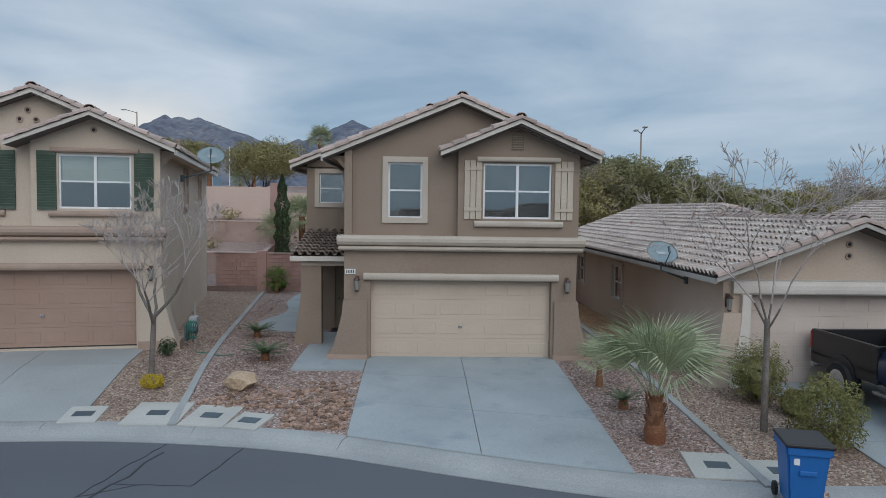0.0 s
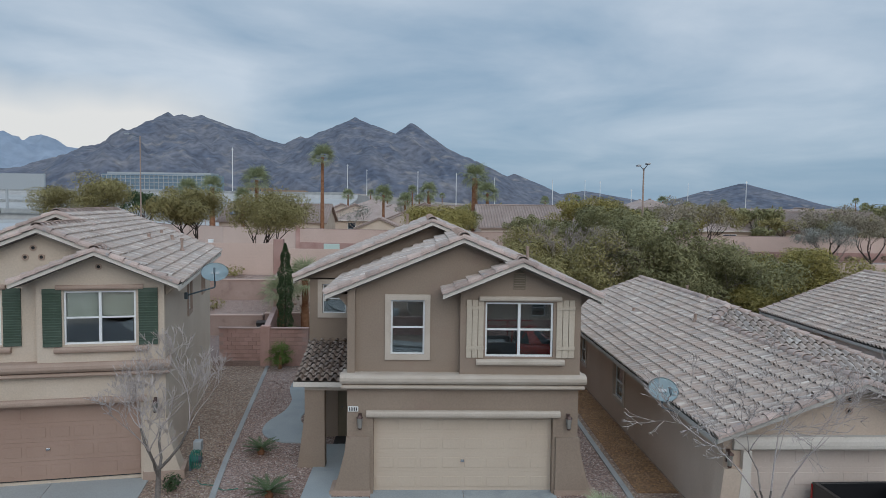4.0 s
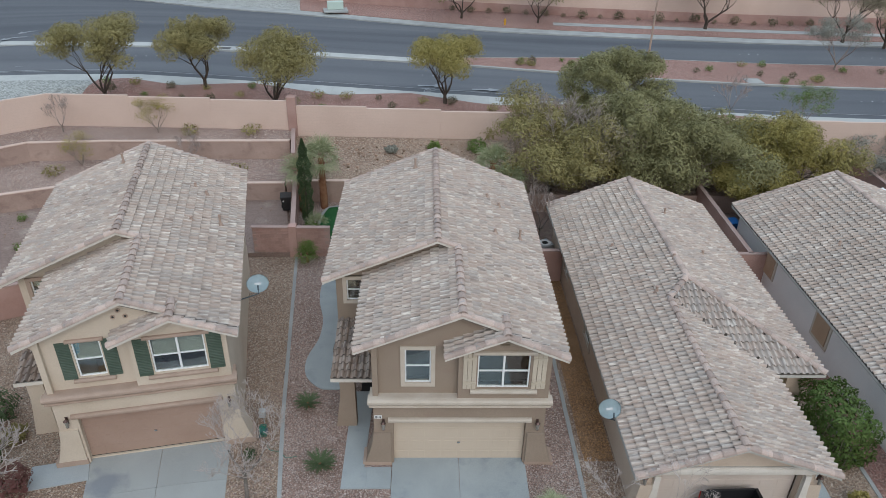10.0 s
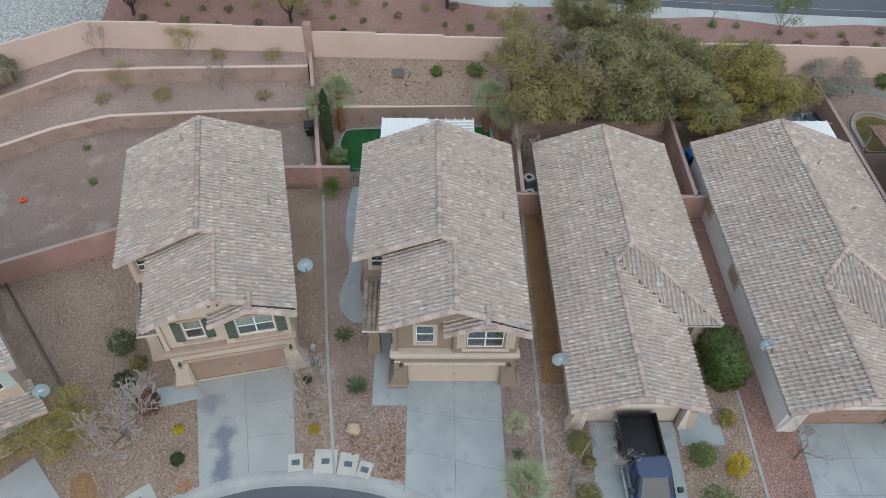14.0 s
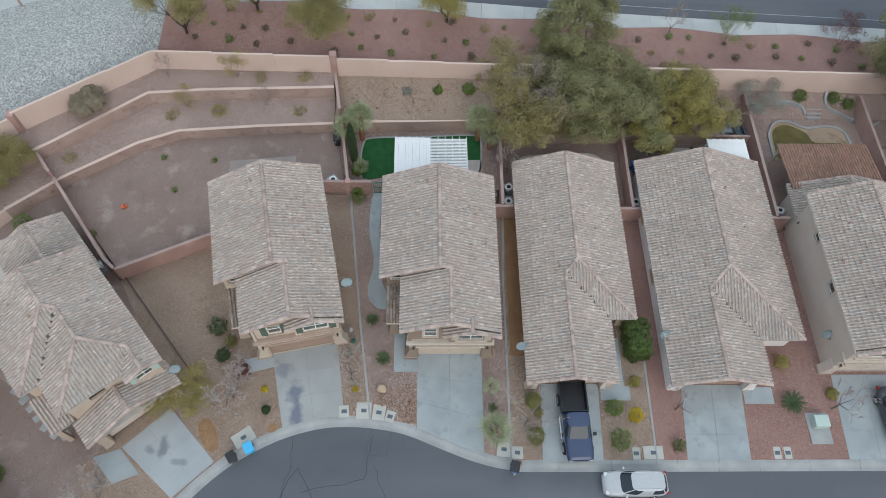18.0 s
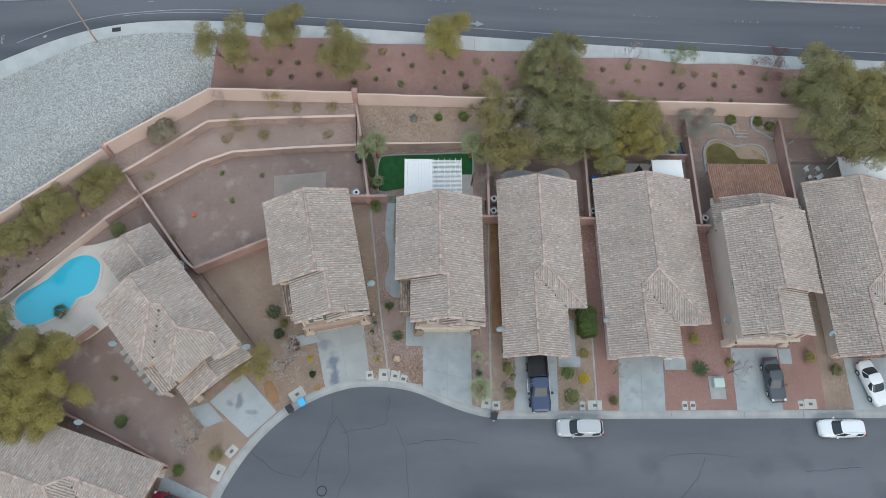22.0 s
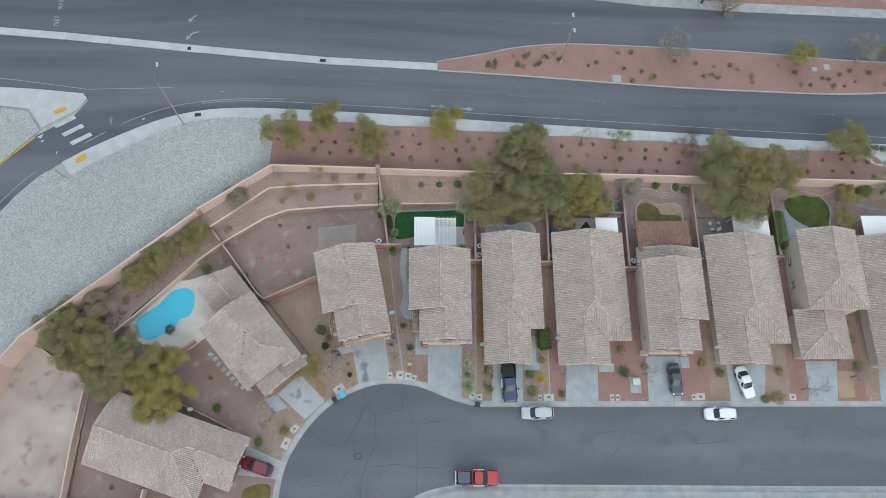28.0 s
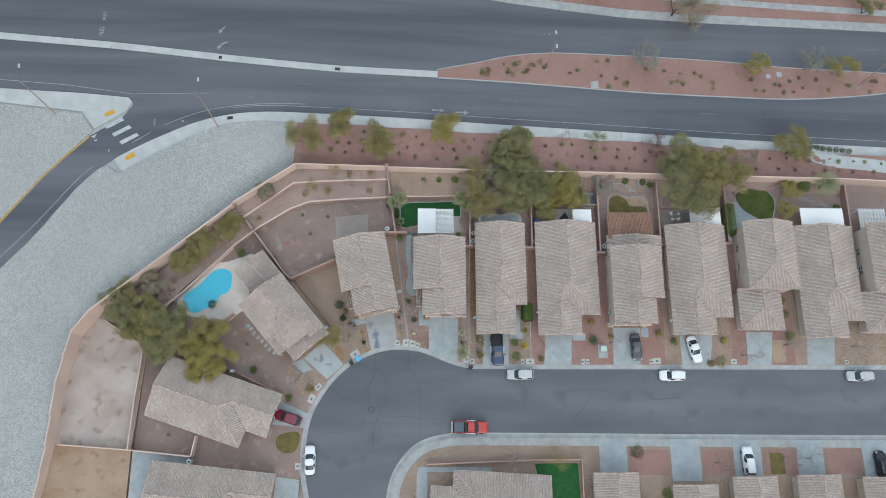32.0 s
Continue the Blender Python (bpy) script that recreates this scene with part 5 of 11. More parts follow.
def wall_panel(parent, p0, p1, z0, z1, openings=(), top=(), thick=0.2, material="stucco", flip=1.0, name="wall", inset=0.004):
    """An upright wall from p0 to p1 of the plan, its outer face on that line and its inner face to the left of the way, with real openings (u0, u1, z0, z1).
    top: (u, z) points of a gable above z1."""
    if flip < 0:
        length = math.dist(p0, p1)
        p0, p1 = (-p1[0], p1[1]), (-p0[0], p0[1])
        openings = [(length - b, length - a, c, d) for a, b, c, d in openings]
        top = [(length - u, z) for u, z in top][::-1]
    a, b = Vector(p0), Vector(p1)
    t = (b - a).normalized()
    a, b = a + t * inset, b - t * inset
    length = (b - a).length
    us = sorted({round(min(v, length), 4) for v in (0.0, length, *[o[0] for o in openings], *[o[1] for o in openings])})
    zs = sorted({round(v, 4) for v in (z0, z1, *[o[2] for o in openings], *[o[3] for o in openings])})
    bm = bmesh.new()
    grid = {}

    def vert(u, z):
        key = (round(u, 4), round(z, 4))
        if key not in grid:
            q = a + t * u
            grid[key] = bm.verts.new((q.x, q.y, z))
        return grid[key]

    faces = []
    for i in range(len(us) - 1):
        for j in range(len(zs) - 1):
            cu, cz = (us[i] + us[i + 1]) / 2, (zs[j] + zs[j + 1]) / 2
            if any(o[0] < cu < o[1] and o[2] < cz < o[3] for o in openings):
                continue
            faces.append(bm.faces.new((vert(us[i], zs[j]), vert(us[i + 1], zs[j]), vert(us[i + 1], zs[j + 1]), vert(us[i], zs[j + 1]))))
    if top:
        ring = [vert(0.0, z1)] + [vert(u, z1) for u in us[1:-1]] + [vert(length, z1)] + [vert(min(u, length), z) for u, z in top[::-1]]
        faces.append(bm.faces.new(list(dict.fromkeys(ring))))
    geo = bmesh.ops.extrude_face_region(bm, geom=faces)["geom"]
    shift = Vector((-t.y, t.x, 0)) * thick
    bmesh.ops.translate(bm, verts=[v for v in geo if isinstance(v, bmesh.types.BMVert)], vec=shift)
    return part(name, bm, material, parent)


def ring_frame(bm, x0, x1, z0, z1, w, y0, y1):
    loops = []
    for y in (y0, y1):
        for d in (0.0, w):
            loops.append([bm.verts.new(p) for p in ((x0 + d, y, z0 + d), (x1 - d, y, z0 + d), (x1 - d, y, z1 - d), (x0 + d, y, z1 - d))])
    for a, b in ((0, 1), (1, 3), (3, 2), (2, 0)):
        for k in range(4):
            q = (k + 1) % 4
            bm.faces.new((loops[a][k], loops[a][q], loops[b][q], loops[b][k]))
    return bm


def window_unit(parent, x0, x1, z0, z1, y, cols=1, trim=None, blind=0.0, flip=1.0, turn=None):
    """A vinyl window in the opening of a wall whose outer face is at y, facing -y. turn: a pose for windows in other walls."""
    if flip < 0:
        x0, x1 = -x1, -x0
    bm = bmesh.new()
    ring_frame(bm, x0, x1, z0, z1, 0.05, y + 0.05, y + 0.12)
    zm = (z0 + z1) / 2
    win = part("window", bm, "vinyl", parent, "white vinyl window")
    part("meeting_rail", boxed(x0 + 0.05, x1 - 0.05, y + 0.04, y + 0.1, zm - 0.022, zm + 0.022), "vinyl", win)
    for k in range(1, cols):
        xm = x0 + (x1 - x0) * k / cols
        part("mullion", boxed(xm - 0.035, xm + 0.035, y + 0.036, y + 0.11, z0 + 0.05, z1 - 0.05), "vinyl", win)
    for k in range(cols):
        for lo, hi in ((z0 + 0.05, zm - 0.022), (zm + 0.022, z1 - 0.05)):
            xa, xb = x0 + (x1 - x0) * k / cols + 0.04, x0 + (x1 - x0) * (k + 1) / cols - 0.04
            p = part("pane", boxed(xa, xb, y + 0.07, y + 0.082, lo, hi), "glass", win, "reflecting glass pane")
            p.visible_shadow = False
    if blind:
        bm = bmesh.new()
        n = int((z1 - z0) / 0.06)
        for k in range(n):
            z = z1 - 0.05 - k * 0.06
            if z < z1 - (z1 - z0) * blind:
                break
            box(bm, x0 + 0.06, x1 - 0.06, y + 0.16, y + 0.168, z - 0.056, z)
        part("blind", bm, "blind", win, "closed pale blind")
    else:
        # added dark sheet: the shade of the unlit room as a colour
        part("dark_curtain", boxed(x0 - 0.1, x1 + 0.1, y + 0.5, y + 0.52, z0 - 0.1, z1 + 0.1), "shade_black", win)
    if trim:
        bm = bmesh.new()
        ring_frame(bm, x0 - 0.15, x1 + 0.15, z0 - 0.13, z1 + 0.15, 0.15, y - 0.05, y + 0.02)
        part("trim", bm, trim, win)
    if turn is not None:
        win.matrix_basis = turn
    return win


def moulding(parent, x0, x1, z0, z1, y, depth, material, name="trim", flip=1.0):
    """A rounded band in front of a wall at y."""
    if flip < 0:
        x0, x1 = -x1, -x0
    bm = bmesh.new()
    h = z1 - z0
    section = [(0.0, 0.0), (-depth * 0.55, 0.0), (-depth * 0.85, h * 0.12), (-depth, h * 0.4), (-depth, h * 0.7), (-depth * 0.8, h * 0.93), (-depth * 0.5, h), (0.0, h)]
    prism(bm, [(y + s, z0 + u) for s, u in section], x0, x1, "yz")
    return part(name, bm, material, parent)


def garage_door(parent, x0, x1, z0, z1, y, material, panels=True, rows=4, cols=8, flip=1.0):
    if flip < 0:
        x0, x1 = -x1, -x0
    bm = bmesh.new()
    h = (z1 - z0) / rows
    box(bm, x0, x1, y + 0.03, y + 0.055, z0, z1)
    door = part("garage_door", bm, material, parent, "sectional panelled garage door")
    for r in range(rows):
        part("section", boxed(x0, x1, y, y + 0.032, z0 + r * h + 0.002, z0 + (r + 1) * h - 0.002), material, door)
    w = (x1 - x0) / cols
    bm = bmesh.new()
    box(bm, -w * 0.4, w * 0.4, -0.009, 0.004, -h * 0.27, h * 0.27, 0.007)
    first = None
    if panels:
        for r in range(rows):
            for c in range(cols):
                if first is None:
                    first = ob = part("door_panel", bm, material, door)
                else:
                    ob = new("door_panel", first.data)
                    ob.parent = door
                ob.matrix_basis = pose(x0 + (c + 0.5) * w, y - 0.001, z0 + (r + 0.5) * h)
    else:
        bm.free()
        bm = bmesh.new()
        for r in range(rows):
            for c in range(cols):
                cx, cz = x0 + (c + 0.5) * w, z0 + (r + 0.5) * h
                box(bm, cx - w * 0.4, cx + w * 0.4, y - 0.015, y + 0.004, cz - h * 0.27, cz + h * 0.27)
        tagged(part("door_panels", bm, material, door), kind="stuff")
    handle = bmesh.new()
    box(handle, (x0 + x1) / 2 - 0.05, (x0 + x1) / 2 + 0.05, y - 0.05, y - 0.004, z0 + (z1 - z0) * 0.39, z0 + (z1 - z0) * 0.42, 0.006)
    part("handle", handle, "chrome", door, "small metal handle")
    bm = bmesh.new()
    box(bm, x0, x1, y - 0.006, y + 0.05, z0 - 0.02, z0 + 0.004)
    part("seal", bm, "black_plastic", door, "black rubber seal")
    return door


def lantern(parent, x, z, y, flip=1.0, s=1.0):
    x *= flip
    bm = bmesh.new()
    box(bm, x - 0.05 * s, x + 0.05 * s, y - 0.02, y, z - 0.02, z + 0.3 * s)
    tube(bm, (x, y - 0.02, z + 0.26 * s), (x, y - 0.13, z + 0.27 * s), 0.015, 0.015, 6)
    lathe(bm, [(0.012, 0.28 * s), (0.04 * s, 0.26 * s), (0.1 * s, 0.2 * s), (0.085 * s, 0.19 * s)], 6, (x, y - 0.13, z))
    lathe(bm, [(0.03 * s, -0.12 * s), (0.055 * s, -0.09 * s), (0.06 * s, -0.07 * s)], 6, (x, y - 0.13, z))
    lamp = part("wall_lantern", bm, "lamp_metal", parent, "bronze coach lantern")
    bm = bmesh.new()
    lathe(bm, [(0.055 * s, -0.07 * s), (0.078 * s, 0.19 * s)], 6, (x, y - 0.13, z))
    part("shade", bm, "lamp_glass", lamp, "frosted glass")
    return lamp


def eave_boards(parent, p0, p1, material="fascia", flip=1.0, h=0.16):
    """A fascia board whose top edge runs from p0 to p1."""
    a, b = Vector((p0[0] * flip, p0[1], p0[2])), Vector((p1[0] * flip, p1[1], p1[2]))
    t = (b - a)
    side = Vector((-t.y, t.x, 0)).normalized() * 0.025
    bm = bmesh.new()
    vs = [bm.verts.new(p + s + Vector((0, 0, dz))) for dz in (-h, 0.0) for p, s in ((a, -side), (b, -side), (b, side), (a, side))]
    for f in ((3, 2, 1, 0), (4, 5, 6, 7), (0, 1, 5, 4), (1, 2, 6, 5), (2, 3, 7, 6), (3, 0, 4, 7)):
        bm.faces.new([vs[i] for i in f])
    return part("fascia", bm, material, parent)


def vent_pipe(parent, x, y, z, h=0.45, r=0.05, flip=1.0, material="pipe"):
    x *= flip
    bm = bmesh.new()
    tube(bm, (x, y, z - 0.15), (x, y, z + h), r, r, 8)
    lathe(bm, [(r * 2.6, -0.06), (r * 1.2, 0.12)], 8, (x, y, z + 0.05))
    lathe(bm, [(r * 1.25, h - 0.06), (r * 1.25, h + 0.03), (r * 0.6, h + 0.03)], 8, (x, y, z))
    return part("vent_pipe", bm, material, parent)


def two_storey(m, label, stucco, lower, trim, band, door_mat, shutter, flip=1.0, single_tiles=(0, 0, 0), green=False, panels=True):
    """The two-storey plan: garage below, bay with its own gable above, a wider block behind with the entry beside the garage. Its base is the middle of the garage door."""
    h = thing("house", label, "house", m)
    F = flip
    # front, lower storey with the garage opening
    wall_panel(h, (-3.15, -0.38), (3.12, -0.38), -0.3, 3.0, [(0.71, 5.59, -0.3, 2.13)], material=lower, thick=0.28, flip=F)
    garage_door(h, -2.44, 2.44, 0.0, 2.13, -0.15, door_mat, panels, flip=F)
    part("door_reveal", ring_frame(bmesh.new(), -2.52, 2.52, -0.1, 2.21, 0.07, -0.22, -0.09), lower, h)
    moulding(h, -2.62, 2.62, 2.14, 2.33, -0.39, 0.13, trim, "lintel", F)
    # flared buttresses beside the garage
    for s in (-1, 1):
        pts = [(s * 2.52, -0.3), (s * 3.55, -0.3), (s * 3.5, 0.1), (s * 3.34, 0.62), (s * 3.2, 1.2), (s * 3.16, 1.6), (s * 2.52, 1.6)]
        part("buttress", prism(bmesh.new(), pts, -0.46 if s < 0 else -0.46, 0.3), lower, h, "flared stucco pillar")
        pts = [(s * 2.5, -0.3), (s * 3.62, -0.3), (s * 3.6, 0.13), (s * 2.5, 0.13)]
        part("plinth", prism(bmesh.new(), pts, -0.475, 0.3), "trim_brown", h)
    for s in (-1, 1):
        lantern(h, s * 2.82 + 0.03, 1.95, -0.395, F)
    # band between the storeys
    moulding(h, -3.28, 3.24, 2.93, 3.06, -0.36, 0.24, band, "band", F)
    moulding(h, -3.32, 3.28, 3.065, 3.34, -0.30, 0.36, band, "band", F)
    part("ledge", boxed(-3.27 * 1, 3.23, -0.3, 0.1, 3.05, 3.335), band, h)
    # upper storey
    wall_panel(h, (-3.17, -0.2), (-0.13, -0.2), 3.3, 5.5, [(1.17, 2.09, 3.8, 5.3)], [(0.0, 5.62), (3.04, 6.86)], material=stucco, flip=F, inset=0.0)
    wall_panel(h, (-0.13, -0.2), (3.12, -0.2), 5.5, 5.55, [], [(0.0, 6.83), (0.08, 6.86), (3.25, 5.56)], material=stucco, flip=F, inset=0.0)
    wall_panel(h, (-0.13, -0.48), (3.12, -0.48), 3.3, 5.5, [(0.67, 2.5, 3.82, 5.29)], [(0.0, 5.66), (1.56, 6.32), (3.25, 5.64)], material=stucco, flip=F)
    wall_panel(h, (-0.13, 0.0), (-0.13, -0.48), 3.3, 5.72, material=stucco, flip=F, thick=0.15)
    window_unit(h, -2.0, -1.08, 3.8, 5.3, -0.2, 1, trim if not green else None, 0.0 if not green else 0.55, F)
    window_unit(h, 0.54, 2.37, 3.82, 5.29, -0.48, 2, None, 0.0 if not green else 0.5, F)
    for (a, b, y) in ((0.37, 2.58, -0.49),) + (((-2.15, -0.93, -0.21),) if green else ()):
        moulding(h, a, b, 5.33, 5.46, y, 0.11, trim if not green else "trim_brown", "window_head", F)
        moulding(h, a - 0.06, b + 0.1, 3.6, 3.76, y, 0.12, trim if not green else "trim_brown", "window_sill", F)
    shutters = [(0.03, 0.50, -0.49), (2.45, 2.95, -0.49)] + ([(-2.5, -2.06, -0.21), (-1.02, -0.58, -0.21)] if green else [])
    for a, b, y in shutters:
        bm = bmesh.new()
        if green:
            saw = [(y, 3.78), (y - 0.05, 3.78), (y - 0.05, 3.86)]
            for k in range(20):
                saw += [(y - 0.032, 3.865 + 0.07 * k), (y - 0.05, 3.92 + 0.07 * k)]
            prism(bm, saw + [(y - 0.05, 5.36), (y, 5.36)], a, b, "yz")
        else:
            w = (b - a) / 3
            for k in range(3):
                box(bm, a + w * k + 0.008, a + w * (k + 1) - 0.008, y - 0.03, y, 3.8, 5.36, 0.004)
            for z in (4.02, 5.1):
                box(bm, a, b, y - 0.055, y - 0.03, z, z + 0.09, 0.004)
        for v in bm.verts:
            v.co.x *= F
        part("shutter", bm, shutter, h, "louvred green shutter" if green else "board-and-batten cream shutter")
    if not green:
        bm = bmesh.new()
        prism(bm, [(1.28, 5.64), (1.6, 5.64), (1.6, 6.05), (1.52, 6.14), (1.44, 6.17), (1.36, 6.14), (1.28, 6.05)], -0.49, -0.475)
        vent = part("gable_vent", bm, "door_olive", h, "arched louvred vent")
        bm = bmesh.new()
        for k in range(7):
            box(bm, 1.3, 1.58, -0.515, -0.485, 5.67 + 0.065 * k, 5.695 + 0.065 * k)
        part("slats", bm, stucco, vent)
    else:
        for x, z, y in ((1.44, 5.95, -0.485), (-0.25, 6.45, -0.205), (-0.45, 6.2, -0.205), (-0.05, 6.2, -0.205)):
            bm = bmesh.new()
            lathe(bm, [(0.085, 0.0), (0.085, 0.03), (0.05, 0.03), (0.045, 0.005)], 12)
            o = part("gable_vent", bm, "trim_brown", h, "round clay vent")
            o.matrix_basis = pose(x * F, y, z, 90)
            # solid near-black disc paints the shade inside the vent
            part("hole", lathe(bmesh.new(), [(0.052, 0.0), (0.052, 0.012)], 12), "shade_black", o, "dark disc painted as the shade inside the vent")
    # the other walls
    wall_panel(h, (3.12, -0.38), (3.12, 12.55), -0.3, 5.62, [(5.0, 5.9, 3.9, 5.1), (9.5, 10.3, 4.1, 5.0)], material=stucco, flip=F)
    wall_panel(h, (3.12, 12.55), (-4.9, 12.55), -0.3, 5.5, [], [(0.0, 5.62), (3.95, 7.2), (8.02, 5.5)], material=stucco, flip=F)
    wall_panel(h, (-4.9, 12.55), (-4.9, 4.4), -0.3, 5.55, [], material=stucco, flip=F)
    wall_panel(h, (-4.9, 4.4), (-3.1, 4.4), -0.3, 5.5, [(0.42, 1.22, 4.2, 5.2), (0.95, 1.8, -0.3, 2.1)], [(0.0, 5.55), (1.8, 6.22)], material=stucco, flip=F)
    wall_panel(h, (-3.1, 4.4), (0.4, 4.4), 5.4, 5.6, [], [(0.0, 6.22), (2.27, 7.15), (3.5, 6.7)], material=stucco, flip=F)
    wall_panel(h, (-3.15, 4.4), (-3.15, -0.38), -0.3, 5.62, [], material=stucco, flip=F)
    window_unit(h, -4.48, -3.68, 4.2, 5.2, 4.4, 1, trim, 0.3 if green else 0.0, F)
    for u0, z0, z1, w in ((4.62, 3.9, 5.1, 0.9), (9.12, 4.1, 5.0, 0.8)):
        window_unit(h, 0, w, z0, z1, 0.0, 1, trim, 0.4, 1.0, pose(3.12 * F, (u0 if F > 0 else u0 + w), 0, 0, 0, 90 * F))
    # entry: door, step, flared column and the little porch roof
    d = part("front_door", boxed(*sorted((-3.95 * F, -3.12 * F)), 4.45, 4.5, 0.02, 2.08), "door_olive", h, "olive panelled front door")
    part("doorknob", lathe(bmesh.new(), [(0.02, 0), (0.035, 0.03), (0.02, 0.05)], 8, (-3.8 * F, 4.4, 1.0)), "chrome", d)
    pts = [(-4.85, -0.2), (-4.0, -0.2), (-4.02, 2.55), (-4.6, 2.55), (-4.6, 1.6), (-4.72, 0.7)]
    bm = prism(bmesh.new(), [(x * F, z) for x, z in pts], 1.55, 1.95)
    part("porch_column", bm, lower, h, "flared stucco column")
    part("porch_beam", boxed(*sorted((-4.6 * F, -3.1 * F)), 1.53, 1.9, 2.35, 2.6), "trim", h)
    part("porch_side", boxed(*sorted((-4.6 * F, -4.42 * F)), 1.9, 4.4, 2.35, 2.6), "trim", h)
    part("doormat", boxed(*sorted((-4.0 * F, -3.2 * F)), 3.6, 4.3, 0.03, 0.05), "black_plastic", h)
    roof_plane(h, [(-4.9, 1.35), (-3.05, 1.35), (-3.05, 4.4), (-4.9, 4.4)], (-4.9, 1.35), (0, 1), 2.62, 0.2, 60 if single_tiles[0] else 0, "tile_brown", F)
    eave_boards(h, (-4.9, 1.34, 2.64), (-3.05, 1.34, 2.64), "fascia", F, 0.14)
    # roofs
    E0 = 5.45
    right = [(3.6, -0.58), (3.6, 12.95), (-0.83, 12.95), (-0.83, 3.9), (-0.05, 3.9), (-0.05, -0.58)]
    roof_plane(h, right, (3.55, 0), (-1, 0), E0, single_tiles=single_tiles[0], flip=F)
    zf, zm = E0 + 3.6 * SLOPE, E0 + 4.38 * SLOPE
    roof_plane(h, [(-3.75, -0.5), (-0.05, -0.5), (-0.05, 4.5), (-3.75, 4.5)], (-3.7, 0), (1, 0), zf - 3.65 * SLOPE, single_tiles=single_tiles[1], flip=F)
    roof_plane(h, [(-5.32, 3.9), (-0.83, 3.9), (-0.83, 12.95), (-5.32, 12.95)], (-5.32, 0), (1, 0), zm - 4.49 * SLOPE, single_tiles=single_tiles[2], flip=F)
    roof_plane(h, [(-0.6, -0.98), (1.45, -0.98), (1.45, 0.25), (-0.6, 0.25)], (-0.6, 0), (1, 0), E0 + 2.1 * SLOPE - 2.05 * SLOPE + 0.05, single_tiles=30 if single_tiles[0] else 0, flip=F)
    roof_plane(h, [(1.45, -0.98), (3.55, -0.98), (3.55, -0.71), (1.45, -0.71)], (3.55, 0), (-1, 0), E0 + 0.02, flip=F)
    sep = bool(single_tiles[0])
    zb = E0 + 2.1 * SLOPE + 0.04
    for a, b in (((-0.05, -0.56, zf), (-0.05, 4.0, zf)), ((-0.83, 3.88, zm), (-0.83, 12.95, zm)), ((1.45, -1.0, zb), (1.45, 0.1, zb))):
        cap_row(h, (a[0], a[1], a[2] + 0.06), (b[0], b[1], b[2] + 0.06), sep, 0.0, F)
    rakes = [((-3.72, -0.5, zf - 3.65 * SLOPE), (-0.05, -0.5, zf)), ((1.3, -0.5, zf - 1.35 * SLOPE), (-0.05, -0.5, zf)), ((3.57, -0.95, E0), (1.45, -0.95, zb)), ((-0.62, -0.95, E0 + 0.06), (1.45, -0.95, zb)),
             ((-5.34, 3.92, zm - 4.49 * SLOPE), (-0.83, 3.92, zm)), ((0.3, 3.92, zm - 1.1 * SLOPE), (-0.83, 3.92, zm)), ((3.57, 12.95, E0), (-0.83, 12.95, zm)), ((-5.34, 12.95, zm - 4.49 * SLOPE), (-0.83, 12.95, zm))]
    for a, b in rakes:
        cap_row(h, (a[0], a[1], a[2] + 0.035), (b[0], b[1], b[2] + 0.035), sep, 0.0, F)
        eave_boards(h, (a[0], a[1] - 0.06 if a[1] < 10 else a[1] + 0.06, a[2] + 0.03), (b[0], b[1] - 0.06 if b[1] < 10 else b[1] + 0.06, b[2] + 0.03), "fascia", F, 0.11)
    for a, b in (((3.57, -0.9, E0), (3.57, 12.95, E0)), ((-3.74, -0.5, zf - 3.65 * SLOPE), (-3.72, 4.4, zf - 3.65 * SLOPE)), ((-5.34, 3.9, zm - 4.49 * SLOPE), (-5.34, 12.95, zm - 4.49 * SLOPE))):
        eave_boards(h, a, b, "fascia", F, 0.14)
    soffit = boxed(*sorted((-3.7 * F, 3.55 * F)), -0.15, 4.4, 5.36, 5.4)
    part("ceiling", soffit, stucco, h)
    part("ceiling", boxed(*sorted((-5.3 * F, 3.55 * F)), 4.4, 12.9, 5.36, 5.4), stucco, h)
    for s, x in ((-1, -3.17), (1, 3.12)):
        pts = [(x, 5.1), (x, 5.45), (x + s * 0.45, 5.45), (x + s * 0.22, 5.34)]
        part("corbel", prism(bmesh.new(), [(a * F, z) for a, z in pts], -0.2, 0.3), stucco, h)
    for x, y, z in ((-1.8, 11.5, zm - 0.9 * SLOPE), (2.0, 9.0, E0 + 1.6 * SLOPE), (2.7, 6.5, E0 + 0.9 * SLOPE), (1.5, 9.6, E0 + 2.0 * SLOPE), (1.6, 6.2, E0 + 2.0 * SLOPE)):
        vent_pipe(h, x, y, z + 0.05, 0.5 if x < 0 or x == 2.7 else 0.22, 0.05, F)
    return h


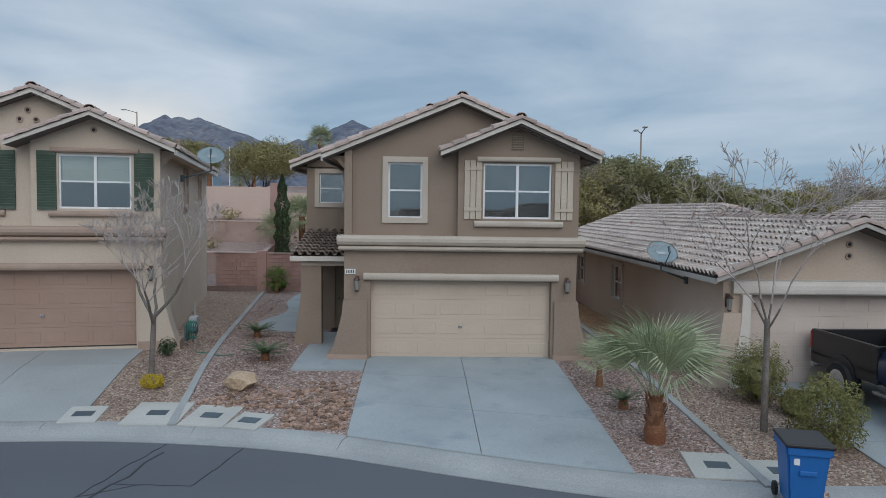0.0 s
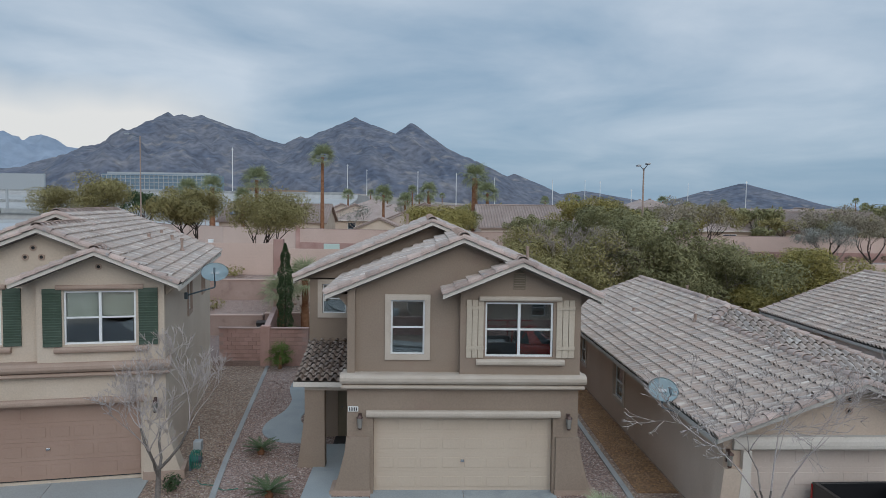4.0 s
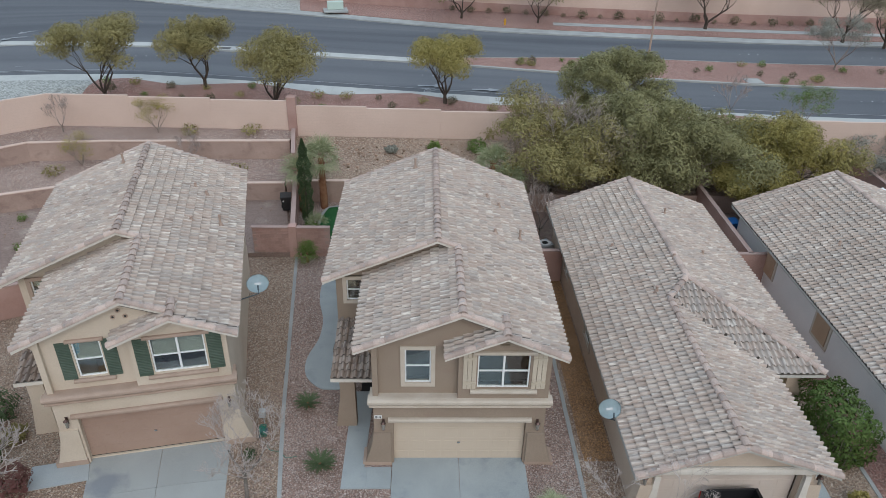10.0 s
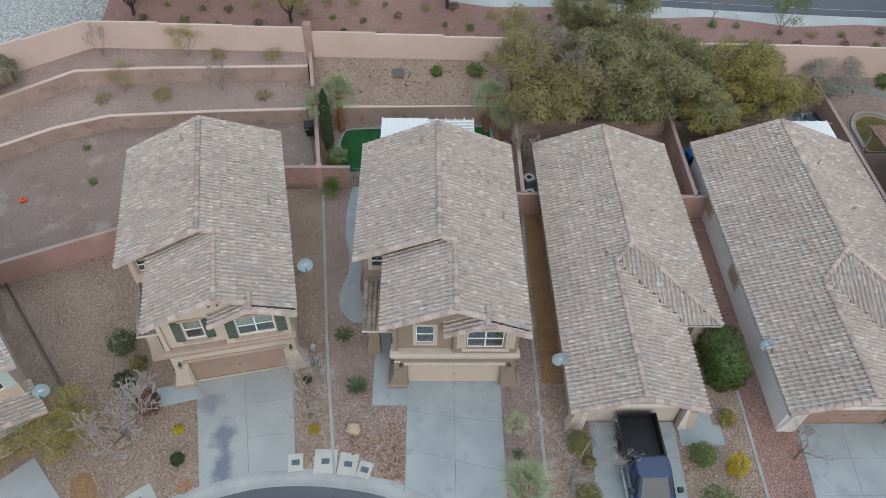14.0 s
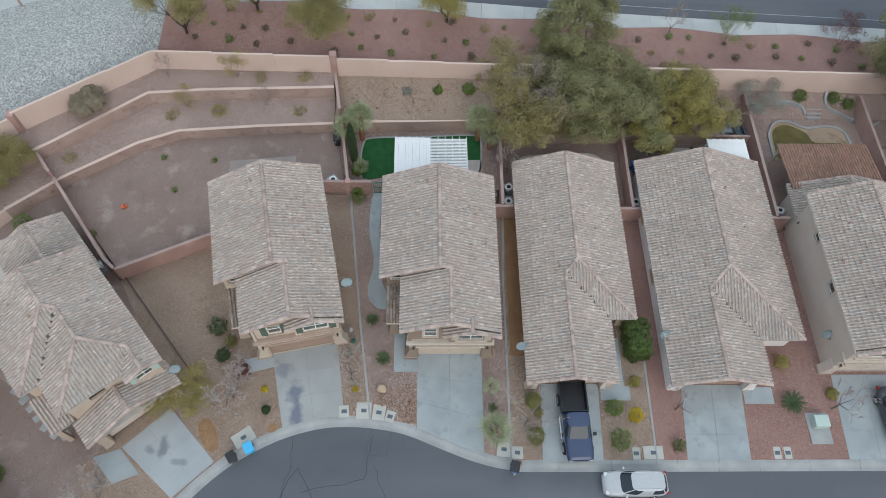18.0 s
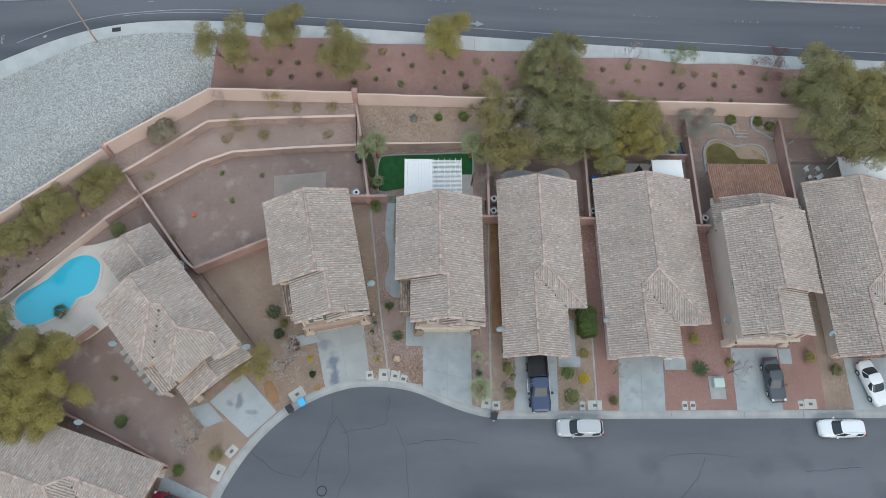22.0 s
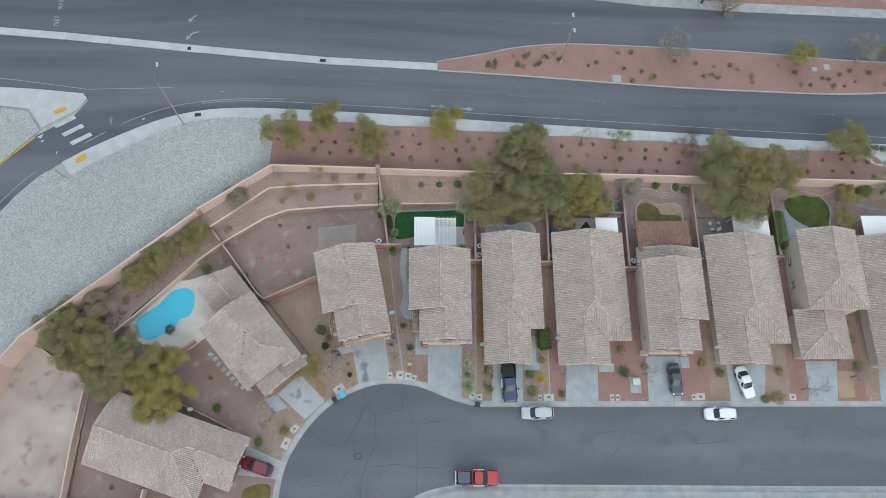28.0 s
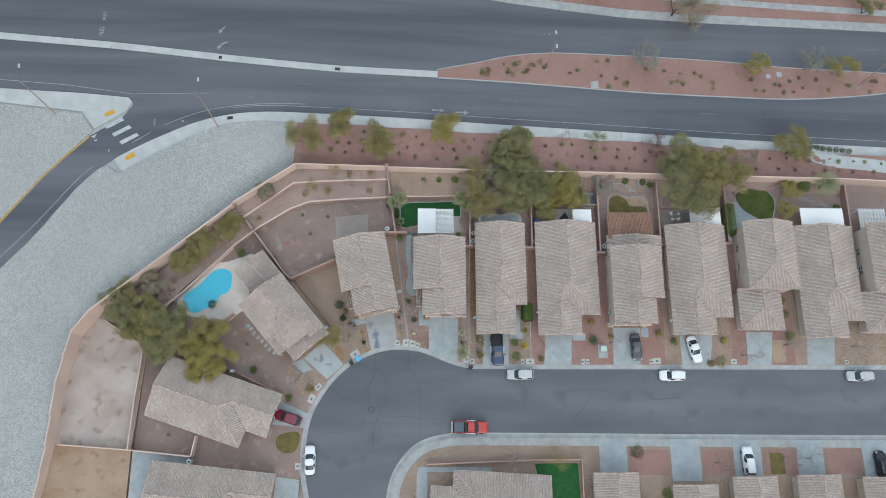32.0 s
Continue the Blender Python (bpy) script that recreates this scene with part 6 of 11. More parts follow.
def one_storey(m, label, x0, xf, x1, y0, yc, y1, stucco="stucco_tan", door="garage_pale", flip=1.0, single_tiles=0, e=2.55, slope=0.38, panels=False, gx=None, trim="trim", sep=False):
    """The one-storey plan: a front block from x0 to xf with a gable over the garage, widening to x1 behind yc where a hip turns the corner."""
    h = thing("house", label, "house", m)
    F = flip
    a, b = (xf - x0) / 2, (x1 - x0) / 2
    rf, rr = x0 + a, x0 + b
    zf, zr = e + a * slope, e + b * slope
    o = 0.42
    gx = gx or ((x0 + xf) / 2 + 0.1)
    wl, wr, wf = x0 + o, x1 - o, xf - o
    # walls
    gu = gx - 2.44 - wl
    wall_panel(h, (wl, y0 + 0.55), (wf, y0 + 0.55), -0.5, e, [(gu, gu + 4.88, -0.5, 2.13)], [(0.0, e + o * slope), (rf - wl, zf - 0.02), (wf - wl, e + o * slope)], material=stucco, thick=0.25, flip=F)
    garage_door(h, gx - 2.44, gx + 2.44, fall(0, y0) - 0.0, 2.13, y0 + 0.9, door, panels, flip=F)
    moulding(h, gx - 2.9, gx + 2.9, 2.135, 2.45, y0 + 0.54, 0.12, "fascia", "lintel", F)
    for s in (-1, 1):
        cx = gx + s * 2.5
        pts = [(cx, -0.5), (cx + s * 0.95, -0.5), (cx + s * 0.9, 0.1), (cx + s * 0.72, 0.8), (cx + s * 0.62, 1.7), (cx, 1.7)]
        part("buttress", prism(bmesh.new(), [(p * F, z) for p, z in pts], y0 + 0.42, y0 + 0.9), stucco, h, "flared stucco pillar")
        lantern(h, cx + s * 0.5, 1.85, y0 + 0.54, F)
        pts = [(cx - s * 0.02, -0.5), (cx + s * 0.5, -0.5), (cx + s * 0.42, 0.1), (cx + s * 0.28, 0.7), (cx + s * 0.2, 1.5), (cx + s * 0.18, 2.13), (cx - s * 0.02, 2.13)]
        part("garage_surround", prism(bmesh.new(), [(p * F, z) for p, z in pts], y0 + 0.40, y0 + 0.88), "fascia", h, "pale flared surround")
    for z in (zf - 0.5, zf - 0.78):
        bm = bmesh.new()
        lathe(bm, [(0.085, 0.0), (0.085, 0.03), (0.05, 0.03), (0.045, 0.005)], 12)
        ring = part("gable_vent", bm, "trim_brown", h, "round clay vent")
        ring.matrix_basis = pose(rf * F, y0 + 0.545, z, 90)
        # the vent's inner shade is a solid near-black disc
        part("hole", lathe(bmesh.new(), [(0.052, 0.0), (0.052, 0.012)], 12), "shade_black", ring, "dark disc painted as the shade inside the vent")
    wall_panel(h, (wf, y0 + 0.55), (wf, yc + 0.5), -0.5, e + 0.1, [], material=stucco, flip=F)
    wall_panel(h, (wf, yc + 0.5), (wr, yc + 0.5), -0.5, e + 0.1, [(0.4, 1.3, -0.2, 2.05)] if wr - wf > 1.5 else [], material=stucco, flip=F)
    if wr - wf > 1.5:
        part("front_door", boxed(*sorted(((wf + 0.4) * F, (wf + 1.3) * F)), yc + 0.6, yc + 0.65, -0.1, 2.05), "door_olive", h, "panelled front door")
    wall_panel(h, (wr, yc + 0.5), (wr, y1 - 0.4), -0.5, e + 0.1, [(4.0, 4.9, 1.0, 2.1)], material=stucco, flip=F)
    wall_panel(h, (wr, y1 - 0.4), (wl, y1 - 0.4), -0.5, e, [(1.5, 3.3, -0.3, 2.05)], [(0.0, e + o * slope), (wr - rr, zr - 0.02), (wr - wl, e + o * slope)], material=stucco, flip=F)
    part("patio_door", boxed(*sorted(((wr - 3.3) * F, (wr - 1.5) * F)), y1 - 0.56, y1 - 0.52, -0.2, 2.05), "car_glass", h, "dark glass patio door")
    wl_open = [(4.0, 5.0, 1.0, 2.1), (9.5, 10.7, 0.9, 2.1)]
    wall_panel(h, (wl, y1 - 0.4), (wl, y0 + 0.55), -0.5, e + 0.1, wl_open, material=stucco, flip=F)
    for u0, u1, z0, z1 in wl_open:
        yy = y1 - 0.4 - (u0 if F > 0 else u1)
        window_unit(h, 0, u1 - u0, z0, z1, 0.0, 1, trim, 0.5, 1.0, pose(wl * F, yy, 0, 0, 0, -90 * F))
    yy = yc + 0.5 + (4.0 if F > 0 else 4.9)
    window_unit(h, 0, 0.9, 1.0, 2.1, 0.0, 1, trim, 0.5, 1.0, pose(wr * F, yy, 0, 0, 0, 90 * F))
    part("ceiling", boxed(*sorted(((x0 + 0.05) * F, (xf - 0.05) * F)), y0 + 0.5, yc + 0.5, e - 0.1, e - 0.06), "fascia_grey", h)
    part("ceiling", boxed(*sorted(((x0 + 0.05) * F, (x1 - 0.05) * F)), yc + 0.05, y1 - 0.05, e - 0.1, e - 0.06), "fascia_grey", h)
    # roof planes
    yv, yr = yc + (xf - rf), yc + (x1 - rr)
    n = single_tiles
    roof_plane(h, [(x0, y0), (rf, y0), (rf, yv), (rr, yr), (rr, y1), (x0, y1)], (x0, 0), (1, 0), e, slope, n, flip=F)
    roof_plane(h, [(xf, y0), (xf, yc), (rf, yv), (rf, y0)], (xf, 0), (-1, 0), e, slope, n // 2, flip=F)
    if x1 - xf > 0.3:
        roof_plane(h, [(xf, yc), (x1, yc), (rr, yr), (rf, yv)], (0, yc), (0, 1), e, slope, flip=F)
    roof_plane(h, [(x1, yc), (x1, y1), (rr, y1), (rr, yr)], (x1, 0), (-1, 0), e, slope, flip=F)
    for p, q in (((rf, y0, zf), (rf, yv, zf)), ((rf, yv, zf), (rr, yr, zr)), ((rr, y1, zr), (rr, yr, zr)), ((x1, yc, e), (rr, yr, zr))):
        if math.dist(p, q) > 0.3:
            cap_row(h, (p[0], p[1], p[2] + 0.06), (q[0], q[1], q[2] + 0.06), sep, 0.0, F)
    for p, q in (((x0, y0, e), (rf, y0, zf)), ((xf, y0, e), (rf, y0, zf)), ((x0, y1, e), (rr, y1, zr)), ((x1, y1, e), (rr, y1, zr))):
        cap_row(h, (p[0], p[1], p[2] + 0.04), (q[0], q[1], q[2] + 0.04), sep, 0.0, F)
        dy = -0.06 if p[1] == y0 else 0.06
        eave_boards(h, (p[0], p[1] + dy, p[2] + 0.02), (q[0], q[1] + dy, q[2] + 0.02), "fascia_grey", F, 0.1)
    for p, q in (((x0, y0, e), (x0, y1, e)), ((xf, y0, e), (xf, yc, e)), ((xf, yc, e), (x1, yc, e)), ((x1, yc, e), (x1, y1, e))):
        if math.dist(p, q) > 0.3:
            eave_boards(h, p, q, "fascia_grey", F, 0.12)
    for fx, fy, hh in ((0.5, 0.45, 0.2), (0.62, 0.8, 0.4), (0.72, 0.55, 0.25), (0.35, 0.3, 0.3), (0.25, 0.62, 0.2)):
        x, y = x0 + (x1 - x0) * fx * 0.98, y0 + (y1 - y0) * (0.25 + 0.7 * fy)
        z = e + slope * min(x - x0, x1 - x)
        vent_pipe(h, x, y, z + 0.05, hh, 0.05, F)
    return h

# ---- the houses ----
two_storey(pose(0, 0, 0), "taupe stucco two-storey house with beige garage door", "stucco", "stucco", "trim", "trim", "garage_beige", "shutter_cream", single_tiles=(300, 240, 60))
two_storey(pose(-11.5, 0.5, 0.12, 0, 0, 11.2), "cream stucco two-storey house with green shutters", "stucco_cream", "stucco_cream", "trim_brown", "trim_brown", "garage_tan", "shutter_green", single_tiles=(200, 200, 0), green=True)
one_storey(pose(0, 0, 0), "tan stucco one-storey house with clay tile roof", 5.65, 12.5, 14.55, -3.4, 1.75, 16.5, single_tiles=300, panels=True, sep=True)
pale_house = one_storey(pose(0, 0, 0), "nearly white one-storey stucco house with clay tile roof", 16.45, 24.0, 27.4, -3.55, 0.0, 16.7, "stucco_white", "garage_tan")
for y0, y1 in ((11.3, 12.3), (5.6, 6.8)):
    part("window_shade", boxed(16.80, 16.84, y0 + 0.02, y1 - 0.02, 0.92, 2.08, 0.006), "window_shade", pale_house, "orange-brown fabric window shade")
pink_house = two_storey(pose(32.75, -1.4, 0), "pale pink two-storey stucco house with clay tile roof", "stucco_pink", "stucco_pink", "trim", "trim", "garage_pale", "shutter_cream", flip=-1.0, panels=False)
one_storey(pose(0, 0, 0), "one-storey stucco house with clay tile roof and white patio cover", 40.2, 47.95, 51.2, -3.45, -0.4, 16.4, "stucco_pink", "garage_pale")
one_storey(pose(0, 0, 0), "one-storey stucco house near the end of the row", 63.8, 71.7, 75.0, -4.0, -1.0, 16.4, "stucco_pink", "garage_pale")
one_storey(pose(-29.0, -16.5, -0.15, 0, 0, 71.3), "one-storey stucco house at the bend", -3.35, 4.0, 6.9, -0.9, 2.7, 19.1, "stucco_tan", "garage_tan", flip=-1.0)
one_storey(pose(-28.2, -29.6, -0.15, 0, 0, 83.7), "one-storey stucco house beyond the bend", -3.4, 3.6, 6.5, -0.3, 2.8, 19.5, "stucco_pink", "garage_pale", flip=-1.0)
one_storey(pose(-2.4, -32.2, -0.15, 0, 0, -93.5), "one-storey stucco house on the corner across the street", -4.0, 4.0, 6.6, 0.0, 3.5, 19.5, "stucco_tan", "garage_tan", flip=-1.0)
for x, y, lab, st in ((28.4, -26.5, "one-storey house across the street", "stucco_pink"), (41.6, -28.5, "pale one-storey house across the street", "stucco_pink"), (51.8, -27.3, "tan one-storey house across the street", "stucco_tan"),
                      (62.8, -27.1, "one-storey house with a bare tree across the street", "stucco_pink"), (74.0, -27.5, "last one-storey house across the street", "stucco_tan")):
    one_storey(pose(x, y, -0.15, 0, 0, 180), lab, -3.75, 3.75, 5.5, 0.0, 4.0, 17.0, st, "garage_pale", flip=-1.0)


def hip_box(parent, x0, x1, y0, y1, z0, e, stucco, slope=0.38, gable=False):
    """A block with a hipped tile roof."""
    o = 0.42
    for p, q in (((x0 + o, y0 + o), (x1 - o, y0 + o)), ((x1 - o, y0 + o), (x1 - o, y1 - o)), ((x1 - o, y1 - o), (x0 + o, y1 - o)), ((x0 + o, y1 - o), (x0 + o, y0 + o))):
        holes = [(y1 - o - b, y1 - o - a, 0.8, 2.0) for a, b in ((y0 + 4.2, y0 + 5.6), (y0 + 7.8, y0 + 9.0))] if e > 4 and q[1] < p[1] else []
        wall_panel(parent, p, q, z0, e, holes, material=stucco)
    if e > 4:
        for a, b in ((y0 + 4.2, y0 + 5.6), (y0 + 7.8, y0 + 9.0)):
            window_unit(parent, 0, b - a, 0.8, 2.0, -0.03, 2, "trim", 0.4, 1.0, pose(x0 + o, b, 0, 0, 0, -90))
    part("ceiling", boxed(x0, x1, y0, y1, e - 0.1, e - 0.06), "fascia_grey", parent)
    w = (x1 - x0) / 2
    rx = x0 + w
    ya, yb = y0 + w, y1 if gable else max(y1 - w, y0 + w + 0.05)
    zr = e + w * slope
    roof_plane(parent, [(x0, y0), (rx, ya), (rx, yb), (x0, y1)], (x0, 0), (1, 0), e, slope)
    roof_plane(parent, [(x1, y0), (x1, y1), (rx, yb), (rx, ya)], (x1, 0), (-1, 0), e, slope)
    roof_plane(parent, [(x0, y0), (x1, y0), (rx, ya)], (0, y0), (0, 1), e, slope)
    if gable:
        wall_panel(parent, (x1 - o, y1 - o), (x0 + o, y1 - o), e, e + 0.02, [], [(0.0, e + o * slope), (w - o, zr - 0.02), (2 * (w - o), e + o * slope)], material=stucco)
    else:
        roof_plane(parent, [(x0, y1), (rx, yb), (x1, y1)], (0, y1), (0, -1), e, slope)
    for p in ((x0, y0), (x1, y0)):
        cap_row(parent, (*p, e + 0.06), (rx, ya, zr + 0.06), False)
    for p in ((x0, y1), (x1, y1)):
        cap_row(parent, (*p, e + 0.06), (rx, yb, zr + 0.06), False)
    cap_row(parent, (rx, ya, zr + 0.06), (rx, yb, zr + 0.06), False)
    for p, q in (((x0, y0, e), (x1, y0, e)), ((x1, y0, e), (x1, y1, e)), ((x1, y1, e), (x0, y1, e)), ((x0, y1, e), (x0, y0, e))):
        eave_boards(parent, p, q, "fascia_grey")


def hipped_two_storey(x0, x1, y0, ym, y1, label):
    h = thing("house", label, "house")
    hip_box(h, x0, x1, ym, y1, -0.3, 5.4, "stucco_pink", gable=True)
    hip_box(h, x0 - 1.0, x1 - 2.3, y0, ym + 0.5, -0.3, 2.6, "stucco_pink", gable=True)
    garage_door(h, x0 + 0.2, x0 + 5.08, -0.2, 2.1, y0 + 0.4, "garage_pale", False)
    return h


hipped_two_storey(53.35, 62.45, -2.7, 4.1, 16.4, "pale pink two-storey house with hipped tile roofs")
hipped_two_storey(76.0, 86.0, -3.2, 3.6, 16.2, "pale two-storey house at the edge of view")



def low_wing(parent, x0, x1, y0, y1, e, stucco, flip=1.0, slope=0.38, back=True):
    """A one-storey gabled wing along y; back: its free end is at y1, else at y0."""
    r, o = (x0 + x1) / 2, 0.42
    zr = e + (x1 - x0) / 2 * slope
    ye = y1 if back else y0
    roof_plane(parent, [(x0, y0), (r, y0), (r, y1), (x0, y1)], (x0, 0), (1, 0), e, slope, flip=flip)
    roof_plane(parent, [(x1, y0), (x1, y1), (r, y1), (r, y0)], (x1, 0), (-1, 0), e, slope, flip=flip)
    cap_row(parent, (r, y0, zr + 0.06), (r, y1, zr + 0.06), False, 0.0, flip)
    for x in (x0, x1):
        cap_row(parent, (x, ye, e + 0.04), (r, ye, zr + 0.04), False, 0.0, flip)
        eave_boards(parent, (x, ye + (0.06 if back else -0.06), e + 0.02), (r, ye + (0.06 if back else -0.06), zr + 0.02), "fascia_grey", flip, 0.1)
        eave_boards(parent, (x, y0, e), (x, y1, e), "fascia_grey", flip, 0.12)
    gable = [(0.0, e + o * slope), (r - x0 - o, zr - 0.02), (x1 - x0 - 2 * o, e + o * slope)]
    part("ceiling", boxed(*sorted(((x0 + 0.05) * flip, (x1 - 0.05) * flip)), y0 + 0.05, y1 - 0.05, e - 0.1, e - 0.06), "fascia_grey", parent)
    if back:
        wall_panel(parent, (x1 - o, y0), (x1 - o, y1 - o), -0.4, e + 0.1, material=stucco, flip=flip)
        wall_panel(parent, (x1 - o, y1 - o), (x0 + o, y1 - o), -0.4, e, [], gable, material=stucco, flip=flip)
        wall_panel(parent, (x0 + o, y1 - o), (x0 + o, y0), -0.4, e + 0.1, material=stucco, flip=flip)
    return zr


def stepped_two_storey(m, label, stucco="stucco_tan", trim="trim"):
    """The two-storey plan by the pool: a hipped upper storey, a small gable over one window, a low garage wing before it and a low wing behind."""
    h = thing("house", label, "house", m)
    F, e, s, o = -1.0, 5.4, 0.38, 0.42
    x0, xf, x1, y0, yc, y1 = -3.75, 3.56, 4.94, 1.9, 4.87, 12.8
    a, b = (xf - x0) / 2, (x1 - x0) / 2
    rf, rr = x0 + a, x0 + b
    zf, zr = e + a * s, e + b * s
    yv, yr, yh = yc + xf - rf, yc + x1 - rr, y0 + a
    # upper roofs
    roof_plane(h, [(x0, y0), (rf, yh), (rf, yv), (rr, yr), (rr, y1), (x0, y1)], (x0, 0), (1, 0), e, s, flip=F)
    roof_plane(h, [(xf, y0), (xf, yc), (rf, yv), (rf, yh)], (xf, 0), (-1, 0), e, s, flip=F)
    roof_plane(h, [(x0, y0), (xf, y0), (rf, yh)], (0, y0), (0, 1), e, s, flip=F)
    roof_plane(h, [(xf, yc), (x1, yc), (rr, yr), (rf, yv)], (0, yc), (0, 1), e, s, flip=F)
    roof_plane(h, [(x1, yc), (x1, y1), (rr, y1), (rr, yr)], (x1, 0), (-1, 0), e, s, flip=F)
    # the small gable over the front window
    g0, g1, gy = x0, -1.0, 1.15
    gr = (g0 + g1) / 2
    zg = e + (gr - g0) * s
    roof_plane(h, [(g0, gy), (gr, gy), (gr, y0 + gr - g0), (g0, y0)], (g0, 0), (1, 0), e, s, flip=F)
    roof_plane(h, [(g1, gy), (g1, y0), (gr, y0 + gr - g0), (gr, gy)], (g1, 0), (-1, 0), e, s, flip=F)
    for p, q in (((rf, yh, zf), (rf, yv, zf)), ((rf, yv, zf), (rr, yr, zr)), ((rr, yr, zr), (rr, y1, zr)), ((x1, yc, e), (rr, yr, zr)), ((xf, y0, e), (rf, yh, zf)),
                 ((gr, gy, zg), (gr, y0 + gr - g0, zg)), ((gr, y0 + gr - g0, zg), (rf, yh, zf)), ((g0, gy, e), (gr, gy, zg)), ((g1, gy, e), (gr, gy, zg)), ((x0, y1, e), (rr, y1, zr)), ((x1, y1, e), (rr, y1, zr))):
        cap_row(h, (p[0], p[1], p[2] + 0.06), (q[0], q[1], q[2] + 0.06), False, 0.0, F)
    for p, q in (((x0, gy, e), (x0, y1, e)), ((g1, y0, e), (xf, y0, e)), ((xf, y0, e), (xf, yc, e)), ((xf, yc, e), (x1, yc, e)), ((x1, yc, e), (x1, y1, e)), ((g0, gy - 0.06, e), (gr, gy - 0.06, zg)), ((g1, gy - 0.06, e), (gr, gy - 0.06, zg)), ((x0, y1 + 0.06, e), (rr, y1 + 0.06, zr)), ((x1, y1 + 0.06, e), (rr, y1 + 0.06, zr))):
        eave_boards(h, p, q, "fascia_grey", F, 0.12)
    part("ceiling", boxed(-xf + 0.05, -x0 - 0.05, y0 + 0.05, yc, e - 0.1, e - 0.06), "fascia_grey", h)
    part("ceiling", boxed(-x1 + 0.05, -x0 - 0.05, yc + 0.05, y1 - 0.05, e - 0.1, e - 0.06), "fascia_grey", h)
    # walls
    wall_panel(h, (g1, y0 + o), (xf - o, y0 + o), -0.4, e, [(1.4, 2.6, 3.9, 5.0)], material=stucco, flip=F)
    wall_panel(h, (xf - o, y0 + o), (xf - o, yc + o), -0.4, e, material=stucco, flip=F)
    wall_panel(h, (xf - o, yc + o), (x1 - o, yc + o), -0.4, e, material=stucco, flip=F)
    wall_panel(h, (x1 - o, yc + o), (x1 - o, y1 - o), -0.4, e, [(2.0, 3.2, 3.9, 5.0)], material=stucco, flip=F)
    wall_panel(h, (x1 - o, y1 - o), (x0 + o, y1 - o), -0.4, e, [], [(0.0, e + o * s), (x1 - rr - o, zr - 0.02), (x1 - x0 - 2 * o, e + o * s)], material=stucco, flip=F)
    wall_panel(h, (x0 + o, y1 - o), (x0 + o, gy + o), -0.4, e, [(4.0, 5.0, 3.9, 5.0)], material=stucco, flip=F)
    wall_panel(h, (x0 + o, gy + o), (g1 - 0.3, gy + o), -0.4, e, [(0.5, 1.75, 3.85, 5.0)], [(0.0, e + o * s), (gr - x0 - o, zg - 0.02), (g1 - 0.3 - x0 - o, e + 0.1)], material=stucco, flip=F)
    wall_panel(h, (g1 - 0.3, gy + o), (g1 - 0.3, y0 + o), -0.4, e, material=stucco, flip=F)
    window_unit(h, x0 + o + 0.5, x0 + o + 1.75, 3.85, 5.0, gy + o, 2, None, 0.5, F)
    for u in (x0 + o + 0.03, x0 + o + 1.8):
        part("shutter", boxed(-u - 0.42, -u, gy + o - 0.04, gy + o, 3.8, 5.05, 0.006), "cabinet_green", h, "pale green shutter")
    # low garage wing before it
    wx0, wx1, wy0, e2 = -3.7, 3.6, 0.15, 2.55
    low_wing(h, wx0, wx1, wy0, y0 + o, e2, stucco, F, s, False)
    n, mid = wx1 - wx0 - 2 * o, (wx0 + wx1) / 2
    wall_panel(h, (wx0 + o, wy0 + 0.5), (wx1 - o, wy0 + 0.5), -0.5, e2, [(n / 2 - 2.44, n / 2 + 2.44, -0.5, 2.13)], [(0.0, e2 + o * s), (n / 2, e2 + (n / 2 + o) * s - 0.02), (n, e2 + o * s)], material=stucco, thick=0.25, flip=F)
    for u, d in ((wx0 + o, 1), (wx1 - o, -1)):
        p, q = (u, wy0 + 0.5), (u, y0 + o)
        wall_panel(h, *((q, p) if d > 0 else (p, q)), -0.5, e2 + 0.1, material=stucco, flip=F)
        part("buttress", prism(bmesh.new(), [(-mid + d * 2.5, -0.5), (-mid + d * 3.3, -0.5), (-mid + d * 3.15, 0.7), (-mid + d * 3.05, 1.7), (-mid + d * 2.5, 1.7)], wy0 + 0.38, wy0 + 0.7), stucco, h, "flared stucco pillar")
    garage_door(h, mid - 2.44, mid + 2.44, 0.0, 2.13, wy0 + 0.85, "garage_pale", False, flip=F)
    moulding(h, mid - 2.9, mid + 2.9, 2.135, 2.45, wy0 + 0.49, 0.12, "fascia", "lintel", F)
    # entry roof beside the garage
    roof_plane(h, [(wx1 - 0.2, 2.5), (5.1, 2.5), (5.1, yc + o), (wx1 - 0.2, yc + o)], (0, 2.5), (0, 1), 2.6, 0.28, flip=F)
    eave_boards(h, (wx1 - 0.2, 2.5, 2.6), (5.1, 2.5, 2.6), "fascia_grey", F, 0.12)
    part("porch_column", boxed(-4.95, -4.6, 2.7, 3.05, -0.4, 2.62), stucco, h)
    part("front_door", boxed(-4.3, -3.4, yc + o - 0.06, yc + o - 0.01, 0.0, 2.05), "door_olive", h, "panelled front door")
    # the low wing behind
    low_wing(h, -3.8, 2.13, y1 - o, 18.95, e2, stucco, F, s)
    for x, y, hh in ((1.6, 9.0, 0.3), (2.4, 11.0, 0.25), (-2.0, 8.0, 0.35), (-1.6, 11.5, 0.25)):
        vent_pipe(h, x, y, e + s * min(x - x0, x1 - x) + 0.05, hh, 0.05, F)
    return h


stepped_two_storey(pose(-22.5, -5.8, 0, 0, 0, 40), "two-storey tan stucco house with a pool behind it")
# the low rear block of the pink two-storey house
low_wing(pink_house, -6.5, 3.3, 11.9, 15.7, 2.6, "stucco_pink", -1.0, 0.3)

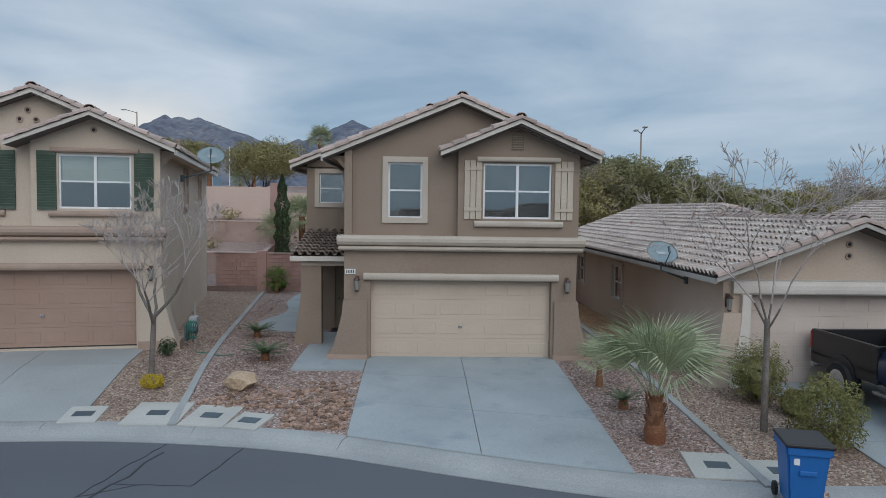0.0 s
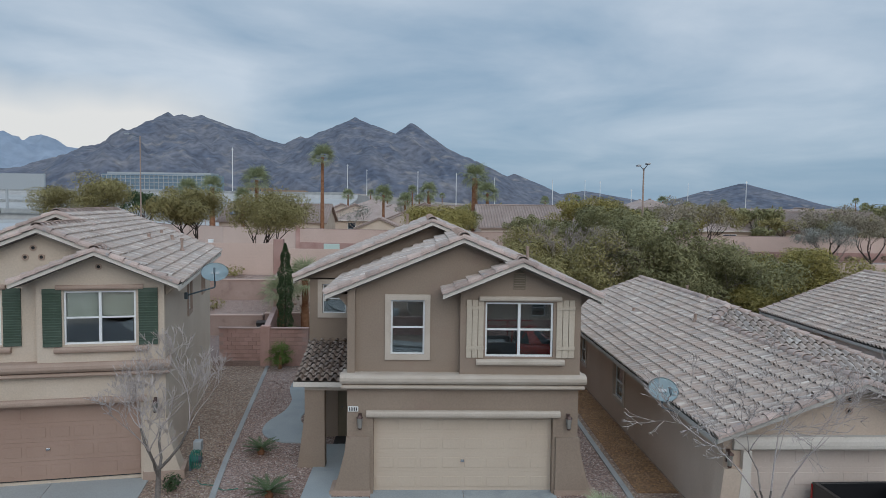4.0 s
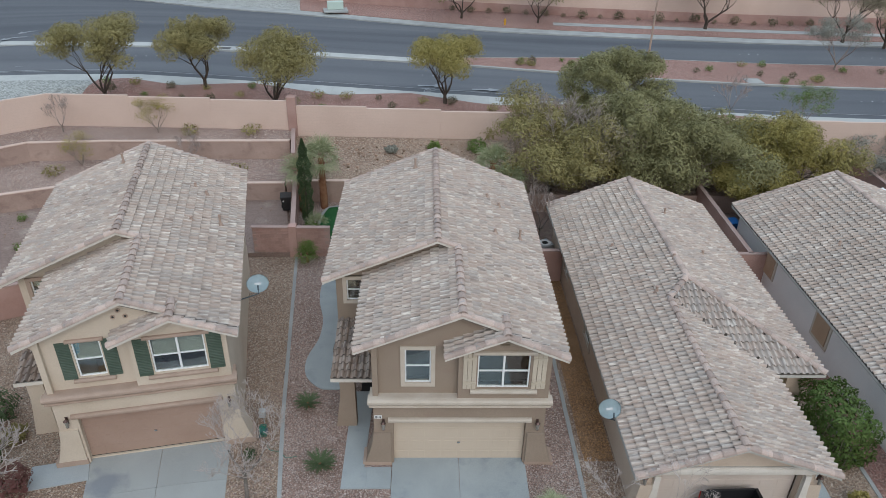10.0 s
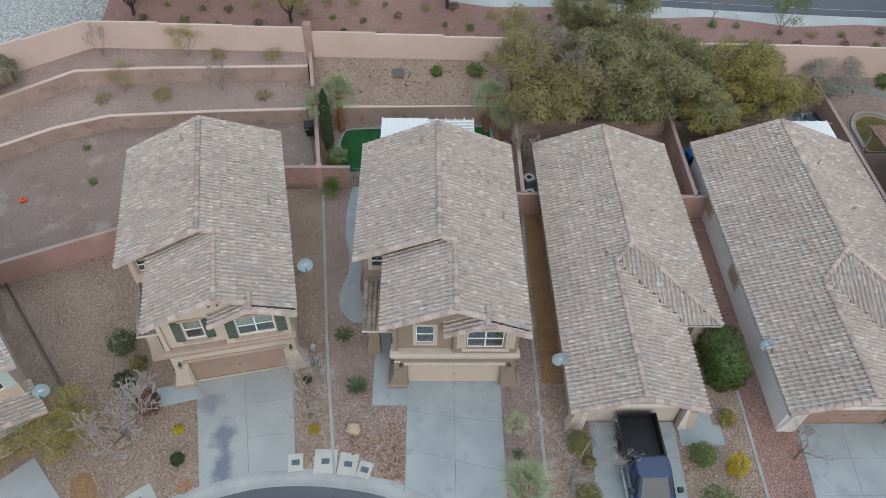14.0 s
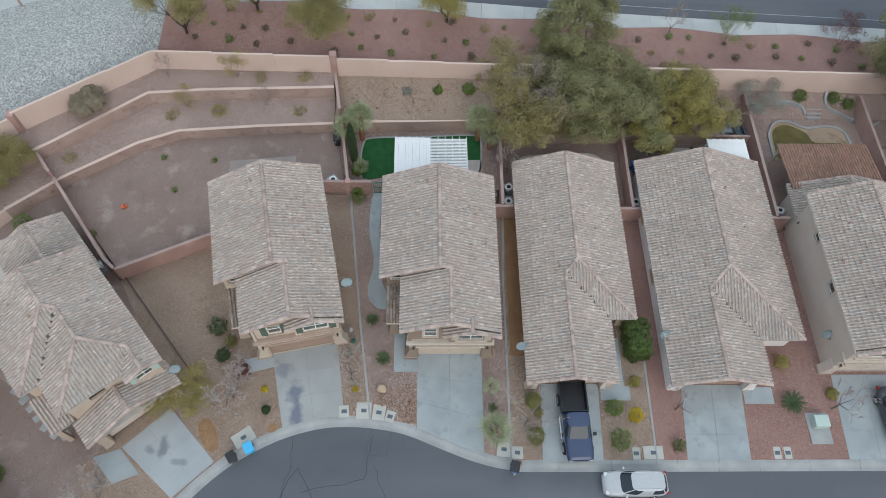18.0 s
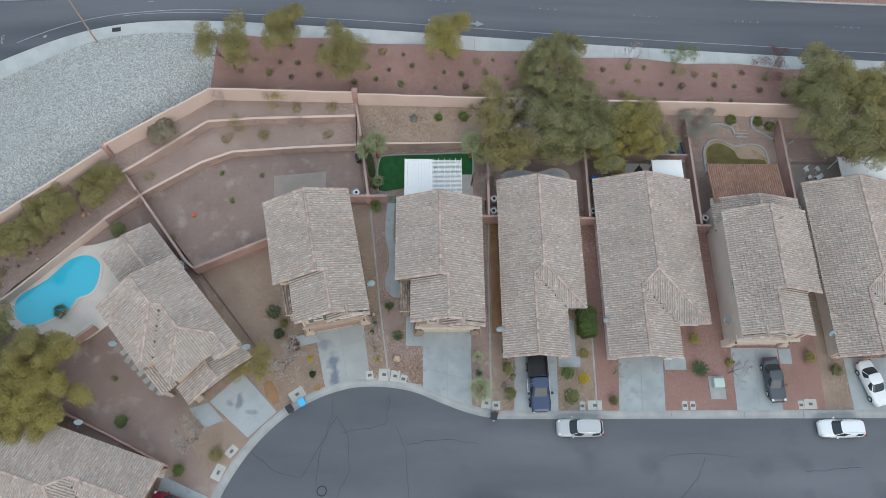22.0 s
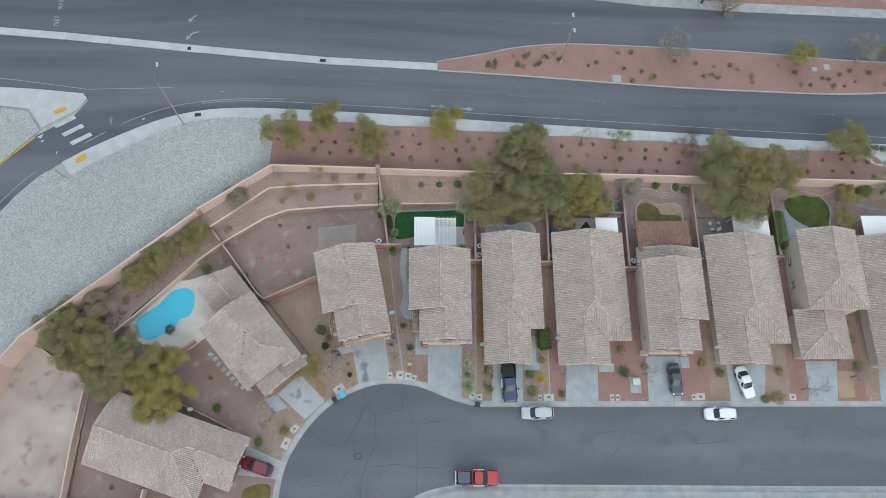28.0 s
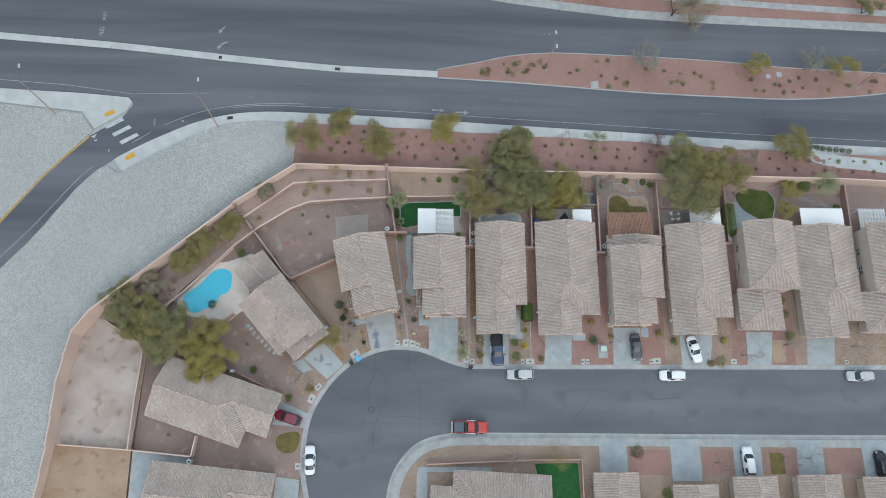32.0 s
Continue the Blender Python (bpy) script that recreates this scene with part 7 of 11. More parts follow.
# ---- plants ----
def limbs(rng, start, way, length, radius, depth, spread, kids, segs, tips, up=0.12, shrink=0.72, bend=0.25):
    """Grows a branching skeleton: (p0, p1, r0, r1) pieces and the tips of the last twigs."""
    p, d = Vector(start), Vector(way).normalized()
    r = radius
    n = 3 if depth > 2 else 2
    for k in range(n):
        q = p + d * (length / n)
        r2 = r * (0.86 if k < n - 1 else 0.74)
        segs.append((p.copy(), q.copy(), r, r2))
        p, r = q, r2
        d = (d + Vector((rng.uniform(-1, 1), rng.uniform(-1, 1), rng.uniform(-0.6, 0.8))) * bend + Vector((0, 0, up))).normalized()
        if depth > 0 and k > 0 and rng.random() < 0.45:
            side = (d + Vector((rng.uniform(-1, 1), rng.uniform(-1, 1), rng.uniform(-0.5, 0.7))) * spread).normalized()
            limbs(rng, p, side, length * shrink * 0.8, r * 0.6, depth - 1, spread, kids, segs, tips, up, shrink, bend)
    if depth == 0:
        tips.append(p)
        return
    for k in range(rng.choice(kids)):
        side = (d + Vector((rng.uniform(-1, 1), rng.uniform(-1, 1), rng.uniform(-0.55, 0.75))) * spread).normalized()
        limbs(rng, p, side, length * shrink * rng.uniform(0.8, 1.15), r * 0.78, depth - 1, spread, kids, segs, tips, up, shrink, bend)


def limb_mesh(name, segs, material, parent, sides=5, thin=0.006):
    bm = bmesh.new()
    for p0, p1, r0, r1 in segs:
        r0, r1 = max(r0, thin), max(r1, thin * 0.8)
        tube(bm, p0, p1, r0, r1, sides if r0 > 0.03 else 3, False)
    me = bpy.data.meshes.new(name)
    bm.to_mesh(me)
    bm.free()
    me.shade_smooth()
    return link_mesh(name, me, parent, material)


def leaf_mesh(name, centres, size, material, parent, seed, slim=0.45, level_bias=0.5, facing=None):
    """Many small diamond leaves round the given centres."""
    g = np.random.default_rng(seed)
    c = np.asarray(centres, float)
    n = len(c)
    up = g.normal(size=(n, 3)) * 0.75 + np.array([0.0, 0.0, 1.1 - level_bias * 0.6])
    if facing is not None:
        up = facing * 1.2 + g.normal(size=(n, 3)) * 0.5
    u = np.cross(up, g.normal(size=(n, 3)))
    u /= np.linalg.norm(u, axis=1)[:, None]
    v = np.cross(up, u)
    v /= np.linalg.norm(v, axis=1)[:, None]
    s = size * g.uniform(0.6, 1.35, (n, 1))
    quad = np.stack([c - u * s, c + v * s * slim, c + u * s, c - v * s * slim], 1).reshape(-1, 3)
    faces = np.arange(n * 4).reshape(n, 4)
    return raw(name, quad.tolist(), faces.tolist(), material, parent)


def clumps(tips, per_tip, spread, seed):
    """Leaves on the outer skins of rounded clumps that sit on the ends of the limbs: their places and the ways they face."""
    g = np.random.default_rng(seed)
    t = np.array([tuple(p) for p in tips])
    kept = []
    for p in t[g.permutation(len(t))]:
        if all(np.sum((p - q) ** 2) > (spread * 0.95) ** 2 for q in kept):
            kept.append(p)
    kept = np.array(kept)
    r = spread * g.uniform(0.7, 1.45, len(kept))
    share = r ** 2 * g.uniform(0.6, 1.3, len(kept))
    k = np.repeat(np.arange(len(kept)), np.maximum(4, (len(t) * per_tip * share / share.sum())).astype(int))
    d = g.normal(size=(len(k), 3)) + np.array([0, 0, 0.45])
    d /= np.linalg.norm(d, axis=1)[:, None]
    bump = 1 + 0.22 * np.sin(d[:, 0] * 7 + k) * np.sin(d[:, 1] * 8 + 2 * k)
    reach = (r[k] * bump * (1.08 - 0.5 * g.random(len(k)) ** 2.2))[:, None]
    return kept[k] + d * reach * np.array([1, 1, 0.8]), d + np.array([0, 0, 0.35])


def broad_tree(name, label, seed, height, stems, leaf, bark="dark_bark", per_tip=26, leaf_size=0.11, spread=0.34, depth=4, lean=0.75, width=1.0, slim=0.4, trunk=0.13, up=0.1, m=None, kids=(2, 2, 3), shrink=0.72, crotch=0.12, second=None, bare=0.0, thick=2.0):
    rng = random.Random(seed)
    tree = thing(name, label, "tree", m)
    segs, tips = [], []
    fork = height * crotch
    segs.append((Vector((0, 0, -0.15)), Vector((0.03, 0, fork)), trunk * 1.25, trunk))
    for k in range(stems):
        a = 2 * math.pi * (k + rng.uniform(-0.25, 0.25)) / stems
        limbs(rng, (0.03, 0, fork * 0.92), (math.cos(a) * lean * width, math.sin(a) * lean * width, 1.0), height * 0.36, trunk * 0.72, depth, 0.75 * width, kids, segs, tips, up, shrink)
    top = max(p.z for p in tips)
    for p in tips:
        p.z *= height * 0.93 / top
    segs = [(Vector((a.x, a.y, a.z * height * 0.93 / top)), Vector((b.x, b.y, b.z * height * 0.93 / top)), r, q) for a, b, r, q in segs]
    limb_mesh("trunk", segs, bark, tree)
    pts, face = clumps(tips, max(5, int(per_tip * thick)), spread * 1.15, seed)
    leaf_size *= 0.82
    slim *= 0.75
    keep = pts[:, 2] > max(fork * 1.1, bare * height)
    pts, face = pts[keep], face[keep]
    if second:
        half = pts[:, 0] * 0.7 + pts[:, 1] * 0.3 + np.random.default_rng(seed).normal(0, height * 0.12, len(pts)) > height * 0.1
        leaf_mesh("crown", pts[~half], leaf_size, leaf, tree, seed, slim, facing=face[~half])
        leaf_mesh("crown", pts[half], leaf_size, second, tree, seed + 1, slim, facing=face[half])
    else:
        leaf_mesh("crown", pts, leaf_size, leaf, tree, seed, slim, facing=face)
    return tree


def bare_tree(label, seed, height, m, depth=5, trunk=0.1, spread=0.62, width=0.6, droop=0.16, crotch=0.35, kids=(2, 2, 3), material="twig", shrink=0.7, thin=0.007, limb=0.5):
    rng = random.Random(seed)
    tree = thing("bare_tree", label, "tree", m)
    segs, tips = [], []
    top = Vector((rng.uniform(-0.05, 0.05), 0, height * crotch))
    segs.append((Vector((0, 0, -0.15)), top * 0.5, trunk, trunk * 0.85))
    segs.append((top * 0.5, top, trunk * 0.85, trunk * 0.75))
    for k in range(4):
        a = 2 * math.pi * (k + rng.uniform(-0.3, 0.3)) / 4
        limbs(rng, top * rng.uniform(0.85, 1.0), (math.cos(a) * width, math.sin(a) * width, 1.0), height * 0.26, trunk * limb, depth, spread, kids, segs, tips, droop, shrink)
    high = max(b.z for a, b, r, q in segs)
    k = height / high
    segs = [(Vector((a.x, a.y, a.z * k)), Vector((b.x, b.y, b.z * k)), r, q) for a, b, r, q in segs]
    limb_mesh("trunk", [s for s in segs if s[2] > 0.022], "trunk_bark", tree)
    limb_mesh("branchwork", [s for s in segs if s[2] <= 0.022], material, tree, 3, thin)
    return tree


def shrub(label, seed, w, h, leaf, m, n=900, leaf_size=0.06, name="shrub", loose=0.25, stems=9, group="", slim=0.4):
    rng = random.Random(seed)
    bush = thing(name, label, "shrub", m, group)
    segs = []
    for k in range(stems):
        a = rng.uniform(0, 6.28)
        segs.append((Vector((0, 0, -0.05)), Vector((math.cos(a) * w * 0.33, math.sin(a) * w * 0.33, h * rng.uniform(0.5, 0.85))), 0.018, 0.008))
    if stems > 3:
        limb_mesh("stem", segs, "bark", bush, 4)
    g = np.random.default_rng(seed)
    d = g.normal(size=(n, 3))
    d /= np.linalg.norm(d, axis=1)[:, None]
    lump = 1 + 0.22 * np.sin(d[:, 0] * 5 + seed) * np.sin(d[:, 1] * 6 + seed * 2) + 0.1 * np.sin(d[:, 2] * 9)
    r = (1 - loose * g.random(n) ** 1.5)[:, None] * lump[:, None]
    pts = d * r * np.array([w / 2, w / 2, h / 2]) + np.array([0, 0, h * 0.52])
    leaf_mesh("foliage", pts[pts[:, 2] > 0.02], leaf_size, leaf, bush, seed, slim, 1.0)
    return bush


def box_hedge(label, seed, w, d, h, leaf, m, n=7000):
    """A clipped hedge: leaves over an uneven, round-shouldered block."""
    g = np.random.default_rng(seed)
    hedge = thing("hedge", label, "hedge", m)
    limb_mesh("stem", [(Vector((0, y, -0.05)), Vector((g.uniform(-0.3, 0.3) * w, y + g.uniform(-0.2, 0.2), h * 0.8)), 0.03, 0.012) for y in np.linspace(-d * 0.4, d * 0.4, 7)], "bark", hedge, 4)
    v = g.uniform(-1, 1, (n, 3))
    v /= (np.abs(v) ** 6).sum(axis=1)[:, None] ** (1 / 6)
    v *= (1 - 0.16 * g.random(n) ** 2 + 0.07 * np.sin(v[:, 0] * 5 + seed) * np.sin(v[:, 1] * 9) + 0.05 * np.sin(v[:, 1] * 17 + v[:, 2] * 8))[:, None]
    pts = v * np.array([w / 2, d / 2, h / 2]) + np.array([0, 0, h / 2])
    face = v ** 3
    leaf_mesh("foliage", pts[pts[:, 2] > 0.02], 0.075, leaf, hedge, seed, 0.45, facing=(face / np.linalg.norm(face, axis=1)[:, None])[pts[:, 2] > 0.02])
    return hedge


def date_palm(label, seed, height, m, fronds=46, length=2.6):
    """A feather palm: arching fronds, each a rib with two rows of narrow leaflets."""
    rng = random.Random(seed)
    palm = thing("palm_tree", label, "tree", m)
    part("trunk", lathe(bmesh.new(), [(0.34, -0.3), (0.32, height * 0.3), (0.27, height * 0.8), (0.36, height * 0.95), (0.2, height * 1.08)], 14), "trunk_bark", palm)
    for k in range(fronds):
        el = 82 - 100 * (k / fronds) ** 0.9
        size = length * rng.uniform(0.85, 1.1)
        p, way, rib = Vector((0, 0, height)), radians(el), []
        for q in range(15):
            rib.append(p.copy())
            p = p + Vector((math.cos(way), 0, math.sin(way))) * size / 14
            way -= radians(2.2 + 4.2 * q / 14)
        bm = bmesh.new()
        for q in range(14):
            a, b = rib[q], rib[q + 1]
            tube(bm, a, b, 0.022 * (1 - q / 15), 0.022 * (1 - (q + 1) / 15), 3, False)
            if q < 2:
                continue
            reach = size * 0.21 * math.sin(math.pi * (0.12 + 0.8 * q / 14))
            for f in (0.0, 0.34, 0.67):
                o = a.lerp(b, f)
                for side in (-1, 1):
                    tip = o + (b - a).normalized() * reach * 0.75 + Vector((0, side * reach, rng.uniform(-0.06, 0.1)))
                    mid = o.lerp(tip, 0.4) + (b - a).normalized() * 0.03
                    bm.faces.new([bm.verts.new(c) for c in (o, mid, tip)])
        bm.transform(pose(0, 0, 0, 0, 0, k * 137.5 + rng.uniform(-8, 8)))
        part("frond", bm, "leaf_palm", palm)
    return palm


def fan_frond(bm, rng, length, fan=105, rays=21, stalk=0.42):
    """One fan-shaped palm leaf along +x: a stalk and a pleated fan whose tips droop."""
    tube(bm, (0, 0, 0), (length * stalk, 0, 0.02), 0.012, 0.008, 4, False)
    base = Vector((length * stalk, 0, 0.02))
    blade = length * (1 - stalk)
    for k in range(rays):
        a = radians(-fan + 2 * fan * k / (rays - 1))
        d = Vector((math.cos(a), math.sin(a), 0.0))
        n = Vector((-d.y, d.x, 0)) * blade * 0.55 / rays
        reach = blade * (0.75 + 0.25 * math.cos(a * 0.8)) * rng.uniform(0.9, 1.08)
        mid, tip = base + d * reach * 0.6 + Vector((0, 0, 0.05 * blade)), base + d * reach + Vector((0, 0, -rng.uniform(0.05, 0.5) * blade))
        v = [bm.verts.new(p) for p in (base, mid - n, tip, mid + n)]
        bm.faces.new(v)
    return bm


def fan_palm(label, seed, height, m, fronds=26, frond_len=1.3, trunk_r=0.16, bulge=1.0, leaf="leaf_palm", skirt=False, parts=False, name="palm_tree", droop=118, fan=105, rays=21):
    rng = random.Random(seed)
    palm = thing(name, label, "palm", m)
    stem = max(height - frond_len * 0.55, 0.25)
    prof = []
    n = max(8, int(stem / 0.12))
    for k in range(n + 1):
        u = k / n
        r = trunk_r * (1 - 0.25 * u) * (1 + 0.35 * bulge * math.exp(-((u - 0.3) / 0.25) ** 2)) * (1 + 0.06 * (k % 2))
        prof.append((r, -0.1 + u * (stem + 0.1)))
    part("trunk", lathe(bmesh.new(), prof, 10), "palm_trunk", palm, smooth=True)
    if skirt:
        bm = bmesh.new()
        for k in range(60):
            a, z = rng.uniform(0, 6.28), stem * rng.uniform(0.35, 1.0)
            d = Vector((math.cos(a), math.sin(a), 0))
            s = Vector((-d.y, d.x, 0)) * 0.04
            p, q = d * trunk_r * 0.95 + Vector((0, 0, z)), d * trunk_r * 1.35 + Vector((0, 0, z + 0.14))
            bm.faces.new([bm.verts.new(v) for v in (p - s, p + s, q + s * 0.4, q - s * 0.4)])
        tagged(part("leaf_bases", bm, "palm_trunk", palm, "shaggy cut leaf bases"), "shaggy cut leaf bases", kind="stuff")
    crown = None if parts else bmesh.new()
    for k in range(fronds):
        a = 360 * (k * 0.382) + rng.uniform(-12, 12)
        tilt = 80 - droop * (k / fronds) ** 1.1 + rng.uniform(-8, 8)
        mm = pose(0, 0, stem - 0.05, 0, 0, a) @ pose(0.06, 0, 0, 0, -tilt, 0) @ pose(0, 0, 0, rng.uniform(-25, 25))
        f = fan_frond(bmesh.new(), rng, frond_len * rng.uniform(0.85, 1.1), fan, rays)
        f.transform(mm)
        if parts:
            part("frond", f, leaf, palm)
        else:
            me = bpy.data.meshes.new("tmp")
            f.to_mesh(me)
            f.free()
            crown.from_mesh(me)
            bpy.data.meshes.remove(me)
    if not parts:
        me = bpy.data.meshes.new("crown")
        crown.to_mesh(me)
        crown.free()
        link_mesh("crown", me, palm, leaf)
    return palm


def cycad(label, seed, r, h, m, fronds=22):
    rng = random.Random(seed)
    plant = thing("cycad", label, "shrub", m)
    part("trunk", lathe(bmesh.new(), [(0.09, -0.05), (0.12, 0.08), (0.08, 0.2)], 8), "palm_trunk", plant)
    for k in range(fronds):
        a = 360 * k * 0.382
        el = 75 - 70 * (k / fronds)
        bm = bmesh.new()
        pts = []
        for s in range(17):
            u = s / 16
            pts.append(Vector((r * u * math.cos(radians(el) * (1 - u)), 0, 0.15 + h * u * math.sin(radians(el)) * (1.25 - 0.55 * u))))
        spine = [bm.verts.new(p) for p in pts]
        for s in range(16):
            for side in (-1, 1):
                tip = pts[s] + Vector((0.07, side * r * 0.2 * math.sin(math.pi * (0.15 + 0.8 * s / 16)), 0.03))
                bm.faces.new((spine[s], spine[s + 1], bm.verts.new(tip)))
        bm.transform(pose(0, 0, 0, 0, 0, a + rng.uniform(-10, 10)))
        part("frond", bm, "leaf_cycad", plant)
    return plant


def cypress(label, seed, height, w, m):
    tree = thing("cypress", label, "tree", m)
    part("trunk", tube(bmesh.new(), (0, 0, -0.1), (0, 0, height * 0.7), 0.07, 0.02, 6), "dark_bark", tree)
    g = np.random.default_rng(seed)
    n = 9000
    u = g.random(n)
    r = w / 2 * np.minimum(1, (1 - u) * 3.2) ** 0.6 * np.minimum(1, 0.45 + u * 3.0) * (1 + 0.18 * np.sin(u * 40 + seed))
    a = g.random(n) * 6.28
    rr = r * (1 - 0.5 * g.random(n) ** 2)
    pts = np.stack([np.cos(a) * rr, np.sin(a) * rr, 0.15 + u * height * 0.98], 1)
    leaf_mesh("foliage", pts, 0.055, "leaf_dark", tree, seed, 0.35, 2.5)
    return tree


# front yards
fan_palm("young fan palm with a stout orange-brown trunk", 3, 1.85, pose(3.3, -6.4, fall(3.3, -6.4), 0, 0, 30), 17, 1.8, 0.165, 1.0, "leaf_frond", True, True, droop=46, fan=78, rays=40)
fan_palm("small fan palm on the gravel beside the driveway", 4, 1.0, pose(3.15, -2.9, fall(3.15, -2.9)), 14, 0.85, 0.08, 0.5, "leaf_frond", False, True, droop=80, fan=80, rays=32)
fan_palm("small fan palm before the block wall", 5, 1.1, pose(-7.85, 14.3, 0), 16, 0.85, 0.08, 0.4, "leaf_bright", parts=True)
cycad("low dark green cycad on the gravel", 1, 0.62, 0.45, pose(-5.2, -0.6, 0))
cycad("low dark green cycad near the winding path", 2, 0.55, 0.42, pose(-6.15, 2.7, 0))
cycad("small dark cycad beside the driveway", 3, 0.42, 0.36, pose(3.26, -4.5, fall(3.26, -4.5)), 16)
bare_tree("leafless tree with a slim grey trunk", 11, 4.9, pose(-7.57, -2.2, fall(-7.57, -2.2), 0, 3, 0), 5, 0.085, 0.7, 0.75, 0.08, 0.34, material="pale_twig")
bare_tree("leafless tree with long drooping pale twigs", 18, 5.6, pose(5.66, -5.85, fall(5.66, -5.85), 0, 0, 40), 5, 0.075, 0.8, 0.6, -0.04, 0.34, material="pale_twig", shrink=0.64, limb=0.34, thin=0.0055)
shrub("yellow flowering low shrub on the gravel", 2, 0.55, 0.3, "leaf_gold", pose(-7.27, -2.96, fall(-7.27, -2.96)), 700, 0.035, "flowering_shrub", 0.2, 5)
shrub("small dark shrub below the hose", 3, 0.55, 0.5, "leaf_dark", pose(-7.9, -0.2, 0), 350, 0.05, loose=0.6)
shrub("rounded oleander shrub beside the driveway", 4, 1.3, 1.35, "leaf_oleander", pose(6.35, -4.1, fall(6.35, -4.1)), 7000, 0.042, loose=0.45, stems=30, slim=0.26)
shrub("rounded oleander shrub near the street", 5, 1.3, 1.25, "leaf_oleander", pose(6.37, -6.75, fall(6.37, -6.75)), 7000, 0.042, loose=0.45, stems=30, slim=0.26)
box_hedge("clipped dense green hedge beside the house", 6, 1.9, 3.1, 2.3, "leaf_hedge", pose(14.75, 0.6, 0))
for k, (x, y, w, h, leaf, lab) in enumerate((
        (-18.3, 1.9, 1.6, 1.4, "leaf_dark", "dark green rounded shrub in the dirt yard"), (-17.2, 0.8, 0.9, 0.6, "leaf_olive", "low olive shrub in the dirt yard"), (-17.6, -0.4, 1.1, 0.9, "leaf_dark", "small dark shrub in the dirt yard"), (-14.2, -3.0, 0.45, 0.3, "leaf_gold", "low yellow shrub beside the driveway"),
        (-16.0, -1.7, 1.4, 1.2, "leaf_red", "dull red shrub beside the driveway"), (-13.9, -4.6, 0.6, 0.5, "leaf_dark", "small dark shrub near the kerb"),
        (-0.75, 24.6, 0.9, 0.7, "leaf_bright", "small green shrub on the bank"), (2.1, 24.7, 1.2, 0.9, "leaf_bright", "green shrub on the bank"), (-3.6, 24.6, 0.9, 0.4, "leaf_sage", "grey sage tuft on the bank"),
        (-8.0, 17.2, 1.1, 0.9, "leaf_bright", "green palm-like shrub by the turf"), (12.5, -4.6, 1.3, 1.1, "leaf_bright", "round clipped green shrub"), (12.75, -7.0, 1.6, 1.3, "leaf_bright", "large round green shrub"),
        (14.1, -5.2, 1.1, 1.2, "leaf_gold", "tall yellow garden shrub"), (14.4, -2.5, 0.9, 0.6, "leaf_yellow", "low yellow-green garden shrub"), (26.3, -1.0, 1.2, 0.9, "leaf_yellow", "round olive garden shrub"),
        (17.1, -7.4, 0.9, 0.8, "leaf_green", "small round grey-green shrub"), (-32.6, -9.3, 1.2, 1.0, "leaf_bright", "green shrub in the dirt yard"), (-26.4, -14.0, 1.1, 0.8, "leaf_bright", "green shrub near the driveway"),
        (-22.9, -12.5, 1.3, 0.9, "leaf_olive", "olive shrub near the kerb"), (38.4, -3.0, 1.3, 1.0, "leaf_yellow", "round clipped yellow-green shrub"), (41.0, -4.4, 1.3, 1.0, "leaf_green", "round clipped green shrub"),
        (50.0, -4.2, 1.2, 1.0, "leaf_yellow", "round clipped yellow-green shrub"), (49.2, -8.0, 2.0, 0.7, "leaf_olive", "low clipped olive hedge"), (47.4, -8.2, 1.3, 0.6, "leaf_olive", "low clipped olive shrub"),
        (61.5, 0.5, 1.5, 1.5, "leaf_bright", "tall green hedge shrub"), (62.0, -3.5, 2.0, 1.8, "leaf_bright", "large rounded green shrub"), (61.3, 3.0, 1.4, 1.4, "leaf_bright", "tall green hedge shrub"),
        (29.8, -3.5, 1.0, 0.6, "leaf_yellow", "low yellowish garden shrub"), (-36.0, 11.3, 1.6, 1.4, "leaf_bright", "green shrub in the pool yard"), (-37.9, -19.2, 1.8, 1.4, "leaf_olive", "olive shrub by the garage"),
        (33.0, -23.2, 2.2, 1.0, "leaf_dark", "dark clipped hedge across the street"), (37.5, -30.0, 1.8, 1.4, "leaf_bright", "green shrub across the street"), (6.8, -4.9, 0.6, 0.5, "leaf_olive", "small olive shrub on gravel"),
        (2.8, 15.0, 0.9, 1.0, "leaf_bright", "green shrub at the house corner"), (33.9, 25.2, 1.2, 1.1, "leaf_bright", "green shrub beside the garden steps"), (37.2, 25.1, 1.1, 1.0, "leaf_bright", "green shrub beside the garden steps"), (38.7, 24.7, 1.1, 1.0, "leaf_bright", "green shrub on the planted bank"), (24.6, 24.0, 1.0, 0.8, "leaf_sage", "blue-grey agave-like shrub on the bank"), (26.0, 23.6, 1.2, 0.8, "leaf_sage", "blue-grey agave-like shrub on the bank"), (-7.9, 14.9, 0.7, 0.6, "leaf_bright", "green shrub by the gate"))):
    ground = fall(x, y) if y < 14 else (0.05 if y < 21.5 else (bank(x, y) if x > 5 else 2.4))
    shrub(lab, 40 + k, w, h, leaf, pose(x, y, ground, 0, 0, k * 40), 900, 0.075)
cycad("large dark agave on the red gravel", 8, 0.95, 0.7, pose(26.5, -4.2, fall(26.5, -4.2)), 26)
bare_tree("leafless shrubby tree near the kerb", 21, 4.4, pose(-16.5, -3.6, -0.1), 5, 0.1, 0.8, 1.15, 0.05, 0.16, material="pale_twig", thin=0.02, limb=0.62)
broad_tree("small_tree", "half-bare yellowish shrub tree by the driveway", 22, 3.4, 6, "leaf_yellow", "bark", 10, 0.08, 0.3, 4, 1.0, 1.2, trunk=0.06, m=pose(-19.6, -4.0, -0.1))
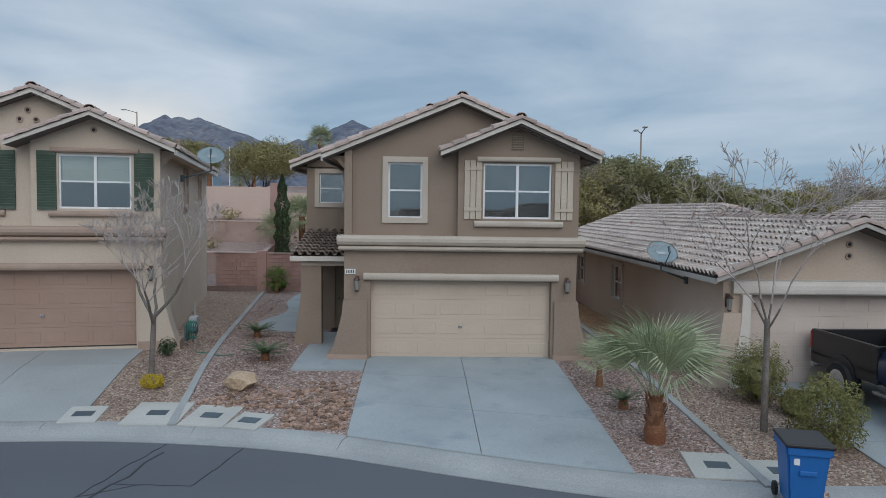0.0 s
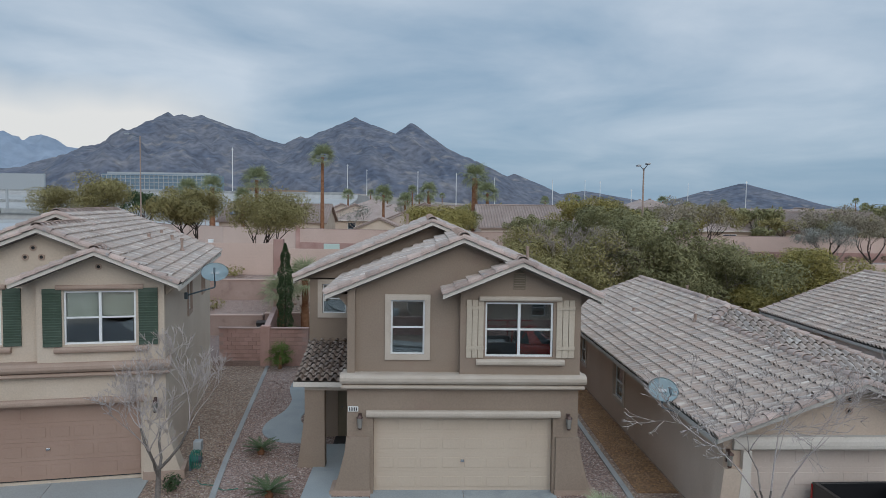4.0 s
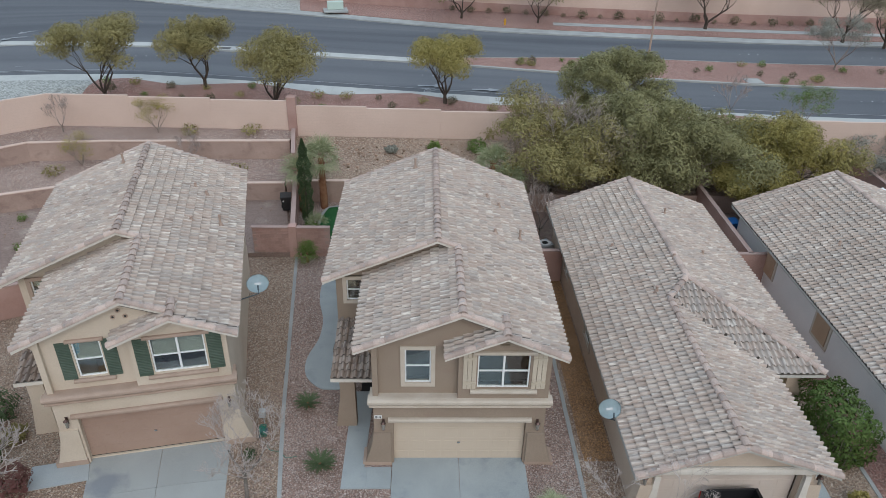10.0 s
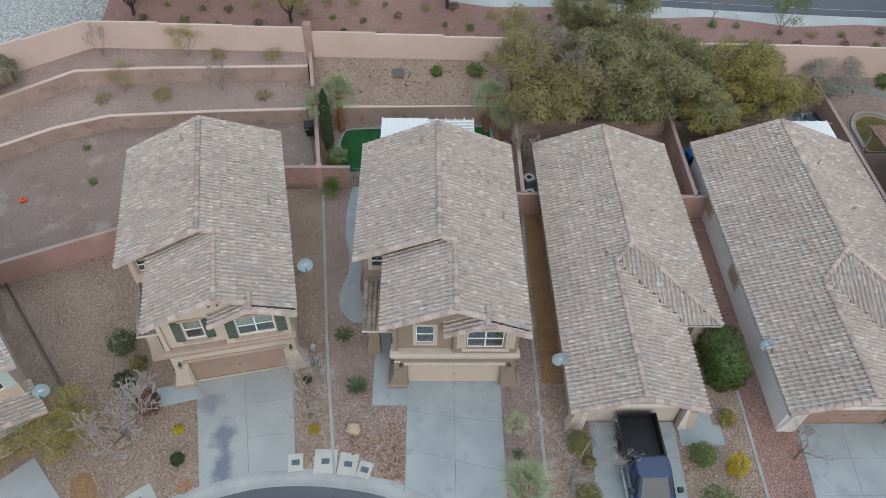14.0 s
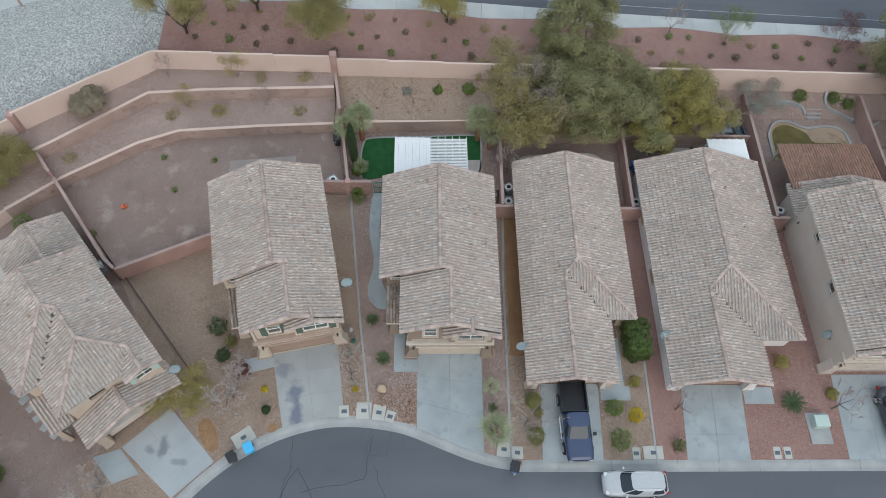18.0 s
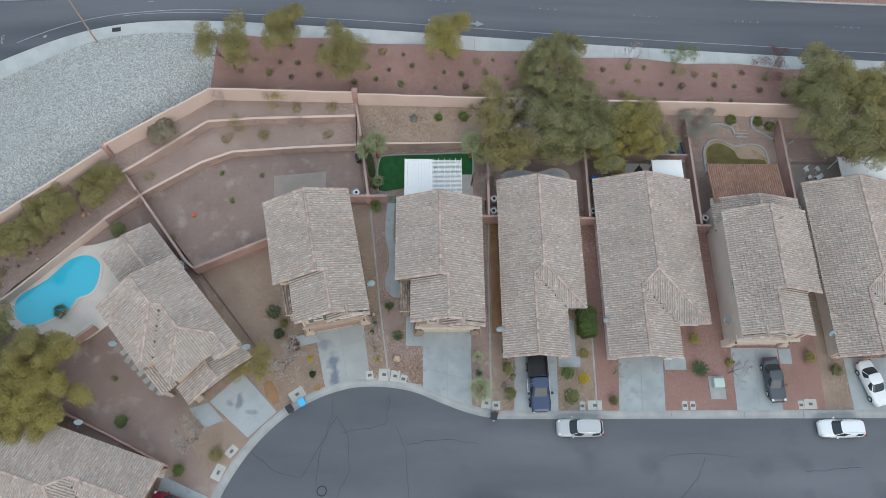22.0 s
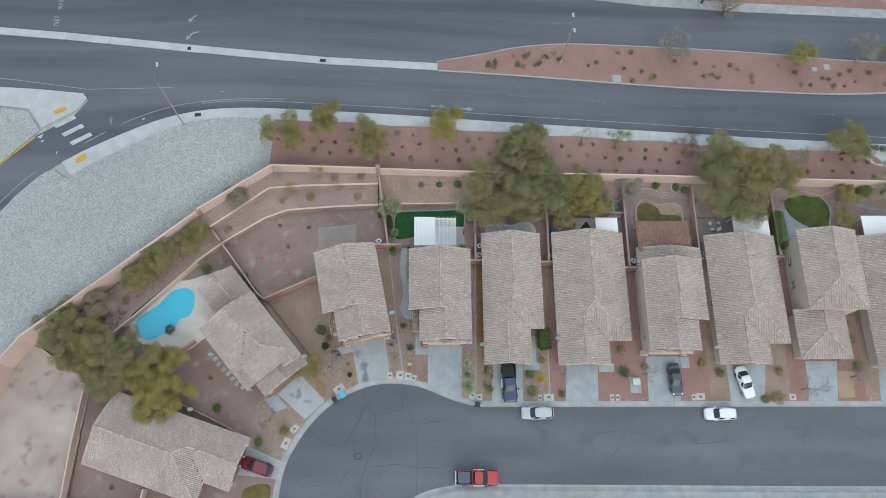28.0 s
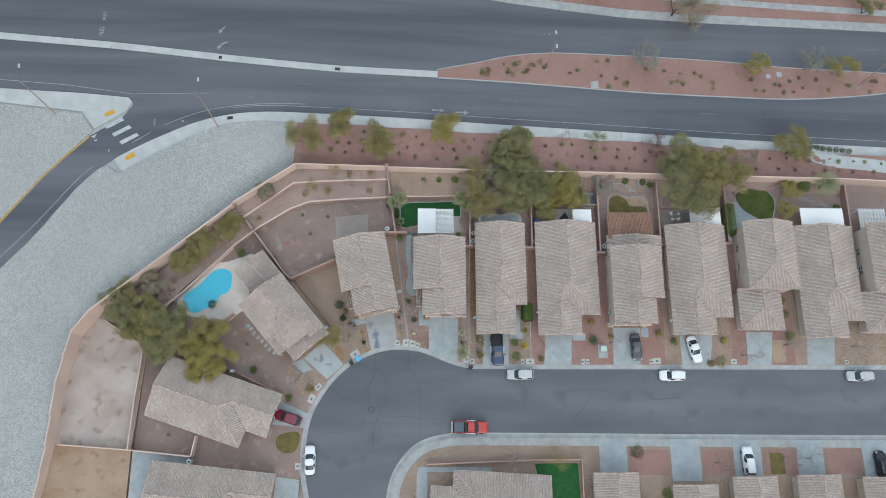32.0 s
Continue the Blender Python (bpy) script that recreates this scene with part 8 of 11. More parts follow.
bare_tree("leafless spreading shrub in the front yard", 23, 3.8, pose(-25.0, -11.0, -0.2), 5, 0.09, 0.8, 1.2, 0.05, 0.15, material="pale_twig", thin=0.02, limb=0.62)
bare_tree("leafless tree beside the driveway", 24, 4.0, pose(29.6, -4.6, -0.1), 4, 0.08, 0.7, 0.8, 0.1, 0.3, thin=0.014)
bare_tree("leafless reddish tree near the kerb", 25, 2.6, pose(17.4, -4.6, -0.1), 4, 0.07, 0.7, 0.7, 0.1, 0.3)
bare_tree("leafless tree in a front yard", 26, 5.0, pose(53.2, -6.8, -0.1), 4, 0.1, 0.8, 0.9, 0.08, 0.25, thin=0.014)
bare_tree("leafless spreading tree in a front yard", 27, 5.4, pose(61.0, -5.0, -0.1), 4, 0.11, 0.8, 0.9, 0.08, 0.25, thin=0.014)
bare_tree("leafless tree near the end of the row", 28, 5.0, pose(73.5, -5.2, -0.1), 4, 0.1, 0.8, 0.9, 0.08, 0.25, thin=0.014)
for k, (x, y) in enumerate(((11.6, -24.4), (46.5, -25.0), (58.0, -24.2), (62.5, -24.4))):
    bare_tree("leafless street tree across the street", 30 + k, 4.6, pose(x, y, -0.2), 4, 0.09, 0.8, 0.9, 0.08, 0.25, thin=0.014)
broad_tree("small_tree", "sparse yellow-green tree across the street", 34, 3.6, 5, "leaf_yellow", "bark", 9, 0.08, 0.3, 3, 1.0, 1.1, trunk=0.06, m=pose(18.7, -23.6, -0.2))

# back yards
cypress("tall narrow dark cypress by the garden wall", 4, 5.7, 0.75, pose(-8.35, 18.2, 0.05))
fan_palm("fan palm behind the garden wall", 6, 4.3, pose(-7.75, 20.9, 0.05), 30, 1.5, 0.22, 0.5, "leaf_palm", True)
fan_palm("second fan palm behind the garden wall", 7, 3.6, pose(-9.0, 20.3, 0.05), 24, 1.35, 0.18, 0.5, "leaf_palm", True)
fan_palm("short fan palm by the turf", 8, 1.2, pose(-7.7, 17.4, 0.05), 16, 0.9, 0.1, 0.5, "leaf_palm")
fan_palm("fan palm beside the big tree", 9, 4.0, pose(2.9, 21.0, 0.05), 28, 1.5, 0.2, 0.5, "leaf_palm", True)
fan_palm("fan palm at the corner of the yard", 10, 3.2, pose(4.0, 20.0, 0.05), 24, 1.3, 0.18, 0.5, "leaf_palm", True)
date_palm("broad feathery date palm in a back yard", 12, 2.2, pose(71.5, 24.7, 0.9))
shrub("large rounded green shrub beside the date palm", 121, 2.4, 2.0, "leaf_bright", pose(67.9, 24.6, 0.8), 2600, 0.08, loose=0.35)
shrub("round green shrub by the patio", 122, 1.3, 1.1, "leaf_bright", pose(74.2, 20.8, 0.05), 1200, 0.07)
fan_palm("small palm beside the pool", 13, 1.6, pose(-40.2, 1.8, 0.1), 18, 0.9, 0.1, 0.4, "leaf_cycad")
broad_tree("mesquite_tree", "large dense grey-green tree behind the houses", 50, 7.2, 6, "leaf_green", "bark", 30, 0.13, 0.6, 5, 1.15, 1.15, trunk=0.26, m=pose(13.4, 23.6, 0.15), second="leaf_green", shrink=0.76)
broad_tree("mesquite_tree", "wide olive-brown tree behind the houses", 51, 6.9, 6, "leaf_olive", "bark", 44, 0.12, 0.55, 4, 1.1, 1.2, trunk=0.2, m=pose(7.2, 23.2, 0.0), second="leaf_brown", shrink=0.76)
bare_tree("pale leafless limbs rising through the trees", 63, 6.6, pose(6.9, 23.0, 0.5), 5, 0.12, 0.75, 0.9, 0.05, 0.25, thin=0.012)
broad_tree("mesquite_tree", "low grey-green tree over the garden wall", 64, 4.9, 5, "leaf_green", "bark", 34, 0.12, 0.5, 4, 1.0, 1.15, trunk=0.15, m=pose(15.4, 22.4, 0.0), shrink=0.74)
broad_tree("mesquite_tree", "low olive tree beside the tan house", 65, 4.4, 5, "leaf_olive", "bark", 34, 0.12, 0.5, 4, 0.9, 1.1, trunk=0.13, m=pose(9.8, 22.2, 0.0), second="leaf_green", shrink=0.74)
broad_tree("mesquite_tree", "grey-green tree by the boundary wall", 52, 6.2, 4, "leaf_green", "bark", 48, 0.12, 0.5, 4, 0.8, 1.0, trunk=0.16, m=pose(12.3, 29.8, 1.6), shrink=0.74)
broad_tree("mesquite_tree", "yellowish tree behind the houses", 53, 5.6, 6, "leaf_yellow", "bark", 42, 0.12, 0.5, 4, 1.0, 1.2, trunk=0.15, m=pose(22.0, 23.2, 0.0), second="leaf_olive", shrink=0.74)
broad_tree("mesquite_tree", "yellow-green tree over the patio", 54, 3.6, 5, "leaf_yellow", "bark", 36, 0.11, 0.45, 4, 0.9, 1.0, trunk=0.13, m=pose(19.3, 19.6, 0.0), shrink=0.72)
broad_tree("mesquite_tree", "broad dense green tree behind the houses", 55, 8.0, 6, "leaf_green", "bark", 60, 0.14, 0.75, 4, 1.0, 1.15, trunk=0.25, m=pose(44.3, 25.0, 0.9), second="leaf_olive", shrink=0.78, thick=2.6)
broad_tree("mesquite_tree", "dense olive tree beside the broad one", 56, 7.0, 5, "leaf_olive", "bark", 50, 0.13, 0.55, 4, 0.95, 1.1, trunk=0.2, m=pose(50.4, 25.0, 0.9), shrink=0.76)
broad_tree("small_tree", "grey shrub tree by the wall", 57, 3.2, 5, "leaf_sage", "bark", 26, 0.09, 0.35, 3, 0.9, 1.0, trunk=0.08, m=pose(29.5, 24.4, 0.5))
broad_tree("small_tree", "yellow tree in a back yard", 58, 3.2, 5, "leaf_yellow", "bark", 30, 0.1, 0.4, 3, 0.9, 1.0, trunk=0.09, m=pose(64.2, 23.6, 0.2))
broad_tree("small_tree", "golden shrub tree by a patio", 59, 2.6, 5, "leaf_yellow", "bark", 26, 0.09, 0.35, 3, 0.9, 1.0, trunk=0.07, m=pose(63.4, 19.9, 0.05))
box_hedge("tall clipped ivy hedge along the garden wall", 90, 2.0, 5.9, 2.35, "leaf_bright", pose(52.95, 18.0, 0.05), 9000)
bare_tree("pale leafless bush by the wall", 61, 3.4, pose(5.5, 17.2, 0.05), 4, 0.07, 0.8, 0.9, 0.08, 0.12, thin=0.014)
for k, (x, y, h, leaf) in enumerate(((-37.6, 15.6, 3.6, "leaf_olive"), (-42.0, 12.0, 4.0, "leaf_olive"), (-44.8, 8.9, 3.8, "leaf_olive"), (-50.3, 5.5, 3.0, "leaf_brown"), (-31.4, 21.6, 1.9, "leaf_brown"))):
    broad_tree("mesquite_tree", "open olive mesquite on the terrace", 70 + k, h, 5, leaf, "bark", 24, 0.1, 0.5, 4, 0.9, 0.9, trunk=0.1, m=pose(x, y, 1.3 if k < 4 else 3.0, 0, 0, 70 * k), shrink=0.72, thick=2.6)
for k, (x, y, h, leaf, s2) in enumerate(((-53.0, 0.0, 6.5, "leaf_green", "leaf_olive"), (-46.5, -3.6, 6.5, "leaf_green", None), (-40.5, -5.4, 6.8, "leaf_yellow", "leaf_olive"), (-40.3, -8.2, 5.6, "leaf_yellow", None), (-50.0, -2.8, 5.6, "leaf_olive", None))):
    broad_tree("mesquite_tree", "large yellow-green tree in the pool yard" if leaf == "leaf_yellow" else "large grey-green tree by the empty lot", 80 + k, h, 5, leaf, "bark", 42, 0.12, 0.55, 4, 0.95, 1.1, trunk=0.17, m=pose(x, y, 0.0, 0, 0, 50 * k), second=s2, shrink=0.72, thick=3.2)
# the red bank along the main road
for k, (x, y, h, leaf) in enumerate(((-24.9, 31.5, 6.0, "leaf_olive"), (-18.5, 34.8, 5.2, "leaf_olive"), (-12.4, 31.2, 5.7, "leaf_olive"), (0.2, 33.9, 4.9, "leaf_yellow"), (65.0, 31.0, 5.0, "leaf_olive"))):
    broad_tree("mesquite_tree", "small rounded olive mesquite on the red bank", 100 + k, h, 4, leaf, "dark_bark", 34, 0.1, 0.62, 4, 0.6, 0.95, trunk=0.13, m=pose(x, y, outer(x, y) - 0.05, 0, 0, 60 * k), shrink=0.7, crotch=0.16, bare=0.48, thick=2.6)
bare_tree("leafless grey sapling on the red bank", 112, 3.6, pose(22.4, 33.0, outer(22.4, 33.0) - 0.05), 4, 0.05, 0.7, 0.7, 0.1, 0.2, thin=0.012)
for k, (x, y, leaf) in enumerate(((28.2, 32.6, "leaf_bright"), (39.3, 31.8, "leaf_red"), (57.0, 29.5, "leaf_brown"))):
    broad_tree("small_tree", "thin sparse young tree on the red bank", 110 + k, 3.4, 4, leaf, "bark", 5, 0.08, 0.3, 4, 0.8, 1.0, trunk=0.05, m=pose(x, y, outer(x, y) - 0.05))
for k, (x, y, h) in enumerate(((39.4, 49.6, 5.4), (60.6, 48.2, 4.6), (71.4, 49.2, 5.6), (76.9, 48.2, 5.4))):
    broad_tree("small_tree", "sparse pale tree on the traffic island", 115 + k, h, 4, "leaf_sage" if k % 2 == 0 else "leaf_yellow", "bark", 14, 0.1, 0.4, 4, 0.8, 0.9, trunk=0.09, m=pose(x, y, MAIN_Z + 0.1), shrink=0.7)
for k in range(8):
    shrub("low dark green hedge shrub beside the footpath", 130 + k, 1.1, 0.7, "leaf_dark", pose(69.0 + 1.2 * k, 32.75 - 0.16 * k, outer(69.0 + 1.2 * k, 32.75 - 0.16 * k)), 500, 0.07, group="low shrubs beside the footpath")
bank_rng = random.Random(9)


def tuft(seed, r, h, leaf):
    return shrub("small dry shrub tuft on the gravel bank", seed, r, h, leaf, pose(0, 0, -50), 190, 0.07, "bank_shrub", 0.5, 3, "shrubs on the gravel banks")


TUFTS = [tuft(201, 0.85, 0.6, "leaf_bright"), tuft(202, 1.0, 0.6, "leaf_olive"), tuft(203, 0.8, 0.6, "leaf_brush")]
placed = 0
for row, (off, gap) in enumerate(((0.9, 2.6), (2.9, 2.9), (5.0, 3.0))):
    x = -26.0 + row
    while x < 84:
        q = min(WALK_BACK, key=lambda w: abs(w[0] - x))
        y = q[1] - off - 0.7 + bank_rng.uniform(-0.35, 0.35)
        if y > 27.2:
            s = bank_rng.uniform(0.7, 1.2)
            if placed < 3:
                TUFTS[placed].matrix_world = pose(x, y, outer(x, y) - 0.03)
            else:
                copy_thing(bank_rng.choice(TUFTS), pose(x, y, outer(x, y) - 0.03, 0, 0, bank_rng.uniform(0, 360)) @ Matrix.Scale(s, 4))
            placed += 1
        x += gap * bank_rng.uniform(0.7, 1.4)
for k in range(70):
    x = bank_rng.uniform(7, 96)
    lo = min(MED_S, key=lambda w: abs(w[0] - x))[1] + 1.0
    hi = min(MED_N, key=lambda w: abs(w[0] - x))[1] - 1.0
    if hi > lo:
        copy_thing(bank_rng.choice(TUFTS), pose(x, bank_rng.uniform(lo, hi), MAIN_Z + 0.14, 0, 0, bank_rng.uniform(0, 360)) @ Matrix.Scale(bank_rng.uniform(0.7, 1.3), 4))
bare_tree("small grey leafless tree on the terrace", 120, 2.6, pose(-25.4, 25.4, 3.15), 4, 0.05, 0.8, 1.0, 0.08, 0.15, thin=0.01)
bare_tree("small reddish leafless sapling on the terrace", 121, 2.4, pose(-16.6, 23.4, 1.6), 4, 0.04, 0.7, 0.8, 0.1, 0.2, thin=0.01)
broad_tree("small_tree", "small sparse yellow tree on the terrace", 122, 2.3, 4, "leaf_yellow", "bark", 10, 0.07, 0.25, 3, 0.8, 1.0, trunk=0.045, m=pose(-19.2, 25.5, 3.2))
broad_tree("small_tree", "thin sparse yellow-green sapling on the terrace", 123, 2.2, 4, "leaf_yellow", "bark", 5, 0.07, 0.25, 3, 0.7, 0.9, trunk=0.04, m=pose(-23.6, 23.2, 1.6))
shrub("low golden-brown shrub on the terrace", 124, 1.4, 0.8, "leaf_yellow", pose(-20.8, 22.6, 1.55), 700, 0.06)
for x, y, z in ((-33.0, 17.2, 1.6), (-17.0, 25.3, 3.15), (-25.0, 22.2, 1.5), (-13.5, 22.8, 1.5), (-13.0, 25.4, 3.2), (-47.0, 6.0, 1.3), (-42.5, 11.0, 1.3)):
    copy_thing(TUFTS[1], pose(x, y, z, 0, 0, x * 30) @ Matrix.Scale(1.3, 4))
for x, y in ((-30.0, 10.5), (-24.0, 15.0), (-21.0, 18.2), (-25.5, 18.5), (-46.0, 20.0 - 40), (-57.0, -9.0), (-34.0, -5.0)):
    copy_thing(TUFTS[0], pose(x, y, 0.2 if y > 0 else fall(x, y), 0, 0, x * 30) @ Matrix.Scale(0.8, 4))

# ---- driveways, paths, strips and covers ----
def driveway(label, corners, material="concrete", splits=(0.5,), rows=3, z=0.03, foot=None):
    """A concrete drive of slabs with open joints. corners: top left, top right, bottom right, bottom left."""
    d = thing("driveway", label, "driveway", kind="structure")
    tl, tr, br, bl = [Vector(c) for c in corners]
    us = [0.0, *splits, 1.0]
    for i in range(len(us) - 1):
        for j in range(rows):
            g = 0.0014
            u0, u1, v0, v1 = us[i] + g * (i > 0), us[i + 1] - g * (i < len(us) - 2), j / rows + 0.0008 * (j > 0), (j + 1) / rows - 0.0008 * (j < rows - 1)
            cut = [u0 + (u1 - u0) * k / 6 for k in range(7)] if foot else [u0, u1]
            pts = []
            for u, v in [(u, v0) for u in cut] + [(u, v1) for u in cut[::-1]]:
                low_end = bl.lerp(br, u)
                if foot:
                    low_end.y = foot(low_end.x)[1]
                pts.append(tl.lerp(tr, u).lerp(low_end, v))
            bm = bmesh.new()
            top = [bm.verts.new((p.x, p.y, fall(p.x, p.y) + z)) for p in pts]
            low = [bm.verts.new((p.x, p.y, fall(p.x, p.y) - 0.1)) for p in pts]
            bm.faces.new(top)
            for k in range(len(top)):
                q = (k + 1) % len(top)
                bm.faces.new((top[k], low[k], low[q], top[q]))
            part("slab", bm, material, d)
    return d


def kerb_point(x, inward=0.58):
    q = min((p for p in N_KERB if p[1] > -15), key=lambda p: abs(p[0] - x))
    i = N_KERB.index(q)
    a, b = N_KERB[max(i - 1, 0)], N_KERB[min(i + 1, len(N_KERB) - 1)]
    for (x0, y0), (x1, y1) in zip(N_KERB, N_KERB[1:]):
        if x0 <= x <= x1 and y0 > -15:
            u = (x - x0) / max(x1 - x0, 1e-6)
            return (x, y0 + (y1 - y0) * u + inward)
    return (x, q[1] + inward)


driveway("pale blue-grey concrete driveway of the taupe house", [(-2.5, 0.05), (2.55, 0.05), (2.5, kerb_point(2.5)[1]), (-2.5, kerb_point(-2.5)[1])], foot=kerb_point)
driveway("stained concrete driveway of the cream house", [(-13.9, -0.1), (-8.85, 0.75), (-8.0, kerb_point(-8.0)[1]), (-12.6, kerb_point(-12.6)[1])], "oily_concrete", foot=kerb_point)
driveway("concrete walk beside the driveway", [(-15.9, -0.6), (-13.95, -0.15), (-13.6, -1.2), (-15.6, -1.7)], "stained_concrete", (), 1)
driveway("concrete driveway with a parked pickup truck", [(7.1, -2.6), (11.55, -2.6), (11.4, -8.42), (6.85, -8.42)])
driveway("concrete walk to the entry", [(11.7, -2.8), (14.0, -2.8), (14.0, -3.9), (11.7, -3.9)], splits=(), rows=1)
driveway("concrete walk along the garage", [(12.4, 1.2), (13.6, 1.2), (13.6, -2.8), (12.4, -2.8)], splits=(), rows=3)
driveway("empty concrete driveway with red gravel beside it", [(18.1, -2.7), (22.8, -2.7), (22.5, -8.42), (17.7, -8.42)])
driveway("concrete walk to the entry", [(22.9, -2.9), (25.2, -2.9), (25.2, -4.2), (22.9, -4.2)], splits=(), rows=1)
driveway("concrete driveway of the pink house", [(30.2, -1.9), (35.2, -1.9), (34.8, -8.42), (30.0, -8.42)])
driveway("concrete walk beside the pink house", [(35.3, -2.0), (36.6, -2.0), (36.6, -3.6), (35.3, -3.6)], splits=(), rows=1)
driveway("concrete driveway with a white car", [(42.2, -3.0), (48.2, -3.0), (47.4, -8.42), (42.3, -8.42)])
driveway("concrete driveway near the end of the row", [(54.4, -2.6), (59.2, -2.6), (58.5, -8.45), (54.1, -8.45)])
driveway("concrete driveway of a pale house", [(65.5, -3.6), (70.6, -3.6), (70.0, -8.5), (65.0, -8.5)])
driveway("concrete driveway at the bend", [(-24.2, -7.3), (-21.1, -4.4), (-17.35, -8.35), (-20.05, -10.9)], "stained_concrete", splits=(0.5,), rows=4)
driveway("concrete walk at the bend", [(-26.2, -8.0), (-24.3, -7.4), (-22.6, -9.2), (-24.4, -9.9)], splits=(), rows=2)
driveway("concrete driveway with a dark red car", [(-29.0, -18.4), (-27.9, -14.5), (-22.9, -16.7), (-23.7, -19.0)], splits=(0.5,), rows=2)
driveway("concrete driveway beyond the bend", [(-28.2, -31.2), (-27.9, -26.8), (-24.0, -27.4), (-24.2, -31.2)], splits=(0.5,), rows=2)
# entry walk and the winding side path of the taupe house
driveway("concrete entry walk beside the garage", [(-4.35, 3.6), (-3.45, 3.6), (-3.55, -0.62), (-4.35, -0.62)], splits=(), rows=2)
driveway("concrete entry slab before the garage", [(-4.35, -0.62), (-2.52, -0.62), (-2.52, -1.6), (-4.35, -1.6)], splits=(0.5,), rows=1)
path = smooth_line([(-6.55, 15.0), (-6.75, 12.8), (-6.7, 10.6), (-6.3, 8.8), (-6.3, 7.3), (-6.65, 5.8), (-6.5, 4.6), (-5.8, 3.8), (-5.0, 3.7)], 5) + smooth_line([(-4.45, 4.3), (-4.95, 5.0), (-5.5, 6.2), (-5.45, 7.6), (-5.3, 9.0), (-5.8, 10.4), (-5.85, 12.4), (-5.7, 15.0)], 5)
sheet("pavement", path, level(0.035), "concrete", "winding pale concrete garden path", "path", step=0, skirt=0.1)
for pts, lab in ((lot_edge_a, "narrow concrete strip between two front yards"), ([(4.9, 12.5), (4.62, 6.9), (4.57, 0.1), (4.5, -8.4)], "narrow concrete strip beside the driveway"),
                 ([(15.5, 2.0), (15.4, -8.6)], "narrow pale strip between two front yards")):
    bm = bmesh.new()
    fine = []
    for a, b in zip(pts, pts[1:]):
        fine += [tuple(Vector(a).lerp(Vector(b), k / 6)) for k in range(6)]
    fine.append(pts[-1])
    profile_along(bm, fine, [(-0.08, -0.08), (0.08, -0.08), (0.08, 0.035), (-0.08, 0.035)], fall)
    single("pavement", bm, "kerb", lab, "path", kind="structure")


def meter_box(label, x, y, w, d, turn=0.0, lids=1):
    z = fall(x, y)
    slope = math.degrees(math.atan2(fall(x, y + 0.3) - fall(x, y - 0.3), 0.6))
    pad = thing("utility_cover", label, "utility cover", pose(x, y, z - 0.012, slope, 0, turn), "utility covers in the gravel")
    part("pad", boxed(-w / 2, w / 2, -d / 2, d / 2, -0.12, 0.045, 0.012), "pad", pad, "pale concrete surround")
    for k in range(lids):
        cx = (k - (lids - 1) / 2) * w / lids
        part("lid", boxed(cx - 0.2, cx + 0.2, -0.14, 0.14, 0.04, 0.055, 0.006), "dish_arm" if k == 0 else "concrete", pad, "recessed lid")
    return pad


for x, y, w, d, a in ((-8.05, -4.65, 0.75, 0.9, 6), (-6.55, -4.6, 1.15, 1.25, 0), (-5.4, -4.75, 0.95, 1.15, -8), (-4.55, -5.05, 0.7, 0.85, -16), (4.0, -7.55, 1.0, 1.1, -8), (5.0, -7.8, 0.85, 0.9, -3),
                      (13.9, -7.9, 0.55, 0.9, 0), (15.2, -7.85, 1.5, 1.0, 0), (24.6, -7.9, 0.55, 0.9, 0), (25.4, -7.9, 0.55, 0.9, 0), (36.8, -7.9, 0.6, 0.9, 0), (37.8, -7.8, 1.3, 1.0, 0), (51.7, -7.9, 1.0, 0.9, 0),
                      (-21.5, -12.2, 1.2, 0.8, 50), (-22.6, -14.2, 1.5, 1.0, 65), (-15.4, -6.6, 1.6, 1.1, 35), (-24.4, -25.2, 0.9, 1.0, 0), (72.3, -8.0, 0.6, 0.8, 0)):
    meter_box("concrete meter box with a dark lid set in the gravel", x, y, w, d, a)
for x, y, w, h, a in ((28.2, -5.7, 1.1, 0.8, 0), (-12.8, 72.8, 2.0, 1.0, 10)):
    cab = thing("utility_cabinet", "pale green metal utility cabinet on a concrete pad", "utility cabinet", pose(x, y, fall(x, y) if y < 0 else 1.75, 0, 0, a))
    part("pad", boxed(-w * 0.75, w * 0.75, -1.6, 0.8, -0.1, 0.06, 0.01), "kerb", cab)
    part("body", boxed(-w / 2, w / 2, -0.45, 0.45, 0.06, h, 0.03), "cabinet_green", cab)
    part("door", boxed(-w * 0.45, w * 0.45, -0.462, -0.448, 0.12, h - 0.1, 0.005), "cabinet_green", cab)
# boulder and loose stones by the kerb
rock_rng = random.Random(12)


def stone_mesh(bm, c, r, rng, flat=0.7, sub=1):
    made = bmesh.ops.create_icosphere(bm, subdivisions=sub, radius=1.0)["verts"]
    sx, sy, sz = r * rng.uniform(0.8, 1.3), r * rng.uniform(0.8, 1.2), r * flat * rng.uniform(0.8, 1.1)
    for v in made:
        k = 1 + rng.uniform(-0.16, 0.16)
        v.co = Vector((v.co.x * sx * k + c[0], v.co.y * sy * k + c[1], v.co.z * sz * k + c[2]))


bm = bmesh.new()
stone_mesh(bm, (0, 0, 0.17), 0.36, rock_rng, 0.65, 2)
single("boulder", bm, "rock", "tan sandstone boulder on the gravel", "boulder", pose(-5.25, -2.95, fall(-5.25, -2.95)))
ico = bmesh.new()
bmesh.ops.create_icosphere(ico, subdivisions=1, radius=1.0)
iv = np.array([v.co[:] for v in ico.verts])
iface = [[v.index for v in f.verts] for f in ico.faces]
ico.free()


